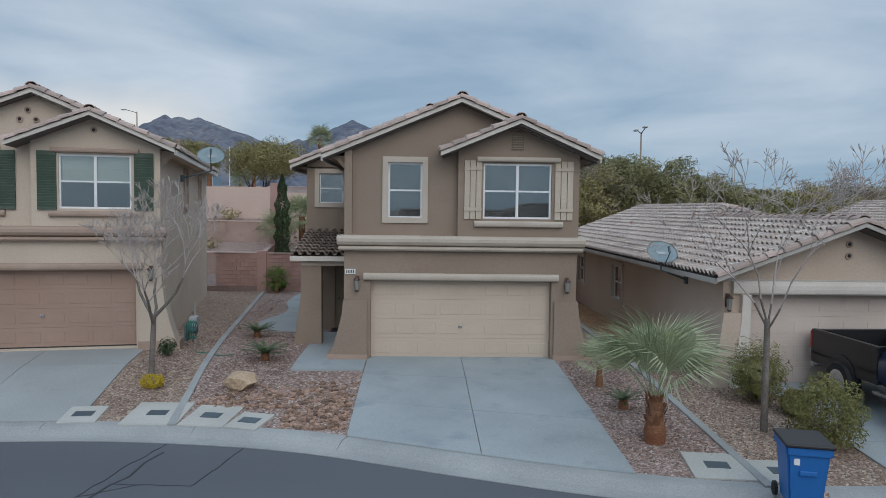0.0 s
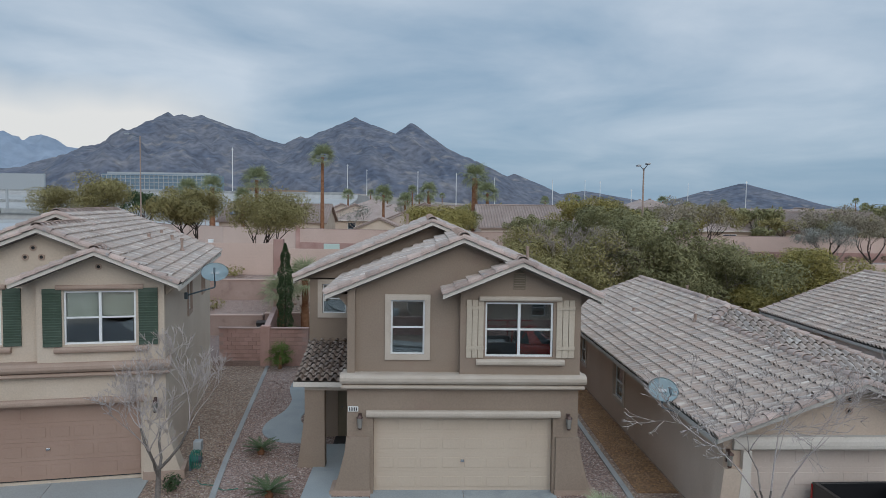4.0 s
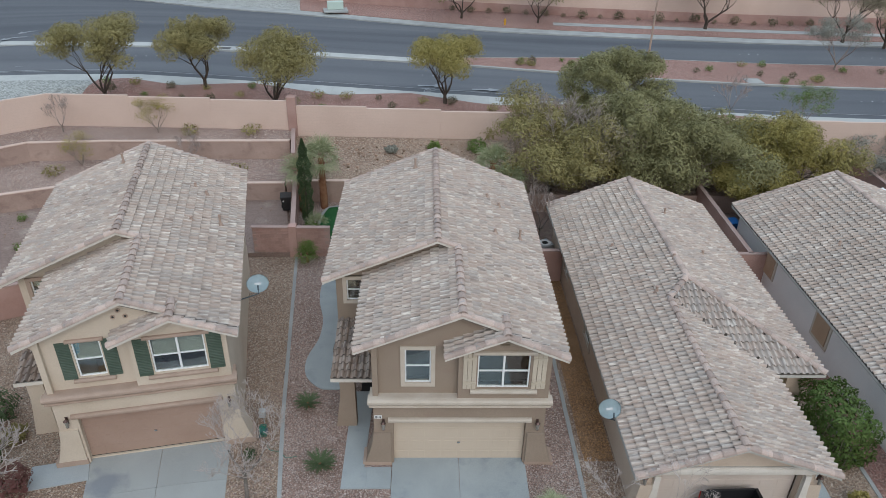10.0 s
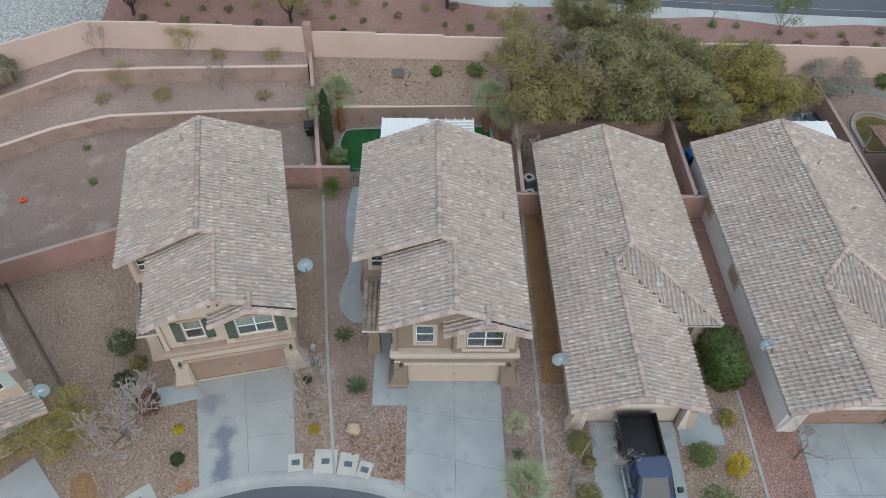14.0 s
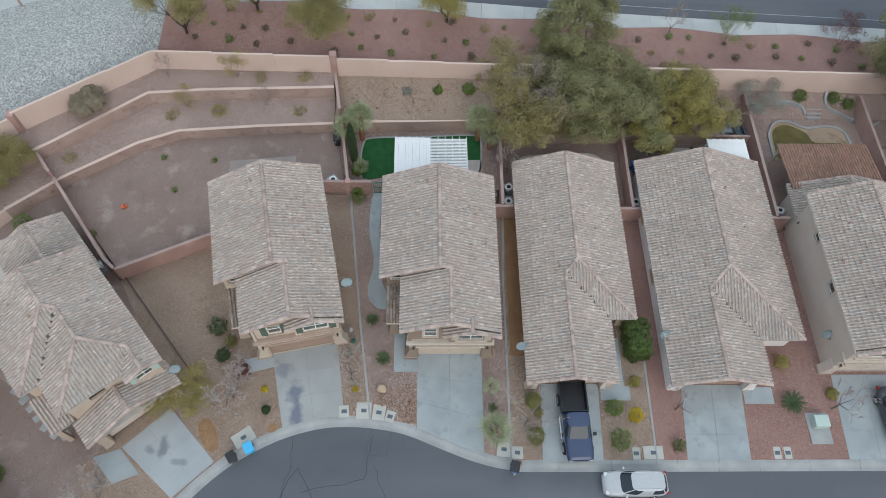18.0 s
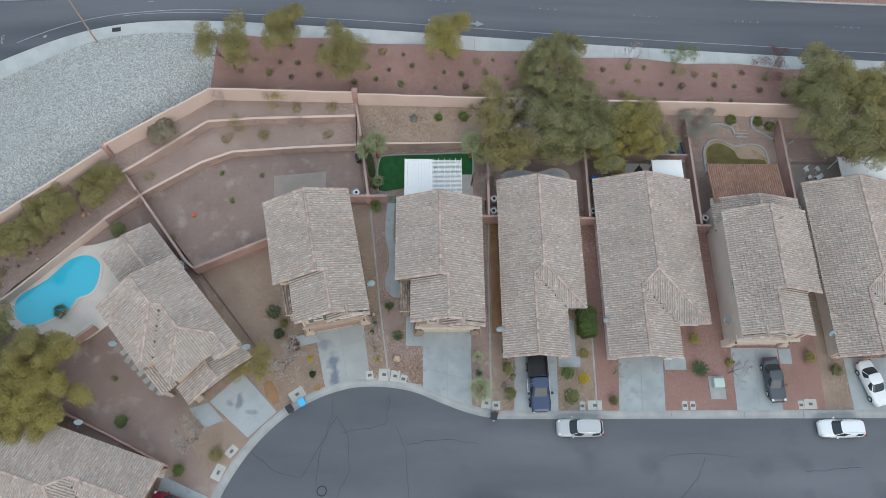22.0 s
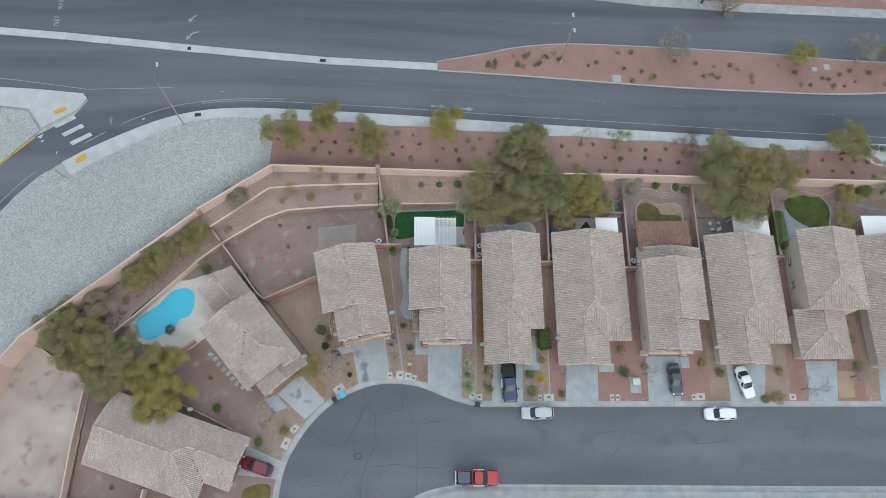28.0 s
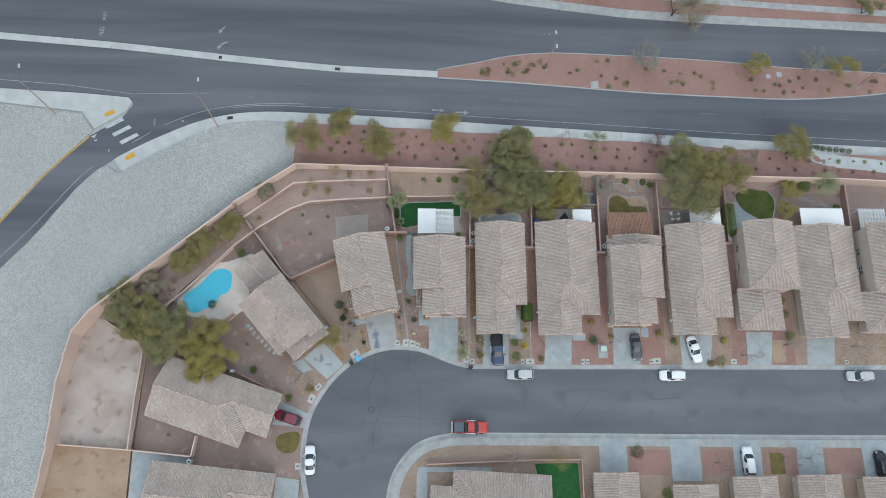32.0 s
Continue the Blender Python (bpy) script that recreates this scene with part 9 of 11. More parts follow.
def scatter(label, spots, material="cobble", seed=3, zf=fall):
    g = np.random.default_rng(seed)
    n = len(spots)
    k = len(iv)
    size = np.array([s[2] for s in spots])[:, None, None] * g.uniform(0.7, 1.3, (n, 1, 3)) * np.array([1, 1, 0.65])
    pos = np.array([(s[0], s[1], zf(s[0], s[1]) + s[2] * 0.25) for s in spots])[:, None, :]
    verts = (iv[None] * size * g.uniform(0.85, 1.15, (n, k, 1)) + pos).reshape(-1, 3)
    faces = [tuple(a + i * k for a in f) for i in range(n) for f in iface]
    ob = raw("stones", verts.tolist(), faces, material)
    return tagged(ob, label, "stones", "", "stuff")


front_poly = [(-6.0, -4.0), (-5.0, -2.4), (-2.6, -2.0), (-2.6, -5.6), (-4.0, -5.4)]
spots = []
while len(spots) < 700:
    x, y = rock_rng.uniform(-6, -2.6), rock_rng.uniform(-5.6, -2.6)
    if inside((x, y), front_poly) and not (x < -3.9 and y < -4.3) and rock_rng.random() < 0.3 + 0.7 * min(1, (-2.6 - y) / 2):
        spots.append((x, y, rock_rng.uniform(0.025, 0.075)))
scatter("brown and red cobbles on the gravel near the kerb", spots)
spots = [(rock_rng.uniform(x0, x1), rock_rng.uniform(y0, y1), rock_rng.uniform(0.014, 0.034)) for x0, x1, y0, y1, n in ((-6.3, -4.5, -4.0, 3.0, 1300), (2.65, 4.4, -7.4, -0.4, 1300), (4.7, 6.8, -8.0, -0.4, 1300), (-8.4, -6.9, -4.4, 2.5, 1100), (-7.8, -6.9, 2.5, 12, 700)) for k in range(n)]
scatter("loose gravel stones lying on the yard", spots, "gravel", 5)
spots = [(x, y, s) for x, y, s in ((rock_rng.uniform(-52, -36), rock_rng.uniform(2, 16), rock_rng.uniform(0.1, 0.3)) for k in range(300)) if inside((x, y), [(-38.5, 13.5), (-40.5, 14.8), (-57.0, 0.0), (-51.0, -2.0), (-46.0, 4.8)])]
scatter("brown landscape rocks on the terrace behind the pool", spots, "cobble", 6, level(1.3))
spots = [(rock_rng.uniform(-9.8, 4.2), rock_rng.uniform(22.6, 25.4), rock_rng.uniform(0.03, 0.12)) for k in range(260)]
scatter("scattered stones on the bank", spots, "cobble", 7, lambda x, y: 1.5 + 1.4 * (y - 21.8) / 4.3)
rock_rng = random.Random(77)
spots = []
for k in range(170):
    u = rock_rng.random()
    spots.append((67.0 + 6.4 * u + rock_rng.gauss(0, 0.2), 23.2 - 2.2 * u + rock_rng.gauss(0, 0.28), rock_rng.uniform(0.05, 0.13)))
scatter("strip of loose pale rocks across the back yard", spots, "kerb", 17, bank)

yard = [(-19.6, 10.8), (-26.5, 7.4), (-33.0, 14.9), (-27.6, 19.0), (-24.2, 20.4), (-17.3, 21.0), (-11.0, 21.4), (-9.4, 15.2), (-19.0, 15.2)]
spots = [(x, y, s) for x, y, s in ((rock_rng.uniform(-33, -9), rock_rng.uniform(7, 21.5), rock_rng.uniform(0.03, 0.08)) for k in range(900)) if inside((x, y), yard)]
scatter("small stones strewn over the bare dirt yard", [q for q in spots if q[2] < 0.06], "cobble", 8, level(0.25))
spots = [(rock_rng.uniform(-40, -24), rock_rng.uniform(-10, 4), rock_rng.uniform(0.03, 0.07)) for k in range(350)]
scatter("small stones on the dirt beside the house", [p for p in spots if inside(p[:2], [(-25.5, -1.5), (-37.0, -1.5), (-38.0, -7.5), (-28.0, -12.5), (-24.5, -9.5)])], "cobble", 9)
sheet("ground", [(-19.6, 18.2), (-13.7, 18.8), (-13.5, 14.0), (-19.3, 13.6)], level(0.275), "patio_brown", "brownish concrete patio slab behind the cream house", "slab", step=0, skirt=0.1)

# ---- back yards: turf, pools, patio covers, equipment ----
turf_line = smooth_line([(-7.6, 16.6), (-7.75, 18.5), (-7.6, 20.3), (-6.8, 21.0), (-2.0, 21.2), (2.6, 21.4), (3.2, 20.7), (3.1, 18.0), (2.9, 17.2)], 4) + [(-4.0, 17.0), (-7.0, 16.4)]
sheet("ground", turf_line, level(0.09), "turf", "dark green artificial turf lawn", "lawn", step=0, skirt=0.06)
bm = bmesh.new()
profile_along(bm, turf_line[:-2], [(-0.02, 0.0), (0.14, 0.0), (0.14, 0.06), (-0.02, 0.06)], level(0.06))
single("trim", bm, "kerb", "curved concrete edging of the turf", "edging", kind="structure")
sheet("pavement", [(-4.6, 14.3), (3.2, 14.5), (3.2, 18.6), (-4.6, 18.6)], level(0.12), "patio", "concrete patio behind the taupe house", "patio", step=0, skirt=0.1)


def patio_cover(label, x0, x1, y0, y1, z, solid=True, lattice=None, lattice_gap=0.16):
    p = thing("patio_cover", label, "patio cover", pose(x0, y0, 0))
    w, d = x1 - x0, y1 - y0
    for px in (0.1, w / 2, w - 0.1):
        part("post", boxed(px - 0.05, px + 0.05, d - 0.3, d - 0.2, 0.0, z - 0.15, 0.008), "white_metal", p)
    part("beam", boxed(0, w, d - 0.32, d - 0.18, z - 0.18, z - 0.02, 0.008), "white_metal", p)
    part("ledger", boxed(0, w, 0.0, 0.06, z - 0.16, z - 0.02), "white_metal", p)
    n = int(w / 0.6)
    for k in range(n + 1):
        x = w * k / n
        part("rafter", boxed(x - 0.03, x + 0.03, 0, d + 0.15, z - 0.02, z + 0.1, 0.005), "white_metal", p)
    lx = lattice if lattice is not None else (0 if not solid else w)
    if solid and lx > 0.1:
        m = int(lx / 0.3)
        for k in range(m):
            part("roof_panel", boxed(lx * k / m + 0.004, lx * (k + 1) / m - 0.004, 0, d, z + 0.1, z + 0.125, 0.004), "white_metal", p)
    if lx < w - 0.1:
        for k in range(int(d / lattice_gap)):
            y = 0.05 + k * lattice_gap
            part("slat", boxed(lx, w, y, y + 0.09, z + 0.1, z + 0.14), "white_metal", p)
    return p


patio_cover("white patio cover, half solid and half slatted", -4.6, 1.75, 14.6, 19.2, 2.5, True, 3.1)
patio_cover("white solid patio cover over half the patio", 23.5, 26.9, 16.2, 19.35, 2.4, True)
patio_cover("white solid patio cover with open rafters", 45.2, 50.85, 16.0, 19.9, 2.4, True)
patio_cover("white solid patio cover", 66.0, 74.0, 15.8, 20.0, 2.4, True)
patio_cover("white slatted patio cover at the edge of view", 77.0, 82.0, 15.5, 20.0, 2.5, False)
brown = thing("patio_roof", "brown tiled patio roof of the pink house", "patio roof", pose(0, 0, 0))
roof_plane(brown, [(29.75, 18.85), (37.95, 18.85), (37.95, 13.9), (29.75, 13.9)], (0, 18.85), (0, -1), 2.45, 0.1, 0, "tile_rust")
for x in (30.1, 33.9, 37.6):
    part("post", boxed(x - 0.08, x + 0.08, 18.4, 18.56, 0.0, 2.4, 0.01), "trim", brown)
part("beam", boxed(29.85, 37.85, 18.38, 18.58, 2.16, 2.36, 0.01), "trim", brown)
EDGE_FIVE = smooth_line([(30.65, 18.9), (30.68, 20.4), (30.8, 21.9), (31.68, 23.2), (32.9, 23.4), (34.6, 22.6), (36.6, 22.85), (38.1, 22.2), (38.35, 19.8), (38.3, 18.9)], 5)
sheet("ground", EDGE_FIVE, level(0.1), "brown_dirt", "bare brown bed inside a white curved edge", "garden bed", step=0, skirt=0.05)
sheet("ground", smooth_line([(31.0, 19.0), (31.1, 21.8), (31.9, 22.8), (33.0, 22.9), (34.4, 22.0), (35.0, 20.9), (37.9, 20.7), (38.0, 19.0)], 4), level(0.13), "lawn", "dormant brown lawn with a white curved edge", "lawn", step=0, skirt=0.03)
bm = bmesh.new()
profile_along(bm, EDGE_FIVE, [(-0.1, 0.0), (0.1, 0.0), (0.1, 0.16), (-0.1, 0.16)], level(0.04))
single("garden_edging", bm, "kerb", "white curved concrete edging round the lawn", "edging", kind="structure")
steps_up = thing("garden_steps", "concrete garden steps up the bank", "steps", pose(35.65, 23.75, 0), kind="structure")
for k in range(6):
    part("step", boxed(-0.7, 0.7, k * 0.36, k * 0.36 + 0.39, 0.2 * k - 0.25, 0.2 + 0.24 * k, 0.015), "kerb", steps_up)
for line in ([(31.6, 24.85), (32.5, 24.95), (33.4, 24.85), (34.3, 24.6), (34.75, 24.1)], [(36.5, 25.6), (36.55, 24.9), (37.2, 24.45), (38.3, 24.1), (39.4, 23.5)]):
    bm = bmesh.new()
    profile_along(bm, smooth_line(line, 5), [(-0.12, -0.4), (0.12, -0.4), (0.12, 0.35), (-0.12, 0.35)], bank)
    single("garden_wall", bm, "kerb", "low pale curved wall beside the garden steps", "wall", kind="structure")
# the yards of the houses beside it
sheet("pavement", [(26.2, 20.4), (28.4, 20.4), (28.5, 23.4), (26.4, 23.4)], level(0.08), "concrete", "pale grey paved corner of a back yard", "patio", step=0, skirt=0.05)
for x, y, turn in ((26.75, 22.6, 0), (26.7, 21.5, 180)):
    ch = thing("garden_chair", "dark metal garden chair on the patio", "chair", pose(x, y, 0.08, 0, 0, turn), "dark garden chairs")
    part("seat", boxed(-0.25, 0.25, -0.25, 0.25, 0.4, 0.45, 0.015), "dish_arm", ch)
    part("backrest", boxed(-0.25, 0.25, 0.2, 0.25, 0.45, 0.95, 0.015), "dish_arm", ch)
    for sx in (-0.22, 0.22):
        for sy in (-0.22, 0.22):
            part("leg", boxed(sx - 0.02, sx + 0.02, sy - 0.02, sy + 0.02, 0.0, 0.4), "dish_arm", ch)
bench = thing("garden_bench", "dark grey cushioned garden bench on the patio", "bench", pose(27.75, 21.7, 0.08, 0, 0, 8))
part("seat", boxed(-0.35, 0.35, -1.0, 1.0, 0.32, 0.46, 0.04), "dish_arm", bench)
part("backrest", boxed(0.25, 0.42, -1.0, 1.0, 0.46, 0.85, 0.04), "dish_arm", bench)
for sx in (-0.3, 0.3):
    for sy in (-0.92, 0.92):
        part("leg", boxed(sx - 0.03, sx + 0.03, sy - 0.03, sy + 0.03, 0.0, 0.32), "dish_arm", bench)
sail = bmesh.new()
f = sail.faces.new([sail.verts.new(p) for p in ((21.0, 17.6, 2.1), (23.2, 17.2, 2.1), (22.2, 19.0, 1.9))])
bmesh.ops.solidify(sail, geom=[f], thickness=0.02)
shade = thing("shade_sail", "black triangular shade sail over the patio", "shade sail")
part("cloth", sail, "black_plastic", shade)
for x, y in ((21.0, 17.6), (23.2, 17.2), (22.2, 19.0)):
    part("pole", tube(bmesh.new(), (x, y, 0.0), (x, y, 2.15), 0.03, 0.03, 6), "dish_arm", shade)
LAWN_SEVEN = smooth_line([(55.5, 23.4), (56.7, 24.1), (58.2, 24.35), (60.0, 24.1), (61.55, 24.0), (62.4, 22.9), (62.6, 21.6), (62.3, 20.2), (61.7, 18.3), (59.2, 18.75), (56.9, 20.1), (55.8, 21.4)], 4, True)
sheet("ground", LAWN_SEVEN, lambda x, y: bank(x, y) + 0.16, "lawn_green", "dark green rounded lawn", "lawn", step=1.0, skirt=0.05)
sheet("pavement", smooth_line([(53.9, 16.0), (54.6, 21.2), (55.4, 21.9), (55.9, 21.2), (57.0, 20.0), (59.2, 18.6), (60.4, 16.4)], 3), level(0.09), "concrete", "pale blue-grey curved patio slab", "patio", step=0, skirt=0.05)
bm = bmesh.new()
profile_along(bm, smooth_line([(61.55, 24.1), (62.45, 23.0), (62.68, 21.6), (62.36, 20.2), (61.8, 18.3)], 4), [(-0.11, 0.0), (0.11, 0.0), (0.11, 0.2), (-0.11, 0.2)], bank)
single("garden_edging", bm, "kerb", "white curved concrete edging beside the lawn", "edging", kind="structure")
bm = bmesh.new()
profile_along(bm, smooth_line([(55.0, 23.4), (56.5, 24.35), (58.0, 24.75), (59.8, 24.4), (61.4, 24.3), (63.4, 25.0)], 4), [(-0.12, -0.3), (0.12, -0.3), (0.12, 0.4), (-0.12, 0.4)], bank)
single("garden_wall", bm, "block", "low curved pink block wall behind the lawn", "wall", kind="structure")
bm = bmesh.new()
profile_along(bm, smooth_line([(41.9, 23.4), (40.95, 22.7), (40.7, 21.4), (41.05, 20.5)], 4), [(-0.1, 0.0), (0.1, 0.0), (0.1, 0.16), (-0.1, 0.16)], level(0.04))
single("garden_edging", bm, "kerb", "pale curved edging under the big tree", "edging", kind="structure")
sheet("pavement", [(20.6, 15.5), (23.9, 15.5), (24.0, 20.2), (20.7, 20.2)], level(0.07), "deck_pale", "beige paved patio behind the house", "patio", step=0, skirt=0.05)
sheet("pavement", [(40.6, 16.0), (50.8, 16.0), (50.8, 20.2), (40.6, 20.2)], level(0.07), "patio_brown", "paved patio with garden chairs", "patio", step=0, skirt=0.05)


def pool(label, line, deck, deck_z=0.2, water="pool_water"):
    sheet("pavement", deck, level(deck_z), "deck_pale", "pale concrete pool deck", "pool deck", step=0, skirt=0.2)
    p = thing("swimming_pool", label, "pool", pose(0, 0, deck_z), kind="structure")
    bm = bmesh.new()
    bm.faces.new([bm.verts.new((x, y, 0.012)) for x, y in line])
    part("water", bm, water, p, "clear turquoise water" if water == "pool_water" else "pale blue-grey cover")
    bm = bmesh.new()
    profile_along(bm, line + line[:1], [(-0.15, 0.0), (0.15, 0.0), (0.15, 0.05), (-0.15, 0.05)], level(0.0))
    part("coping", bm, "deck_pale", p, "pale stone coping")
    return p


pool("kidney-shaped swimming pool with bright turquoise water", smooth_line([(-45.6, 2.2), (-45.4, 3.8), (-42.9, 5.7), (-40.8, 8.05), (-38.8, 8.55), (-37.4, 7.6), (-37.2, 6.0), (-37.4, 4.7), (-38.0, 3.9), (-39.05, 3.45), (-39.6, 2.4), (-41.1, 1.3), (-43.25, 0.36), (-44.9, 1.0)][::-1], 4, True),
     smooth_line([(-33.6, 10.6), (-35.7, 10.6), (-38.4, 9.7), (-40.8, 9.2), (-43.4, 6.6), (-46.0, 4.3), (-46.4, 2.0), (-45.3, 0.4), (-43.3, -0.3), (-41.8, -0.4), (-38.2, -1.2), (-35.6, 0.6), (-34.5, 2.0)], 4, True))
pool("rounded pale blue covered pool behind the tan house", smooth_line([(7.1, 18.7), (8.8, 19.0), (10.7, 18.75), (12.7, 19.25), (13.9, 18.8), (14.2, 17.6), (13.2, 16.9), (8.0, 16.9), (7.0, 17.6)], 4, True),
     smooth_line([(6.8, 18.9), (8.8, 19.3), (10.7, 19.0), (12.7, 19.55), (14.2, 19.05), (14.5, 17.6), (13.4, 16.6), (7.6, 16.6), (6.6, 17.5)], 4, True), 0.08, "pool_cover")


def air_unit(x, y, z=0.04):
    u = thing("air_conditioner", "grey outdoor air-conditioning unit with a fan on top", "air conditioner", pose(x, y, z, 0, 0, 5 * x), "air conditioners beside the houses")
    part("pad", boxed(-0.5, 0.5, -0.5, 0.5, -0.05, 0.06), "kerb", u)
    part("body", boxed(-0.4, 0.4, -0.4, 0.4, 0.06, 0.8, 0.03), "grey_metal", u)
    part("grille", lathe(bmesh.new(), [(0.33, 0.8), (0.33, 0.82), (0.3, 0.82), (0.3, 0.805)], 20), "white_metal", u)
    part("fan", lathe(bmesh.new(), [(0.3, 0.803), (0.12, 0.806), (0.1, 0.83)], 16), "black_plastic", u)
    return u


for x, y in ((-10.1, 15.9), (5.4, 13.7), (16.7, 13.7), (29.4, 12.9), (-28.7, 7.2), (40.3, 14.2), (52.9, 14.4), (-42.0, -24.3), (64.2, 14.0), (5.5, 15.2)):
    air_unit(x, y)


def bin_cart(label, x, y, z, turn, body, lid, scale=1.0):
    b = thing("wheelie_bin", label, "rubbish bin", pose(x, y, z, 0, 0, turn) @ Matrix.Scale(scale, 4))
    bm = bmesh.new()
    lo, hi = (0.23, 0.26), (0.31, 0.36)
    rings = []
    for z0, (w, d) in ((0.06, lo), (0.85, (0.295, 0.34)), (0.86, (0.32, 0.37)), (0.97, (0.325, 0.375))):
        rings.append([bm.verts.new((sx * w, sy * d, z0)) for sx, sy in ((-1, -1), (1, -1), (1, 1), (-1, 1))])
    for r, q in zip(rings, rings[1:]):
        for k in range(4):
            bm.faces.new((r[k], r[(k + 1) % 4], q[(k + 1) % 4], q[k]))
    bm.faces.new(rings[0][::-1])
    bm.faces.new(rings[-1])
    bmesh.ops.bevel(bm, geom=[e for e in bm.edges if abs(e.verts[0].co.z - e.verts[1].co.z) > 0.05], offset=0.03, segments=2, affect="EDGES")
    part("body", bm, body, b)
    bm = boxed(-0.34, 0.34, -0.4, 0.4, 0.97, 1.03, 0.02)
    for v in bm.verts:
        v.co.z += 0.05 * (1 - (v.co.y / 0.4) ** 2)
    part("lid", bm, lid, b, "dark lid")
    for s in (-1, 1):
        wheel = tube(bmesh.new(), (s * 0.27, 0.3, 0.11), (s * 0.32, 0.3, 0.11), 0.11, 0.11, 14)
        part("wheel", wheel, "rubber", b)
    part("handle", tube(bmesh.new(), (-0.25, 0.44, 0.95), (0.25, 0.44, 0.95), 0.015, 0.015, 8), body, b)
    part("front_grip", boxed(-0.12, 0.12, -0.345, -0.315, 0.55, 0.62, 0.01), body, b)
    part("symbol", boxed(-0.2, -0.12, -0.336, -0.326, 0.70, 0.80, 0.004), "white_metal", b, "small white printed sign")
    return b


bin_cart("blue recycling bin with a dark lid at the kerb", 4.66, -9.0, -0.34, -14, "blue_plastic", "black_plastic")
bin_cart("dark grey rubbish bin at the kerb", -15.9, -8.2, -0.33, 35, "dish_arm", "black_plastic")
bin_cart("light blue recycling bin at the kerb", -14.75, -7.55, -0.33, 30, "light_blue_plastic", "light_blue_plastic")
bin_cart("black rubbish bin in the back yard", -10.0, 20.2, 0.25, 10, "black_plastic", "black_plastic")
bin_cart("blue recycling bin behind the house", 17.2, 17.6, 0.07, 15, "blue_plastic", "blue_plastic")
bin_cart("black rubbish bin behind the house", 17.4, 16.4, 0.07, 70, "black_plastic", "black_plastic")


def dish(label, x, y, z, turn, wall_side, arm=0.55, tilt=50):
    """A satellite dish on a bent arm. wall_side: the step from the dish to its wall bracket."""
    d = thing("satellite_dish", label, "satellite dish", pose(x, y, z), "satellite dishes on the houses")
    bm = bmesh.new()
    rings = []
    for r in (0.02, 0.14, 0.26, 0.36, 0.39):
        rings.append([bm.verts.new((r * 1.08 * math.cos(a), r * 0.92 * math.sin(a), 0.5 * r * r)) for a in [2 * math.pi * k / 24 for k in range(24)]])
    for p, q in zip(rings, rings[1:]):
        for k in range(24):
            bm.faces.new((p[k], p[(k + 1) % 24], q[(k + 1) % 24], q[k]))
    bm.faces.new(rings[0][::-1])
    bmesh.ops.solidify(bm, geom=bm.faces[:], thickness=0.012)
    o = part("reflector", bm, "dish", d, "pale blue-grey dish", True)
    o.matrix_basis = pose(0, 0, 0, tilt, 0, turn)
    part("logo", boxed(-0.12, 0.12, -0.05, 0.04, 0.02, 0.024), "grey_metal", o, "plain dark mark")
    bm = bmesh.new()
    m = pose(0, 0, 0, tilt, 0, turn)
    tube(bm, m @ Vector((0, -0.36, 0.03)), m @ Vector((0, -0.3, 0.42)), 0.014, 0.014, 6)
    tube(bm, m @ Vector((0, -0.3, 0.42)), m @ Vector((0, -0.12, 0.46)), 0.03, 0.035, 8)
    part("feed", bm, "dish_arm", d, "feed horn on its arm")
    bm = bmesh.new()
    w = Vector(wall_side)
    tube(bm, (0, 0, -0.03), (0, 0, -arm * 0.6), 0.025, 0.025, 8)
    tube(bm, (0, 0, -arm * 0.6), w + Vector((0, 0, 0.05)), 0.025, 0.025, 8)
    box(bm, w.x - 0.04, w.x + 0.04, w.y - 0.08, w.y + 0.08, w.z - 0.06, w.z + 0.14)
    part("mast", bm, "dish_arm", d, "dark bent steel mast")
    return d


dish("pale oval satellite dish beside the cream house", -7.75, 3.4, 5.62, 15, (-0.85, -0.15, -0.75), 0.75)
dish("pale oval satellite dish beside the tan house", 5.35, -0.6, 2.95, 5, (0.7, 0.0, -0.75), 0.75)
dish("pale satellite dish at a roof edge", 16.45, 0.4, 2.75, 12, (0.4, 0.0, -0.6), 0.6)
dish("pale satellite dish on a side wall", 29.0, 0.4, 2.9, 12, (0.42, 0.0, -0.5), 0.5)
dish("pale satellite dish at the eave", 39.9, -1.0, 2.75, 12, (0.4, 0.0, -0.6), 0.6)
dish("pale satellite dish at the eave of the house by the pool", -20.2, -2.4, 3.0, 20, (-0.5, -0.4, -0.8), 0.8)
dish("pale satellite dish on the roof", -33.2, -2.2, 3.6, 12, (0.0, 0.3, -0.7), 0.7)
dish("pale satellite dish at the eave", -35.5, -9.7, 2.9, 12, (-0.3, -0.4, -0.7), 0.7)
dish("pale satellite dish at the eave of a far house", 63.9, 2.0, 2.75, 12, (0.4, 0.0, -0.6), 0.6)
# hose and gas meter at the cream house's corner
hose = thing("garden_hose", "coiled green garden hose on a reel by the wall", "hose", pose(-7.55, 0.75, 0.55))
bm = bmesh.new()
for k in range(5):
    r = 0.2 + 0.012 * (k % 2)
    pts = [Vector((0.05 * k - 0.1, r * math.cos(a), r * 1.25 * math.sin(a))) for a in [2 * math.pi * j / 14 for j in range(15)]]
    for a, b in zip(pts, pts[1:]):
        tube(bm, a, b, 0.014, 0.014, 5, False)
part("coil", bm, "green_plastic", hose)
part("reel", tube(bmesh.new(), (-0.14, 0, 0), (0.16, 0, 0), 0.1, 0.1, 12), "dish_arm", hose)
part("bracket", boxed(-0.16, -0.1, -0.12, 0.12, -0.3, 0.15), "dish_arm", hose)
bm = bmesh.new()
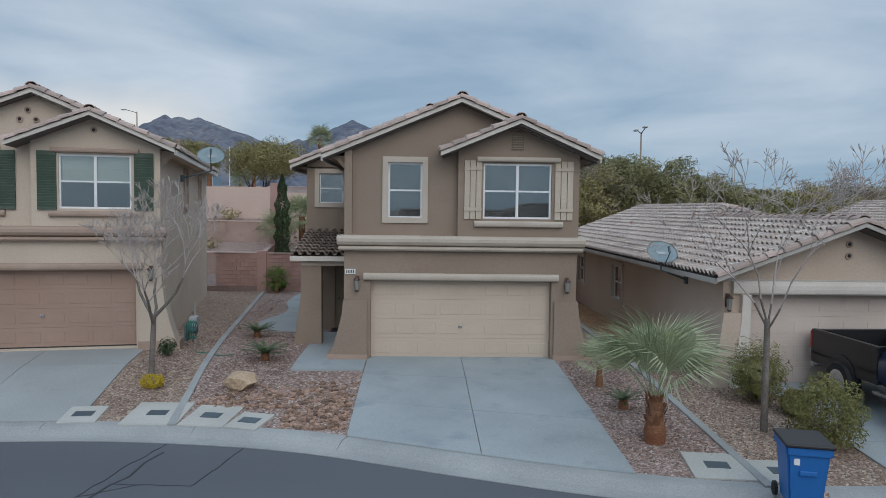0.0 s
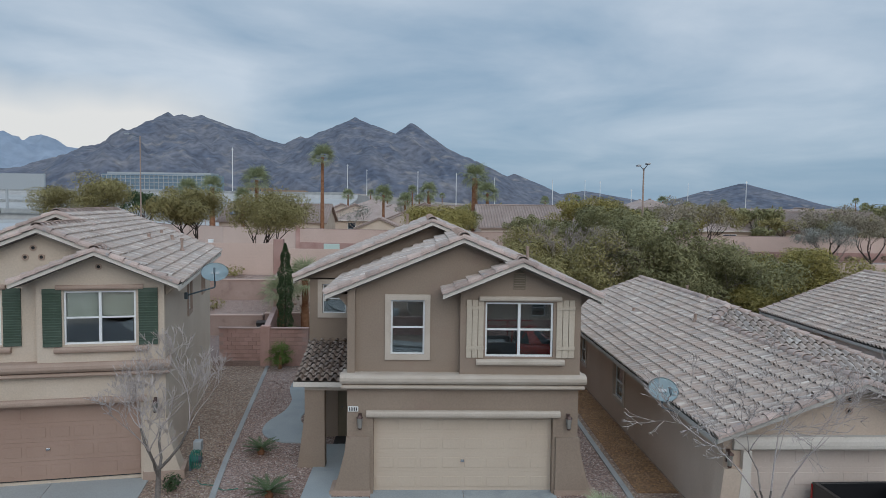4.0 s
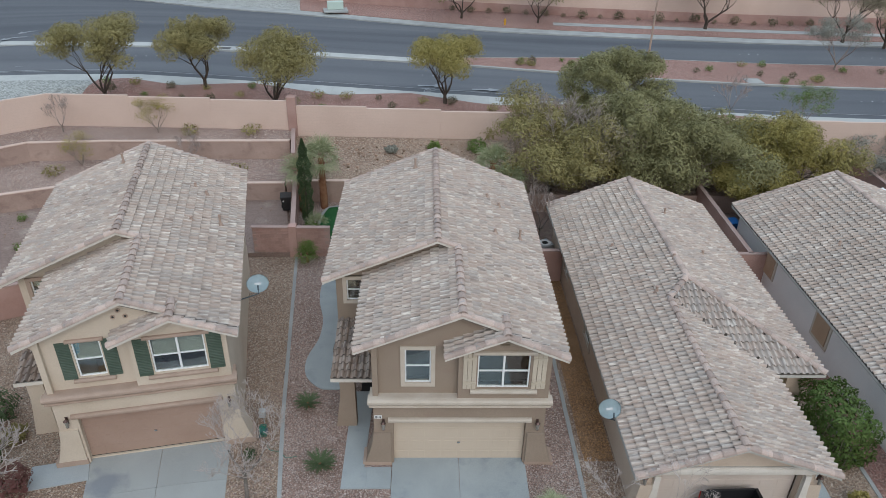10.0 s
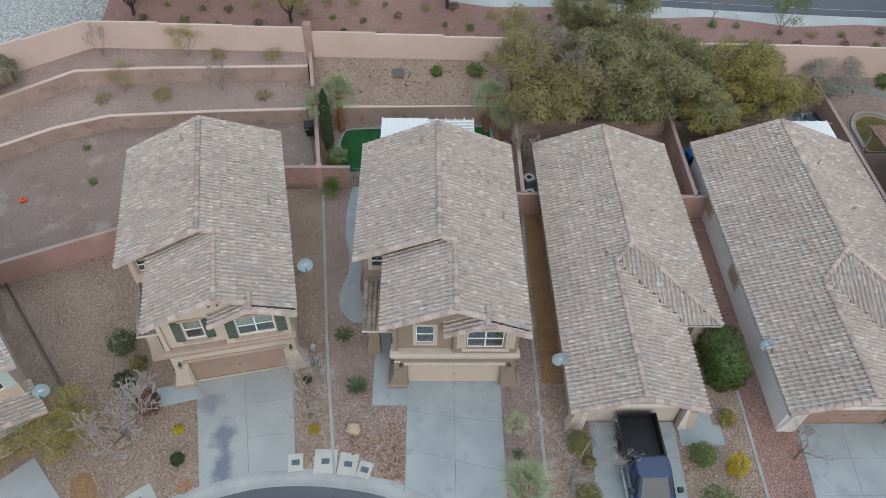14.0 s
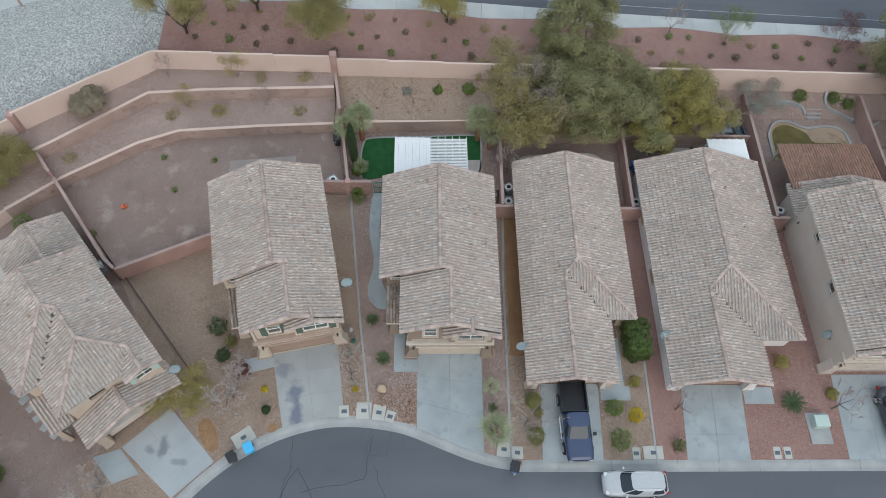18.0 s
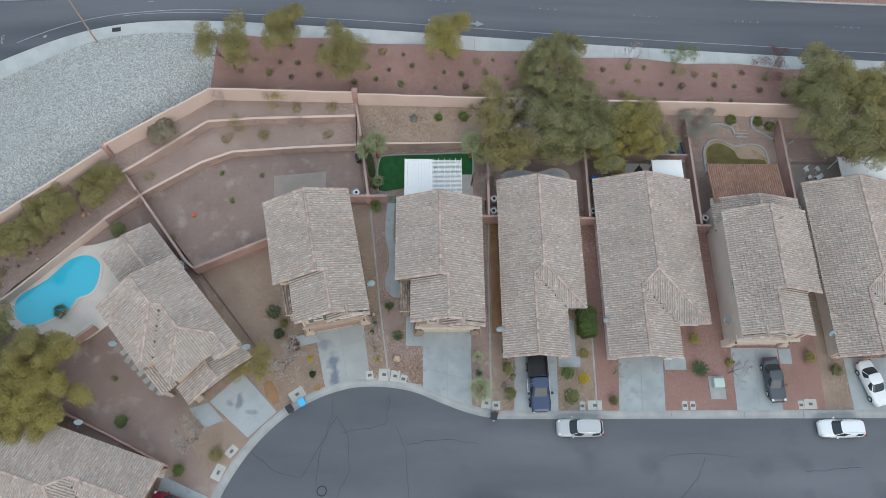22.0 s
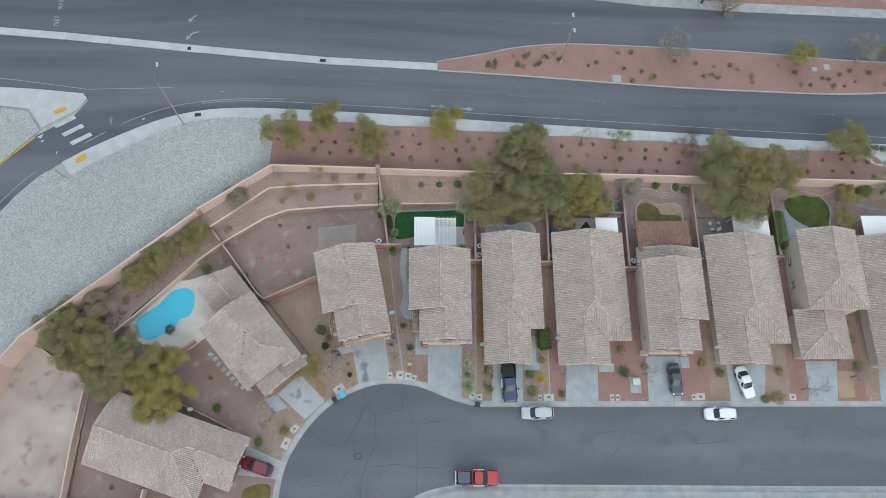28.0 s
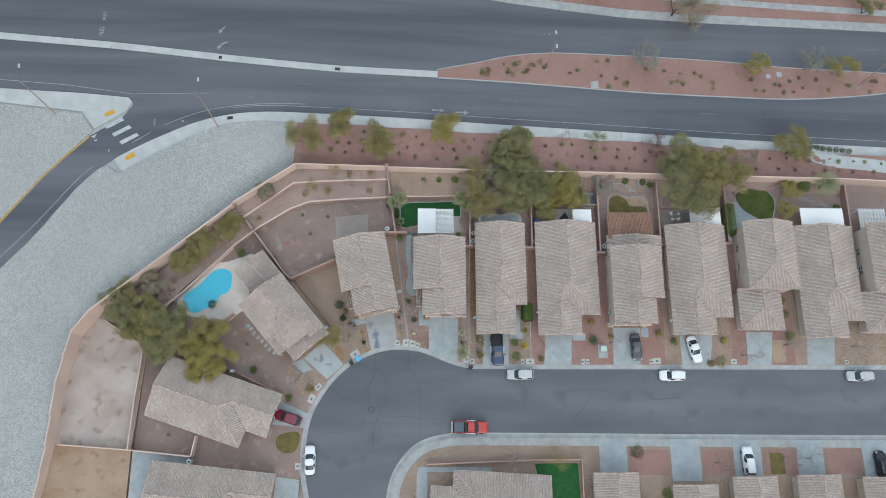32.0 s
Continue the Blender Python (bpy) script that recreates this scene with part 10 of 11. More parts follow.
trail = smooth_line([(0.1, -0.2), (0.3, -0.5), (0.7, -0.6), (1.0, -0.9), (1.4, -0.8)], 4)
for a, b in zip(trail, trail[1:]):
    tube(bm, (*a, -0.53), (*b, -0.53), 0.012, 0.012, 5, False)
part("loose_end", bm, "green_plastic", hose)
meter = thing("gas_meter", "grey gas meter with pipes on the wall", "gas meter", pose(-7.75, 1.6, 0.5))
part("body", boxed(-0.12, 0.12, -0.13, 0.13, 0.0, 0.32, 0.03), "grey_metal", meter)
part("pipe", tube(bmesh.new(), (0, 0.1, -0.5), (0, 0.1, 0.7), 0.02, 0.02, 8), "grey_metal", meter)
number = thing("house_sign", "small white plate with dark bars beside the garage", "house sign", pose(-2.98, -0.39, 2.36))
part("plate", boxed(-0.14, 0.14, -0.03, 0.0, -0.07, 0.07, 0.008), "white_metal", number)
for k in range(5):
    part("bar", boxed(-0.11 + 0.046 * k, -0.085 + 0.046 * k, -0.034, -0.028, -0.045, 0.045), "black_plastic", number)
gate = thing("garden_gate", "dark green metal gate beside the block wall", "gate", pose(-6.5, 15.0, 0))
for k in range(9):
    part("bar", boxed(0.05 + 0.16 * k, 0.08 + 0.16 * k, -0.015, 0.015, 0.05, 1.7), "green_plastic", gate)
for z in (0.1, 0.9, 1.65):
    part("rail", boxed(0.0, 1.45, -0.02, 0.02, z, z + 0.05), "green_plastic", gate)
toy = bmesh.new()
box(toy, -0.25, 0.25, -0.15, 0.15, 0.1, 0.3, 0.05)
box(toy, -0.05, 0.1, -0.12, 0.12, 0.3, 0.5, 0.04)
single("toy_car", toy, plain("orange_plastic", (0.6, 0.12, 0.04), 0.5), "small faded orange plastic toy on the dirt", "toy", pose(-28.0, 13.2, 0.18, 0, 0, 30))
for k, (x, y) in enumerate(((42.5, 19.35), (43.85, 19.4), (42.7, 18.3), (43.7, 18.3))):
    c = thing("garden_chair", "white garden chair on the patio", "chair", pose(x, y, 0.07, 0, 0, 90 * k + 20), "garden chairs on the patio")
    part("seat", boxed(-0.25, 0.25, -0.25, 0.25, 0.4, 0.44, 0.01), "white_metal", c)
    part("backrest", boxed(-0.25, 0.25, 0.22, 0.26, 0.44, 0.95, 0.01), "white_metal", c)
    for sx in (-0.22, 0.22):
        for sy in (-0.22, 0.22):
            part("leg", boxed(sx - 0.02, sx + 0.02, sy - 0.02, sy + 0.02, 0.0, 0.4), "white_metal", c)

# more of the back yards: a rounded slab, edgings and a low wall between the yards at the bend
wall_run([(-38.9, -8.2), (-33.6, -10.6), (-27.5, -13.6)], 0.5, -0.3, 0.2, "block", "low dark rose wall between two front yards", "garden_wall")
sheet("ground", [(4.85, -0.3), (6.0, -0.3), (6.0, 13.5), (4.95, 13.5)], lambda x, y: fall(x, y) + 0.015, "gravel_orange", "orange-brown littered gravel between the houses", "gravel bed", step=3.0, skirt=0.03)
edge = bmesh.new()
profile_along(edge, [(-26.8, 6.7), (-23.6, 2.8), (-20.5, -1.0), (-19.4, -2.4)], [(-0.05, 0.0), (0.05, 0.0), (0.05, 0.22), (-0.05, 0.22)], lambda x, y: fall(x, y) - 0.02)
single("garden_edging", edge, "lamp_metal", "thin dark edging between two dirt yards", "edging", kind="structure")

for k, (x, y) in enumerate(((-33.5, -2.2), (-33.0, -3.0), (-32.2, -3.75), (-31.5, -4.35), (-30.8, -5.1), (-30.15, -5.75), (-29.3, -6.3), (-28.5, -6.4))):
    single("stepping_stone", boxed(-0.36, 0.36, -0.28, 0.28, -0.04, 0.03, 0.015), "kerb", "pale concrete stepping stone in the dirt", "paving slab", pose(x, y, fall(x, y), 0, 0, 40 + 23 * k % 30), "stepping stones beside the house")
for line, lab in (([(-18.9, -5.6), (-18.2, -5.2), (-17.5, -6.1), (-17.2, -7.3), (-17.8, -7.6), (-18.5, -6.8)], "orange-brown leaf litter beside the driveway"), ([(-13.7, -5.9), (-13.3, -5.5), (-12.95, -5.7), (-13.1, -6.1), (-13.5, -6.25)], "patch of orange-red dry litter near the kerb")):
    sheet("ground", smooth_line(line, 4, True), lambda x, y: fall(x, y) + 0.014, "gravel_orange", lab, "leaf litter", step=0, skirt=0.03)

# ---- parked vehicles ----
def loft(bm, stations):
    """Joins closed rings of equal length."""
    rings = [[bm.verts.new(p) for p in ring] for ring in stations]
    n = len(rings[0])
    for a, b in zip(rings, rings[1:]):
        for k in range(n):
            bm.faces.new((a[k], a[(k + 1) % n], b[(k + 1) % n], b[k]))
    bm.faces.new(rings[0])
    bm.faces.new(rings[-1][::-1])
    return bm


def body_ring(x, lo, hi, w, top=0.9):
    """A car's cross-section with rounded shoulders."""
    h = hi - lo
    pts = [(-0.86, 0.0), (-0.97, 0.12), (-1.0, 0.42), (-0.985, 0.72), (-top, 0.95), (-top * 0.8, 1.0), (top * 0.8, 1.0), (top, 0.95), (0.985, 0.72), (1.0, 0.42), (0.97, 0.12), (0.86, 0.0)]
    return [(x, w * a, lo + h * b) for a, b in pts]


def wheel_set(car, xs, half, r, wide=0.22, rim="chrome"):
    for x in xs:
        for s in (-1, 1):
            y = s * half
            bm = bmesh.new()
            prof = [(r * 0.62, -wide / 2), (r * 0.93, -wide / 2), (r, -wide * 0.3), (r, wide * 0.3), (r * 0.93, wide / 2), (r * 0.62, wide / 2)]
            lathe(bm, prof, 22)
            w = part("wheel", bm, "rubber", car, "black tyre")
            w.matrix_basis = pose(x, y, r, 90)
            bm = bmesh.new()
            lathe(bm, [(r * 0.63, -0.03), (r * 0.63, 0.03), (r * 0.5, 0.035), (r * 0.16, 0.02), (r * 0.1, 0.05)], 18)
            o = part("rim", bm, rim, w, "spoked alloy rim")
            o.matrix_basis = pose(0, 0, -s * (wide / 2 - 0.02), 0 if s < 0 else 180)


def glasshouse(c, paint, x0, x1, t0, t1, half, top_half, z0, z1):
    """A rounded cabin: sloped panes all round between painted pillars, and a domed roof. x0, x1: its base; t0, t1: the roof."""
    n = 48

    def ring(a, b, w, z, power):
        out = []
        for k in range(n):
            u = 2 * math.pi * (k + 0.5) / n
            cu, su = math.cos(u), math.sin(u)
            out.append(Vector(((a + b) / 2 + (b - a) / 2 * math.copysign(abs(cu) ** power, cu), w * math.copysign(abs(su) ** power, su), z)))
        return out
    low, high = ring(x0, x1, half, z0, 0.42), ring(t0, t1, top_half, z1 - 0.03, 0.42)
    groups = {"windscreen": [], "back_window": [], "left": [], "right": [], "left_back": [], "right_back": [], "cabin": []}
    for k in range(n):
        mid = (low[k] + low[(k + 1) % n]) / 2
        u = 2 * math.pi * (k + 1) / n
        front, side = math.cos(u), math.sin(u)
        if abs(side) < 0.62 and front > 0:
            key = "windscreen"
        elif abs(side) < 0.6:
            key = "back_window"
        elif abs(front) < 0.1 or 0.7 < abs(front) < 0.79:
            key = "cabin"
        else:
            key = ("left" if side > 0 else "right") + ("" if front > 0 else "_back")
        groups[key].append(k)
    for key, ks in groups.items():
        bm = bmesh.new()
        for k in ks:
            q = (k + 1) % n
            bm.faces.new([bm.verts.new(v) for v in (low[k], low[q], high[q], high[k])])
        bmesh.ops.remove_doubles(bm, verts=bm.verts[:], dist=0.001)
        if key == "cabin":
            caps = [high, ring(t0 + 0.06, t1 - 0.06, top_half * 0.93, z1 - 0.005, 0.45), ring(t0 + 0.35, t1 - 0.35, top_half * 0.6, z1 + 0.012, 0.5)]
            rings = [[bm.verts.new(v) for v in r] for r in caps]
            for a, b in zip(rings, rings[1:]):
                for k in range(n):
                    bm.faces.new((a[k], a[(k + 1) % n], b[(k + 1) % n], b[k]))
            bm.faces.new(rings[-1])
            bmesh.ops.remove_doubles(bm, verts=bm.verts[:], dist=0.001)
            part("cabin", bm, paint, c, smooth=True)
        else:
            part(key if "w" in key else "side_window", bm, "car_glass", c, smooth=True)


def car(label, m, paint, L=4.6, W=1.82, H=1.46, style="sedan", roof=None):
    c = thing("car", label, "car", m)
    hw = W / 2
    belt, bonnet = H * 0.64, H * 0.6
    if style == "sedan":
        w0, r0, r1, w1, boot = 0.44, 0.1, -0.36, -0.7, belt * 1.0
    elif style == "hatch":
        w0, r0, r1, w1, boot = 0.5, 0.18, -0.7, -0.93, belt
    else:
        w0, r0, r1, w1, boot = 0.5, 0.2, -0.82, -0.955, belt
    w0, r0, r1, w1 = (v * L / 2 for v in (w0, r0, r1, w1))
    st = []
    for k in range(25):
        u = -math.cos(math.pi * k / 24)
        hi = float(np.interp(u, [-1, -0.97, -0.85, 0.42, 0.52, 0.82, 0.94, 1], [boot * 0.8, boot * 0.95, boot, belt, belt * 0.98, bonnet * 0.93, bonnet * 0.82, bonnet * 0.62]))
        st.append(body_ring(u * L / 2, 0.2 + 0.16 * abs(u) ** 9, hi, hw * (1 - 0.3 * abs(u) ** 9 - 0.035 * u * u)))
    part("body", loft(bmesh.new(), st), paint, c, smooth=True)
    glasshouse(c, roof or paint, w1, w0, r1, r0, hw * 0.92, hw * 0.76, belt - 0.05, H)
    wheel_set(c, (L * 0.30, -L * 0.29), hw - 0.1, 0.33)
    front = L / 2
    for s in (-1, 1):
        part("headlight", boxed(front - 0.42, front - 0.1, s * hw * 0.7 - 0.13, s * hw * 0.7 + 0.13, bonnet * 0.72, bonnet * 0.88, 0.04), "head_lens", c)
        part("tail_light", boxed(-L / 2 - 0.005, -L / 2 + 0.2, s * hw * 0.74 - 0.12, s * hw * 0.74 + 0.12, boot * 0.7, boot * 0.9, 0.03), "tail_red", c)
        part("mirror", boxed(w0 - 0.42, w0 - 0.26, s * (hw + 0.08) - 0.09, s * (hw + 0.08) + 0.09, belt, belt + 0.14, 0.03), paint, c)
    if style == "suv":
        for s in (-1, 1):
            part("roof_rail", boxed(r1 + 0.3, r0 - 0.2, s * hw * 0.64 - 0.02, s * hw * 0.64 + 0.02, H + 0.0, H + 0.05, 0.01), "chrome", c)
    return c


def pickup(label, m, paint, cab_paint=None, L=5.9, W=2.0, H=1.95, lift=0.2, rack=False):
    c = thing("pickup_truck", label, "pickup truck", m)
    hw = W / 2
    lo, belt = 0.45 + lift, 1.2 + lift
    cp = cab_paint or paint
    # nose and cab floor
    st = [body_ring(-0.55, lo, belt, hw), body_ring(L * 0.2, lo, belt, hw), body_ring(L * 0.42, lo + 0.05, belt * 0.97, hw * 0.97), body_ring(L / 2 - 0.1, lo + 0.1, belt * 0.9, hw * 0.92), body_ring(L / 2, lo + 0.15, belt * 0.84, hw * 0.85)]
    part("body", loft(bmesh.new(), st), cp, c, smooth=True)
    # bed: floor, sides, tailgate
    bed = bmesh.new()
    box(bed, -L / 2, -0.6, -hw * 0.98, hw * 0.98, lo, lo + 0.3, 0.03)
    for s in (-1, 1):
        box(bed, -L / 2, -0.6, min(s * hw * 0.98, s * hw * 0.86), max(s * hw * 0.98, s * hw * 0.86), lo + 0.2, belt + 0.05, 0.02)
    box(bed, -0.68, -0.6, -hw * 0.9, hw * 0.9, lo + 0.2, belt + 0.05)
    b = part("bed", bed, paint, c, "open load bed")
    part("bed_liner", boxed(-L / 2 + 0.06, -0.68, -hw * 0.855, hw * 0.855, lo + 0.3, lo + 0.33), "black_plastic", b, "black liner")
    part("tailgate", boxed(-L / 2 - 0.02, -L / 2 + 0.06, -hw * 0.86, hw * 0.86, lo + 0.15, belt + 0.04, 0.02), paint, c)
    part("bumper", boxed(-L / 2 - 0.18, -L / 2 + 0.02, -hw * 0.92, hw * 0.92, lo - 0.12, lo + 0.12, 0.04), "chrome", c)
    glasshouse(c, cp, -0.58, L * 0.25, -0.4, L * 0.12, hw * 0.95, hw * 0.8, belt - 0.03, H + lift)
    for s in (-1, 1):
        part("running_board", boxed(-0.5, L * 0.2, s * (hw + 0.06) - 0.08, s * (hw + 0.06) + 0.08, lo - 0.14, lo - 0.08, 0.01), "chrome", c)
        part("tail_light", boxed(-L / 2 - 0.03, -L / 2 + 0.05, s * hw * 0.93 - 0.06, s * hw * 0.93 + 0.06, lo + 0.35, belt, 0.01), "tail_red", c)
        part("headlight", boxed(L / 2 - 0.1, L / 2 + 0.01, s * hw * 0.68 - 0.15, s * hw * 0.68 + 0.15, belt * 0.72, belt * 0.84, 0.02), "head_lens", c)
        part("wheel_arch", tube(bmesh.new(), (-L * 0.3, s * hw * 0.9, 0.42 + lift * 0.6), (-L * 0.3, s * hw * 1.003, 0.42 + lift * 0.6), 0.5, 0.52, 20), "black_plastic", c)
        part("mirror", boxed(L * 0.17, L * 0.21, s * (hw + 0.14) - 0.12, s * (hw + 0.14) + 0.12, belt + 0.02, belt + 0.24, 0.02), "black_plastic", c)
    wheel_set(c, (L * 0.32, -L * 0.3), hw - 0.08, 0.4 + lift * 0.25, 0.3)
    if rack:
        fr = bmesh.new()
        for x in (-L / 2 + 0.3, -0.8):
            for s in (-1, 1):
                tube(fr, (x, s * hw * 0.9, belt), (x, s * hw * 0.9, H + lift + 0.25), 0.03, 0.03, 6)
            tube(fr, (x, -hw * 0.95, H + lift + 0.25), (x, hw * 0.95, H + lift + 0.25), 0.03, 0.03, 6)
        for s in (-1, 1):
            tube(fr, (-L / 2, s * hw * 0.9, H + lift + 0.25), (L * 0.1, s * hw * 0.9, H + lift + 0.25), 0.03, 0.03, 6)
        part("ladder_rack", fr, "tail_red", c, "red steel ladder rack")
        part("boom", tube(bmesh.new(), (-0.3, hw * 0.4, belt), (-0.1, hw + 1.1, H + 0.5), 0.06, 0.05, 8), "tail_red", c, "red steel boom")
        part("tool_box", boxed(-L / 2 + 0.2, -1.0, -hw * 0.8, hw * 0.8, lo + 0.3, belt - 0.1, 0.02), "dish_arm", c)
    return c


PAINT = {k: plain(k + "_paint", v, 0.4 if k == "black" else 0.28, 0.0, 0.15 if k == "black" else 0.6) for k, v in {"dark_blue": (0.012, 0.03, 0.085), "black": (0.012, 0.012, 0.014), "silver": (0.42, 0.43, 0.44), "white": (0.72, 0.73, 0.74), "charcoal": (0.045, 0.052, 0.062), "red": (0.42, 0.03, 0.02), "maroon": (0.16, 0.012, 0.03)}.items()}
pickup("lifted dark pickup truck with a black bed on the driveway", pose(9.35, -5.75, -0.14, 0, 0, -88.5), PAINT["black"], PAINT["dark_blue"], 5.9, 2.05, 1.85, 0.22)
car("silver estate car parked at the kerb", pose(13.35, -10.15, ROAD_Z, 0, 0, 180), PAINT["silver"], 4.7, 1.85, 1.6, "suv", PAINT["silver"])
car("charcoal saloon car on a driveway", pose(34.0, -5.4, -0.09, 0, 0, -87), PAINT["charcoal"], 4.7, 1.82, 1.45, "sedan")
car("white saloon car on a driveway", pose(44.4, -5.8, -0.1, 0, 0, -76), PAINT["white"], 4.8, 1.82, 1.45, "sedan")
car("white estate car parked at the kerb", pose(40.2, -10.35, ROAD_Z, 0, 0, 180), PAINT["white"], 4.7, 1.85, 1.6, "suv")
car("silver estate car parked further along the kerb", pose(74.0, -10.5, ROAD_Z, 0, 0, 180), PAINT["silver"], 4.9, 1.85, 1.6, "suv")
pickup("red work truck with a steel rack parked across the street", pose(4.4, -19.0, ROAD_Z, 0, 0, -1), PAINT["charcoal"], PAINT["red"], 5.9, 2.0, 1.85, 0.0, True)
car("dark red car on a driveway at the bend", pose(-26.3, -17.3, -0.17, 0, 0, 162), PAINT["maroon"], 4.7, 1.82, 1.45, "hatch")
car("white saloon car parked at the bend", pose(-22.35, -24.2, ROAD_Z, 0, 0, 92), PAINT["white"], 4.7, 1.82, 1.45, "sedan")
car("white people carrier on a driveway across the street", pose(51.9, -24.8, -0.17, 0, 0, 92), PAINT["white"], 4.8, 1.9, 1.7, "suv")
car("black off-road car on a driveway across the street", pose(75.2, -25.4, -0.17, 0, 0, 93), PAINT["black"], 4.3, 1.9, 1.8, "suv")
for x0, x1, y in ((26.5, 31.2, -22.0), (38.8, 43.9, -22.0), (49.8, 54.6, -22.2), (60.9, 65.5, -22.3), (72.5, 77.5, -22.4)):
    driveway("concrete driveway across the street", [(x0, -28.0), (x1, -28.0), (x1, y + 0.9), (x0, y + 0.9)], rows=3, z=0.16)

# ---- across the street: front yards ----
S_BACK = offset_line(S_KERB, -0.6)
S_WALK = offset_line(S_KERB, -1.9)
sheet("pavement", S_BACK + S_WALK[::-1], level(-0.21), "kerb", "pale concrete pavement across the street", "pavement", step=0, skirt=0.1)
sheet("ground", [p for p in S_WALK if p[0] < 86] + [(86.0, -60.0), (-12.0, -60.0), (-11.0, -34.0)], level(-0.22), "gravel_brown", "brown gravel yards across the street", "gravel bed", step=0, skirt=0.1)
sheet("ground", [(15.4, -25.0), (22.7, -25.0), (22.9, -31.0), (16.4, -31.0)], level(-0.19), "turf", "dark green turf patch in a walled yard", "lawn", step=0, skirt=0.04)
for x0, x1 in ((31.6, 38.4), (44.3, 49.4), (55.0, 60.6), (65.9, 72.1)):
    sheet("ground", [(x0, -22.9), (x1, -22.9), (x1, -27.0), (x0, -27.0)], level(-0.19), "gravel_red", "reddish gravel bed across the street", "gravel bed", step=0, skirt=0.04)
wall_run([(-3.0, -25.0), (15.0, -24.4), (23.2, -24.4), (23.2, -31.5)], 0.9, -0.3, 0.2, "block", "low rose block wall across the street", "garden_wall")
driveway("concrete path beside the corner house", [(-4.6, -26.2), (-2.8, -26.2), (-2.8, -36.0), (-4.6, -36.0)], splits=(), rows=3, z=0.16)
driveway("concrete path along the corner house", [(-4.4, -25.4), (8.0, -25.6), (8.0, -26.3), (-4.4, -26.2)], splits=(), rows=1, z=0.16)
sheet("ground", smooth_line([(-27.8, -20.2), (-25.0, -19.6), (-24.2, -20.6), (-25.0, -22.8), (-27.0, -23.0), (-28.2, -21.8)], 3, True), lambda x, y: fall(x, y) + 0.03, "lawn", "patch of dormant brown lawn at the bend", "lawn", step=0, skirt=0.05)
sheet("ground", [(59.0, -4.0), (61.5, -4.2), (61.2, -8.0), (58.7, -8.0)], lambda x, y: fall(x, y) + 0.02, "brown_dirt", "orange-brown planting bed", "gravel bed", step=0, skirt=0.04)
sheet("ground", [(56.0, -23.5), (58.5, -23.5), (58.5, -27.0), (56.0, -27.0)], level(-0.18), "lawn", "small patch of brown lawn", "lawn", step=0, skirt=0.04)


# ---- lamps and signs along the main road ----
def street_lamp(label, x, y, z, turn, height=9.6, arm=2.6, double=False):
    s = thing("street_lamp", label, "street lamp", pose(x, y, z, 0, 0, turn), "street lamps of the main road")
    part("base", lathe(bmesh.new(), [(0.28, -0.1), (0.28, 0.12), (0.16, 0.14)], 12), "kerb", s)
    part("pole", tube(bmesh.new(), (0, 0, 0.1), (0, 0, height), 0.11, 0.075, 10), "pipe", s, "tall tan steel pole")
    for d in ((1, -1) if double else (1,)):
        part("arm", tube(bmesh.new(), (0, 0, height - 0.15), (0, d * arm, height + 0.35), 0.045, 0.035, 8), "dish_arm", s)
        bm = boxed(-0.17, 0.17, d * arm - 0.15, d * arm + 0.6, height + 0.28, height + 0.42, 0.03)
        head = part("head", bm, "grey_metal", s)
        part("lens", boxed(-0.13, 0.13, d * arm + 0.0, d * arm + 0.5, height + 0.255, height + 0.28), "head_lens", head)
    return s


street_lamp("tall street lamp on the white gravel", -41.8, 35.3, MAIN_Z + 0.1, 6, 12.2)
street_lamp("tall street lamp by the corner pavement", -71.3, 37.2, MAIN_Z + 0.1, 10, 12.2)
street_lamp("tall street lamp beyond the main road", -40.2, 80.4, MAIN_Z + 0.1, 70, 15.6, 2.0)
street_lamp("twin-headed street lamp on the traffic island", 20.1, 48.2, MAIN_Z + 0.15, 0, 10.0, 1.4, True)
street_lamp("twin-headed street lamp further along the island", 81.5, 45.5, MAIN_Z + 0.15, 0, 10.0, 1.4, True)
for k, (x, y, h) in enumerate(((-95.0, 120.0, 10), (-140.0, 95.0, 10), (-60.0, 175.0, 9), (120.0, 44.0, 10), (60.0, 140.0, 8))):
    street_lamp("distant tall steel street lamp", x, y, 1.0, 20 * k, h)
for x, y, red in ((-66.0, 88.0, True), (-60.0, 89.5, False), (-52.0, 93.0, False)):
    sg = thing("traffic_sign", "traffic sign on a thin post beside the road", "traffic sign", pose(x, y, 1.3))
    part("post", tube(bmesh.new(), (0, 0, 0), (0, 0, 3.4), 0.03, 0.03, 6), "grey_metal", sg)
    part("plate", boxed(-0.38, 0.38, -0.05, -0.035, 2.6, 3.4, 0.004), "white_metal", sg)
    part("mark", boxed(-0.2, 0.2, -0.06, -0.05, 2.9, 3.15, 0.004), "tail_red", sg, "plain red mark")
for x, y in ((-35.6, 80.0), (-30.1, 78.7)):
    b = thing("utility_pedestal", "white utility pedestal on the gravel", "utility cabinet", pose(x, y, 1.6))
    part("body", boxed(-0.3, 0.3, -0.25, 0.25, 0, 1.2, 0.03), "white_metal", b)
    part("cap", boxed(-0.33, 0.33, -0.28, 0.28, 1.2, 1.26, 0.02), "white_metal", b)
hydrant = thing("fire_hydrant", "small yellow fire hydrant on the far bank", "hydrant", pose(8.0, 66.2, 1.6))
part("barrel", lathe(bmesh.new(), [(0.12, 0), (0.1, 0.1), (0.1, 0.6), (0.12, 0.62), (0.06, 0.75)], 10), "paint_yellow", hydrant)
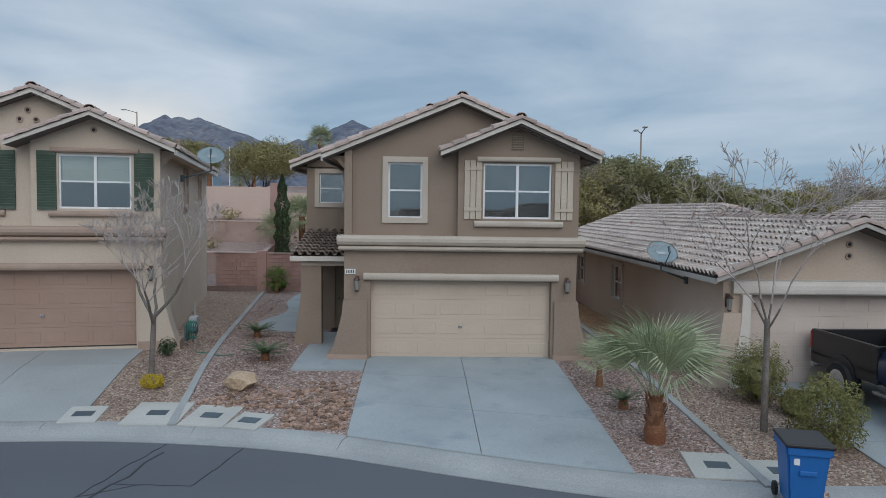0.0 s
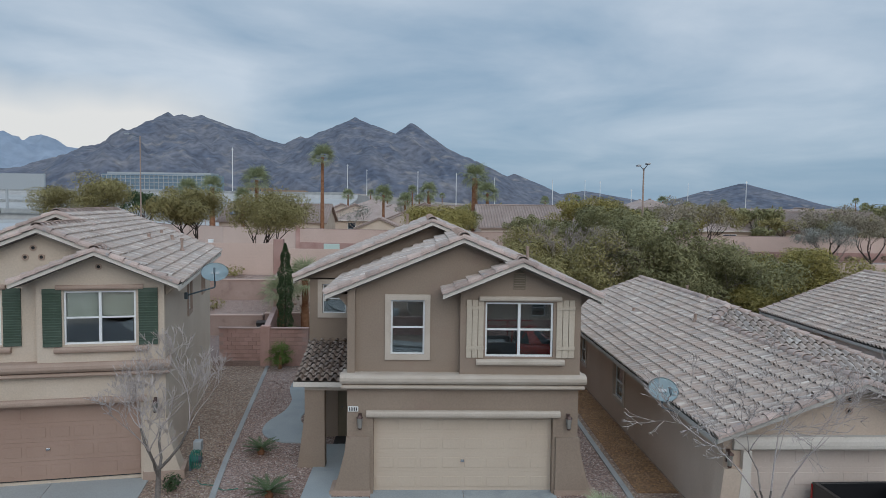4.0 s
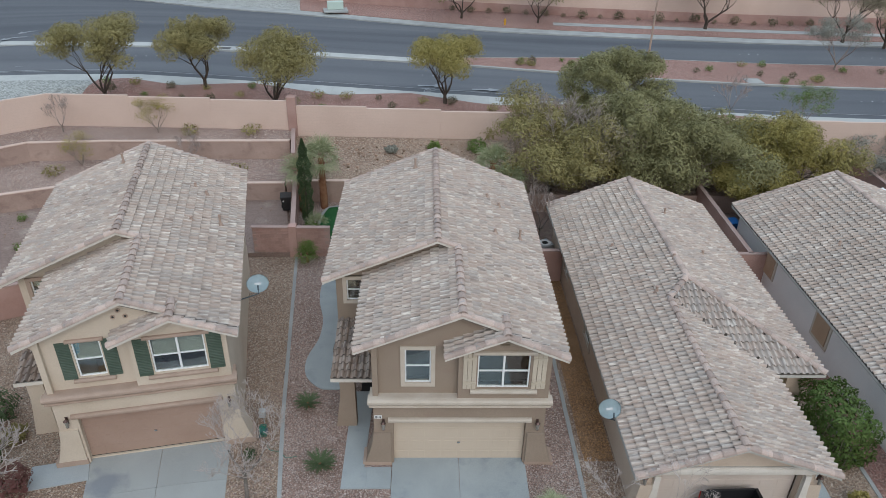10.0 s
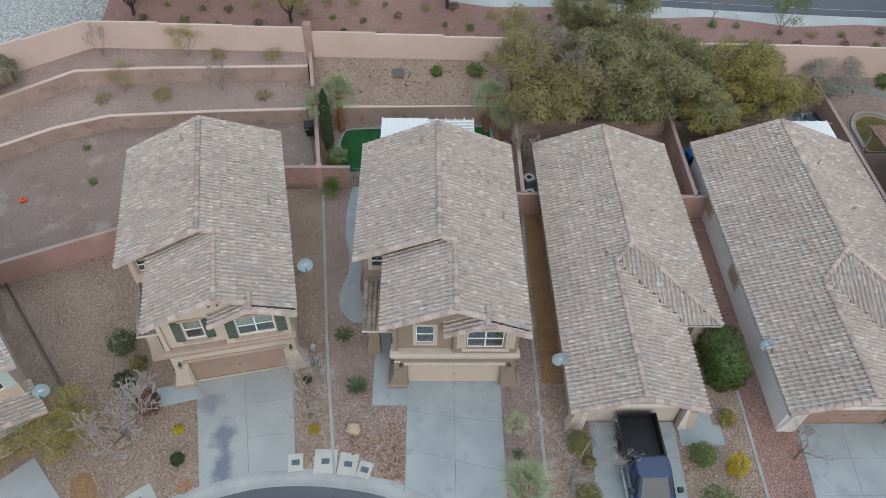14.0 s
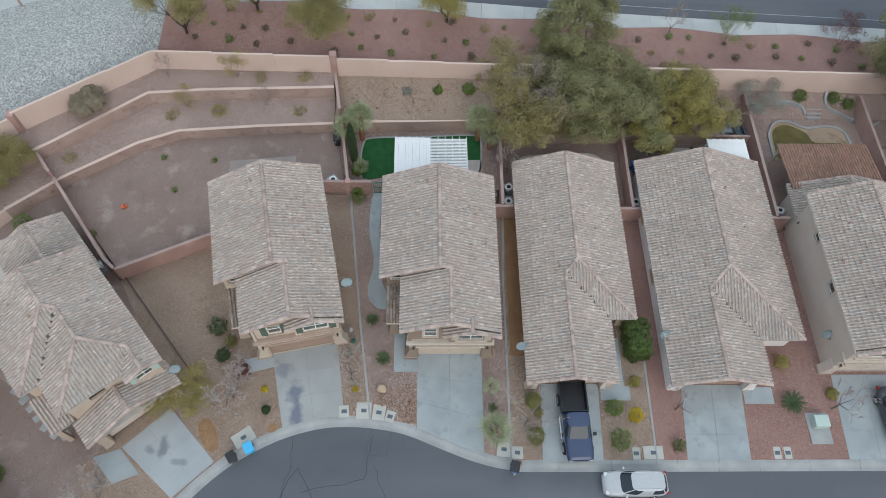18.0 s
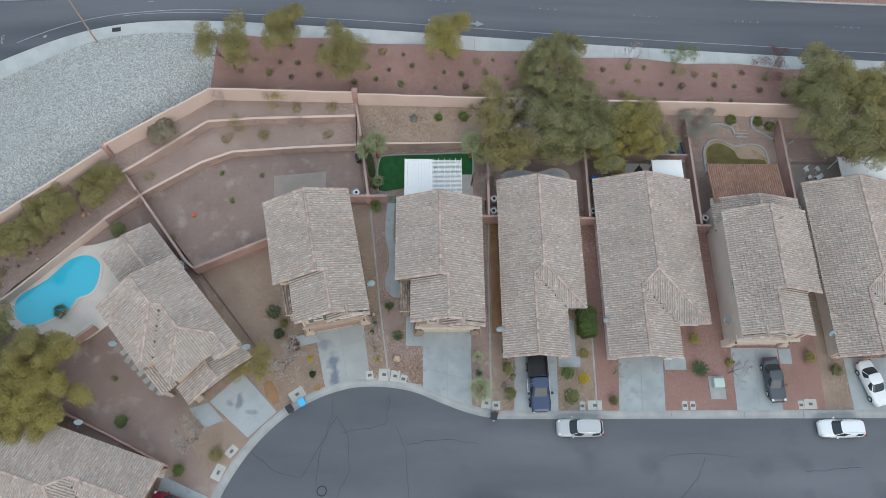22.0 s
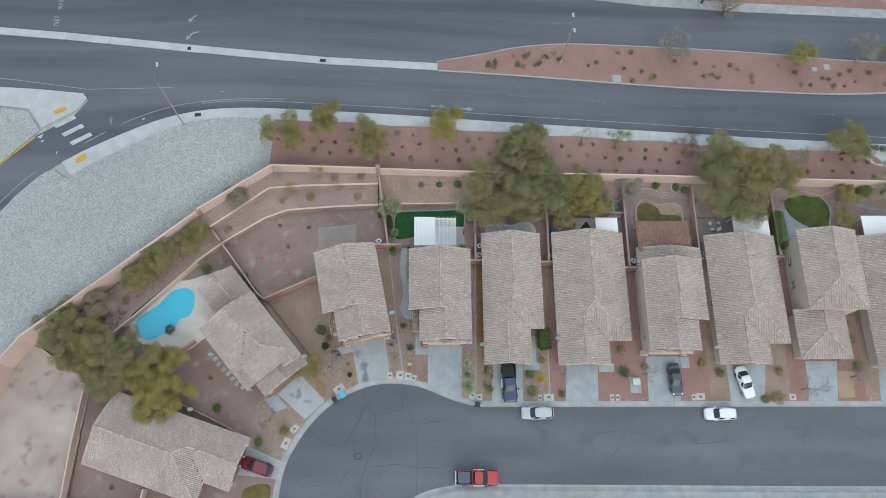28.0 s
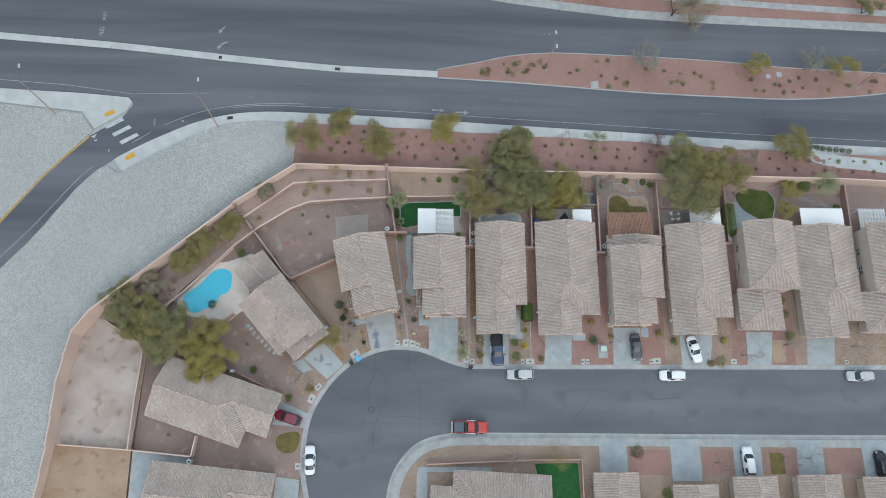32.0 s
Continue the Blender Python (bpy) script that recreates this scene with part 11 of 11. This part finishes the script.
part("cap", tube(bmesh.new(), (-0.17, 0, 0.45), (0.17, 0, 0.45), 0.05, 0.05, 8), "paint_yellow", hydrant)

# ---- north of the main road ----
N_WALK = offset_line(N_EDGE, 1.9)
sheet("pavement", N_EDGE + N_WALK[::-1], level(MAIN_Z + 0.15), "kerb", "pale concrete pavement on the far side of the main road", "pavement", step=0, skirt=0.3)
N_WALL = [(-56.0, 112.0), (-50.0, 104.5), (-39.0, 90.5), (-30.0, 85.0), (-18.5, 80.6), (-3.8, 76.4), (17.0, 72.5), (36.0, 70.0), (60.0, 68.5), (100.0, 66.5), (150.0, 64.5), (230.0, 60.0)]
west_n = [p for p in N_WALK if p[0] < -16]
east_n = [p for p in N_WALK if p[0] > -20]
sheet("ground", west_n + [(-18.5, 80.4), (-30.0, 84.8), (-39.0, 90.3), (-50.0, 104.3), (-56.0, 112.0), (-290.0, 200.0)], level(MAIN_Z + 0.17), "gravel_white", "white gravel beyond the main road", "gravel bank", step=0, skirt=0.6)
sheet("ground", east_n + [(230.0, 60.0), (150.0, 64.4), (100.0, 66.4), (60.0, 68.4), (36.0, 69.9), (17.0, 72.4), (-3.8, 76.3), (-18.5, 80.5)], level(MAIN_Z + 0.2), "gravel_red", "red gravel bank beyond the main road", "gravel bank", step=0, skirt=0.6)
bm = bmesh.new()
profile_along(bm, smooth_line([(14.0, 67.6), (36.0, 65.4), (60.0, 63.8), (100.0, 61.8), (150.0, 60.0)], 4), [(-0.7, 0.0), (0.7, 0.0), (0.7, 0.04), (-0.7, 0.04)], level(MAIN_Z + 0.2))
single("pavement", bm, "kerb", "narrow pale footpath on the far bank", "path", kind="structure")
wall_run(N_WALL[:-2], 4.45, 0.6, 0.25, "block_wall", "long pink block wall beyond the main road", "boundary_wall", "mortar", pillars=[(-18.5, 80.6, 4.75)])
sheet("ground", [(-56.0, 112.3), (-39.0, 90.8), (-18.5, 81.0), (-3.8, 76.8), (17.0, 72.9), (60.0, 68.9), (150.0, 64.9), (420.0, 56.0), (900.0, 420.0), (-30.0, 420.0), (-50.0, 250.0)], lambda x, y: 1.7, "gravel_brown", "tan ground among the far houses", "ground", step=0, skirt=2.5)


def far_house(label, w, d, e, stucco, kind="gable", solar=False, rise=0.42):
    """A distant house: stucco walls with windows, a tiled roof with eaves, a rear patio."""
    h = thing("far_house", label, "house", pose(0, 0, -60))
    part("wall", boxed(-w / 2, w / 2, -d / 2, d / 2, -0.3, e), stucco, h)
    o = 0.5
    zr = e + rise * (w / 2 + o)
    bm = bmesh.new()
    lo = e - 0.05
    if kind == "gable":
        a = [bm.verts.new(p) for p in ((-w / 2 - o, -d / 2 - o, lo), (0, -d / 2 - o, zr), (w / 2 + o, -d / 2 - o, lo))]
        b = [bm.verts.new(p) for p in ((-w / 2 - o, d / 2 + o, lo), (0, d / 2 + o, zr), (w / 2 + o, d / 2 + o, lo))]
        fs = [bm.faces.new((a[0], a[1], b[1], b[0])), bm.faces.new((a[1], a[2], b[2], b[1]))]
        bm.normal_update()
        bmesh.ops.solidify(bm, geom=fs, thickness=0.16)
        g = bmesh.new()
        prism(g, [(-w / 2, e - 0.1), (w / 2, e - 0.1), (0, e + rise * w / 2)], -d / 2 - 0.01, d / 2 + 0.01)
        part("gable_wall", g, stucco, h)
    else:
        c = min(w, d) / 2 + o
        pts = [(-w / 2 - o, -d / 2 - o, lo), (w / 2 + o, -d / 2 - o, lo), (w / 2 + o, d / 2 + o, lo), (-w / 2 - o, d / 2 + o, lo), (0, -d / 2 - o + c, zr), (0, d / 2 + o - c, zr)]
        v = [bm.verts.new(p) for p in pts]
        for f in ((0, 1, 4), (1, 2, 5, 4), (2, 3, 5), (3, 0, 4, 5), (3, 2, 1, 0)):
            bm.faces.new([v[i] for i in f])
    roof = part("roof", bm, "far_tile", h, "pinkish tile roof")
    # rows of tiles as long low rolls down both slopes
    rolls = bmesh.new()
    n = int((d + 2 * o) / 0.45)
    if kind == "gable":
        for k in range(n):
            y = -d / 2 - o + (k + 0.5) * (d + 2 * o) / n
            for s in (-1, 1):
                tube(rolls, (s * (w / 2 + o), y, lo + 0.13), (0, y, zr + 0.13), 0.1, 0.1, 4, False)
        part("roof_relief", rolls, "far_tile", roof)
        tagged(roof.children[0], kind="stuff")
    else:
        rolls.free()
    part("ridge", tube(bmesh.new(), (0, -d / 2 - o if kind == "gable" else -d / 2 - o + c, zr + 0.12), (0, d / 2 + o if kind == "gable" else d / 2 + o - c, zr + 0.12), 0.14, 0.14, 6), "tile_cap", h)
    for x, z0, z1, ww in ((-w * 0.28, 0.8, 2.1, 1.6), (w * 0.22, 0.1, 2.1, 2.2)):
        bm = boxed(x - ww / 2, x + ww / 2, -d / 2 - 0.03, -d / 2 + 0.02, z0, z1)
        win = part("window", bm, "car_glass", h, "dark window")
        part("frame", ring_frame(bmesh.new(), x - ww / 2 - 0.06, x + ww / 2 + 0.06, z0 - 0.06, z1 + 0.06, 0.08, -d / 2 - 0.06, -d / 2 - 0.03), "vinyl", win)
    part("fascia", boxed(-w / 2 - o, w / 2 + o, -d / 2 - o - 0.03, -d / 2 - o + 0.02, lo - 0.2, lo), "fascia", h) if kind != "gable" else None
    if solar:
        s = math.atan(rise)
        for k in range(7):
            for r in range(2):
                p = part("solar_panel", boxed(-0.95, 0.95, -0.5, 0.5, 0.0, 0.04, 0.005), "solar", h, "dark solar panel")
                p.matrix_basis = pose(w / 4 + (r - 0.5) * 1.9, -d / 2 + 1.6 + k * 1.08, lo + rise * (w / 4 + o - (r - 0.5) * 1.9) + 0.28, 0, math.degrees(s), 0)
    return h


FH = [far_house("distant pale stucco house with a pinkish tile roof", 16, 20, 2.8, "stucco_pink", "gable"), far_house("distant tan stucco house with a hipped tile roof", 17, 21, 2.8, "stucco_tan", "hip"),
      far_house("distant cream house with solar panels on its roof", 16, 18.5, 2.8, "stucco_cream", "gable", True, 0.36), far_house("distant two-storey pale stucco house", 14, 16, 5.6, "stucco_pink", "hip")]
FH[2].matrix_world = pose(-27.5, 114.0, 1.9, 0, 0, -90)
FH[0].matrix_world = pose(-0.6, 116.0, 1.9, 0, 0, 0)
FH[1].matrix_world = pose(-12.0, 150.0, 1.7, 0, 0, 0)
FH[3].matrix_world = pose(64.0, 190.0, 1.7, 0, 0, 0)
far_rng = random.Random(31)
porch = far_house("white gabled rear wing with a glazed patio", 9, 8, 2.6, "stucco_cream", "gable")
porch.matrix_world = pose(-8.2, 102.5, 1.7) @ Matrix.Scale(0.85, 4)
for x, y, k, a in ((18.5, 102.0, 0, 90), (45.0, 104.0, 1, 0), (66.0, 99.0, 2, 90), (88.0, 92.0, 0, 90), (110.0, 90.0, 1, 0), (133.0, 88.0, 0, 90), (156.0, 86.0, 1, 0), (14.0, 152.0, 0, 0), (36.0, 148.0, 1, 90), (58.0, 138.0, 0, 90), (80.0, 130.0, 1, 0), (102.0, 124.0, 0, 90), (126.0, 120.0, 1, 0), (150.0, 118.0, 0, 90), (175.0, 114.0, 1, 0), (-38.0, 158.0, 1, 0), (70.0, 160.0, 0, 0), (94.0, 155.0, 1, 90), (120.0, 150.0, 0, 0), (146.0, 146.0, 1, 0), (172.0, 142.0, 0, 90)):
    copy_thing(FH[k], pose(x, y, 1.7, 0, 0, a))
for row in range(9):
    for k in range(15):
        x, y = -45 + k * 26 + 13 * (row % 2) + far_rng.uniform(-4, 4) + row * 6, 180 + row * 27 + far_rng.uniform(-3, 3)
        if x > -0.18 * y + 5:
            copy_thing(far_rng.choice([FH[0], FH[1], FH[1], FH[3] if far_rng.random() < 0.25 else FH[0]]), pose(x, y, 1.7, 0, 0, far_rng.choice((0, 90, 180, 85, 5))))

wall_run(offset_line(N_WALL[4:-2], -0.17), 2.55, 0.6, 0.1, "block", "darker red base course of the far wall", "wall_base")
for k in range(34):
    x = 2.0 + 2.3 * k
    q = min((Vector(a).lerp(Vector(b), i / 12) for a, b in zip(N_WALL, N_WALL[1:]) for i in range(13)), key=lambda w: abs(w.x - x))
    copy_thing(TUFTS[2], pose(x, q.y - 1.3 + 0.3 * math.sin(k * 5), 1.5, 0, 0, 50 * k) @ Matrix.Scale(1.3 + 0.5 * math.sin(k * 3), 4))

# trees beyond the main road
near_n = [broad_tree("mesquite_tree", "spreading olive tree on the far bank", 301, 6.5, 4, "leaf_green", "dark_bark", 34, 0.2, 0.55, 4, 0.85, 1.0, trunk=0.14, m=pose(3.0, 70.0, 1.5), shrink=0.72, thick=0.8),
          broad_tree("mesquite_tree", "rounded grey-green tree on the far bank", 302, 5.6, 4, "leaf_green", "dark_bark", 40, 0.18, 0.5, 4, 0.8, 1.0, trunk=0.12, m=pose(12.2, 68.0, 1.5), shrink=0.7, thick=0.8),
          broad_tree("mesquite_tree", "brown half-bare tree on the far bank", 303, 8.0, 3, "leaf_brown", "dark_bark", 22, 0.18, 0.6, 4, 0.9, 1.0, trunk=0.2, m=pose(32.0, 66.0, 1.5), shrink=0.74, thick=0.8),
          broad_tree("mesquite_tree", "dense yellow-green tree behind the far wall", 304, 8.0, 5, "leaf_yellow", "dark_bark", 40, 0.24, 0.7, 4, 0.9, 1.1, trunk=0.2, m=pose(23.5, 82.0, 1.7), second="leaf_olive", shrink=0.74, thick=0.8)]
far_broad = broad_tree("distant_tree", "distant rounded dark green tree", 305, 7.0, 4, "leaf_green", "dark_bark", 20, 0.56, 0.7, 3, 0.8, 1.0, trunk=0.18, m=pose(-56.0, 140.0, 1.7), shrink=0.75, thick=0.45)
far_olive = broad_tree("distant_tree", "distant olive-brown desert tree", 306, 6.5, 4, "leaf_olive", "dark_bark", 18, 0.54, 0.7, 3, 0.8, 1.0, trunk=0.16, m=pose(-62.0, 138.0, 1.7), shrink=0.75, thick=0.45)
far_bare = broad_tree("distant_tree", "distant grey half-bare desert tree", 307, 6.0, 4, "leaf_sage", "bark", 10, 0.25, 0.7, 3, 0.8, 1.0, trunk=0.14, m=pose(-14.0, 124.0, 1.7), shrink=0.75, thick=0.5)
for x, y, k, s in ((46.0, 60.8, 2, 0.9), (40.5, 83.0, 3, 0.9), (28.0, 84.0, 3, 0.8), (62.0, 72.0, 2, 0.7), (76.0, 71.0, 1, 0.8), (58.0, 82.0, 1, 1.0), (90.0, 84.0, 3, 0.9), (100.0, 60.0, 2, 0.9), (110.0, 80.0, 3, 1.0), (120.0, 62.0, 1, 1.0), (49.5, 58.5, 2, 0.8), (85.0, 62.0, 1, 0.7)):
    copy_thing(near_n[k], pose(x, y, 1.5, 0, 0, far_rng.uniform(0, 360)) @ Matrix.Scale(s, 4))
for k in range(190):
    y = 90 + 360 * far_rng.random() ** 1.4
    x = far_rng.uniform(-0.16 * y, 0.85 * y)
    if x < 30 and y < 135:
        continue
    copy_thing(far_rng.choice((far_broad, far_olive, far_olive, far_bare)), pose(x, y, 1.6, 0, 0, far_rng.uniform(0, 360)) @ Matrix.Scale(far_rng.uniform(0.55, 1.15), 4))
for k in range(26):
    copy_thing(far_rng.choice((far_olive, far_bare)), pose(far_rng.uniform(-330, -150), far_rng.uniform(480, 640), 9.5, 0, 0, 20 * k) @ Matrix.Scale(far_rng.uniform(0.6, 1.0), 4))
for k in range(46):
    x = far_rng.uniform(28, 175)
    copy_thing(far_rng.choice((far_broad, far_olive, far_olive, near_n[1])), pose(x, 76.0 - 0.05 * (x - 30) + far_rng.choice((2.0, 6.0, 9.0, 12.0, 42.0, 66.0)), 1.6, 0, 0, far_rng.uniform(0, 360)) @ Matrix.Scale(far_rng.uniform(0.5, 0.95), 4))
broad_tree("distant_tree", "dense dark green tree beyond the far wall", 308, 8.0, 5, "leaf_dark", "dark_bark", 40, 0.26, 0.6, 3, 0.6, 0.9, trunk=0.2, m=pose(-46.5, 98.0, 1.6), shrink=0.72, thick=0.8)
palm_a = fan_palm("tall fan palm beyond the main road", 21, 11.8, pose(-29.2, 102.0, 1.7), 36, 3.1, 0.38, 0.2, "leaf_palm")
palm_b = fan_palm("very tall slender fan palm", 22, 16.0, pose(-18.5, 105.0, 1.7), 34, 2.9, 0.33, 0.2, "leaf_palm")
palm_c = fan_palm("stocky fan palm beyond the main road", 23, 10.2, pose(-36.1, 100.0, 1.7), 34, 2.6, 0.5, 0.1, "leaf_palm")
for x, y, p, s in ((-40.1, 100.0, 2, 0.95), (-32.5, 106.0, 0, 0.72), (18.0, 225.0, 1, 0.9), (8.7, 112.0, 2, 1.3), (10.7, 108.0, 0, 0.85), (-8.9, 125.0, 0, 0.82), (-4.6, 128.0, 0, 0.7), (0.7, 170.0, 0, 1.0), (-4.0, 200.0, 1, 0.75), (2.8, 300.0, 0, 0.9), (-14.0, 168.0, 0, 0.5), (-30.0, 260.0, 0, 1.0), (-24.0, 300.0, 1, 0.8), (-8.0, 330.0, 0, 1.0), (10.0, 360.0, 1, 0.8),
                   (-16.0, 290.0, 0, 1.0), (-2.0, 280.0, 0, 0.9), (55.0, 300.0, 0, 0.9), (95.0, 260.0, 0, 0.9), (120.0, 300.0, 2, 0.9), (150.0, 330.0, 0, 0.9), (190.0, 280.0, 2, 0.9), (230.0, 350.0, 1, 0.8), (76.0, 330.0, 0, 1.0), (-40.0, 132.0, 0, 0.35), (70.0, 240.0, 2, 0.8), (260.0, 300.0, 0, 0.9)):
    copy_thing((palm_a, palm_b, palm_c)[p], pose(x, y, 1.7, 0, 0, x * 17) @ Matrix.Scale(s, 4))

# ---- the raised highway, the glass building and the pylons ----
sheet("ground", [(-290.0, 200.2), (-56.0, 112.3), (-42.0, 150.0), (-42.0, 212.0), (-420.0, 212.0), (-420.0, 196.0)], level(MAIN_Z + 0.25), "far_road", "pale grey ramp below the highway", "road", step=0, skirt=2.2)
bank = bmesh.new()
prism(bank, [(150, 1.0), (205, 2.0), (206, 4.4), (232, 4.6), (236, 5.6), (300, 10.5), (303, 12.5), (360, 12.6), (420, 9.0), (420, 0.0), (150, 0.0)], -420, -30, "yz")
single("highway_bank", bank, surf("pale_highway_bank", (0.33, 0.325, 0.315), (0.41, 0.40, 0.385), 0.02, 0.95, 0.5, 0.1, 0.0), "broad pale highway embankment", "highway", kind="structure")
for y, z in ((205.0, 4.4), (303.0, 12.5), (258.0, 7.3)):
    bm = bmesh.new()
    for k in range(12):
        box(bm, -420 + k * 32, -420 + k * 32 + 31.8, y - 0.3, y + 0.3, z - 0.5, z + 1.0)
    single("highway_barrier", bm, "kerb", "long pale highway barrier", "barrier", kind="structure")
hall = thing("office_building", "long unfinished blue-grey glass building on the plain", "building", pose(-338, 900, 19))
part("core", boxed(-72, 72, 0, 40, 0, 25), plain("blue_grey_facade", (0.17, 0.25, 0.32), 0.35), hall)
for f in range(5):
    part("floor_slab", boxed(-73, 73, -1.2, 0, 4.6 * f + 5.0, 4.6 * f + 5.7), "grey_metal", hall)
for k in range(25):
    part("column", boxed(-72 + 6 * k - 0.4, -72 + 6 * k + 0.4, -1.0, 0, 0, 24), "grey_metal", hall)
part("roof_storey", boxed(-66, 66, 2, 36, 25, 27.5), "grey_metal", hall)
orange = plain("orange_sheathing", (0.30, 0.19, 0.12), 0.8)
for x, y, w, h in ((-212, 880, 40, 13), (-168, 870, 44, 10), (-530, 1000, 80, 9), (-640, 1010, 60, 10)):
    site = thing("unfinished_building", "orange-brown building under construction", "building", pose(x, y, 15), "buildings under construction")
    part("block", boxed(-w / 2, w / 2, 0, 20, 0, h), orange, site)
    for k in range(int(w / 6)):
        part("opening", boxed(-w / 2 + 6 * k + 2, -w / 2 + 6 * k + 4.5, -0.3, 0.1, h * 0.55, h * 0.85), "dish_arm", site)
bill = thing("billboard", "dark billboard frame seen from behind", "billboard", pose(-128, 210, 2))
part("panel", boxed(-7, 7, -0.4, 0.4, 9.5, 14.5), "grey_metal", bill)
part("post", tube(bmesh.new(), (-5, 0, 0), (-5, 0, 10), 0.4, 0.4, 8), "grey_metal", bill)


def pylon(x, y, z, h):
    p = thing("power_pole", "tall grey steel power pole", "power pole", pose(x, y, z), "power poles across the plain")
    part("pole", tube(bmesh.new(), (0, 0, -2), (0, 0, h), 0.5, 0.3, 8), "white_metal", p)
    part("crossarm", boxed(-1.3, 1.3, -0.15, 0.15, h - 2, h - 1.7), "white_metal", p)
    return p


for x, y, h in ((-165, 600, 48), (-340 + 238, 950, 55), (-75, 940, 48), (-6, 930, 46), (45, 920, 44), (95, 910, 44), (170, 900, 42), (208, 880, 42), (225, 870, 40), (330, 850, 38), (262, 860, 30), (380, 800, 40)):
    pylon(x, y, 8 if x < 50 else 2, h)

# ---- the ranges ----
def ridge_field(peaks, x0, x1, y0, y1, nx, ny, rough, seed):
    """A mountain mass: the highest of several eroded cones at each place."""
    xs, ys = np.linspace(x0, x1, nx), np.linspace(y0, y1, ny)
    verts = []
    for y in ys:
        for x in xs:
            h = 0.0
            for px, py, ph, rx, ry, sharp, *flat in peaks:
                d = math.hypot((x - px) / rx, (y - py) / ry)
                if d < 1:
                    h = max(h, min(ph * (1 - d) ** sharp, flat[0] if flat else 9e9))
            if h > 0:
                n = noise.fractal(Vector((x * 0.006 + seed, y * 0.006, 0)), 0.8, 2.1, 6)
                gully = abs(noise.noise(Vector((x * 0.009 + 0.003 * y, y * 0.0025 + seed, 3))))
                low = min(1.0, abs(y - 2650) / 420)
                cut = abs(noise.noise(Vector((x * 0.03 + 0.01 * y, y * 0.006 + seed, 7))))
                h = h * (1 + rough * n * (0.35 + low)) - gully * h * (0.03 + 0.3 * low) - cut * h * (0.012 + 0.1 * low)
            verts.append((x, y, h - 3))
    faces = [(j * nx + i, j * nx + i + 1, (j + 1) * nx + i + 1, (j + 1) * nx + i) for j in range(ny - 1) for i in range(nx - 1)]
    return verts, faces


main_peaks = [(-1327, 2680, 186, 403, 600, 0.75), (-1211, 2680, 212, 520, 640, 0.7), (-1045, 2660, 296, 349, 700, 1.1), (-940, 2640, 351, 484, 760, 0.95), (-890, 2640, 348, 461, 760, 0.62), (-823, 2640, 337, 624, 760, 0.6),
              (-714, 2650, 287, 711, 700, 0.6), (-454, 2650, 264, 316, 560, 0.62), (-250, 2650, 342, 639, 740, 0.92), (-187, 2650, 314, 633, 700, 0.6), (-42, 2650, 327, 348, 640, 0.71), (82, 2650, 236, 431, 600, 0.84),
              (204, 2650, 185, 322, 520, 1.05), (349, 2650, 141, 288, 480, 0.96), (612, 2650, 76, 400, 420, 0.8), (707, 2650, 50, 350, 380, 1.0), (-1500, 2400, 130, 700, 500, 0.8), (-760, 2250, 95, 500, 380, 1.0), (-300, 2250, 80, 420, 380, 1.0)]
v, f = ridge_field(main_peaks, -1900, 1000, 1900, 3400, 420, 110, 0.06, 3.0)
tagged(raw("mountain_range", v, f, "mountain", None, True), "dark grey desert mountain range, bluish haze in its colour", "mountain", "", "structure")
v, f = ridge_field([(1225, 2650, 116, 330, 420, 0.85), (1090, 2650, 84, 260, 360, 0.9), (1380, 2650, 66, 260, 320, 0.9)], 850, 1700, 2200, 3100, 110, 50, 0.05, 9.0)
tagged(raw("mountain_range", v, f, "mountain", None, True), "isolated dark butte on the horizon", "mountain", "", "structure")
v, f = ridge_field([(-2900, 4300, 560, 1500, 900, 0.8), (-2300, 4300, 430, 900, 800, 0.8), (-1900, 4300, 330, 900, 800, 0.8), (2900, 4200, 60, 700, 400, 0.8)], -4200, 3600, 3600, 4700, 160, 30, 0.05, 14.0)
tagged(raw("mountain_range", v, f, "mountain_far", None, True), "range far behind with pale blue haze painted in", "mountain", "", "structure")

# ---- the main road climbs towards the west: everything on it is laid to that grade ----
GRADE_X, GRADE_Z = (-62.0, -53.0, -40.0, -25.0, -14.0, -6.5, 3.4, 16.0, 25.5, 32.0, 45.0), (0.0, 0.5, 1.9, 2.3, 1.85, 1.5, 1.1, 0.38, 0.1, -0.05, -0.05)
EDGE_X, EDGE_Y = [p[0] for p in N_EDGE], [p[1] for p in N_EDGE]


def grade(x, y):
    """How far a point of the level plan is moved by the road's climb."""
    out = y - 26.8 if x > -27.0 else (x + 27.0) * -0.627 + (y - 26.6) * 0.779
    far = float(np.interp(x, EDGE_X, EDGE_Y))
    w = min(1.0, max(0.0, out / 6.5)) * min(1.0, max(0.0, (far - y) / max(4.0, far - 52.0)))
    dz = w * float(np.interp(x, GRADE_X, GRADE_Z))
    return Vector((-0.0105 * (x + 3.0) * dz, (-0.6 - 0.0105 * (y - 36.0)) * dz, dz))


def lay(ob):
    """Moves the points of a mesh that was drawn in place."""
    if ob.type == "MESH":
        for v in ob.data.vertices:
            v.co += grade(v.co.x, v.co.y)


for ob in [o for o in bpy.data.objects if o.parent is None and o.type in {"MESH", "EMPTY"}]:
    at = ob.matrix_basis.translation
    if at.length > 0.5:
        ob.matrix_basis = Matrix.Translation(grade(at.x, at.y)) @ ob.matrix_basis
    else:
        lay(ob)
        for kid in ob.children:
            if kid.matrix_basis.translation.length < 0.01:
                lay(kid)
    if ob.name.startswith(("road_marking", "lane_dots")):
        ob.matrix_basis = Matrix.Translation((0, 0, 0.025)) @ ob.matrix_basis
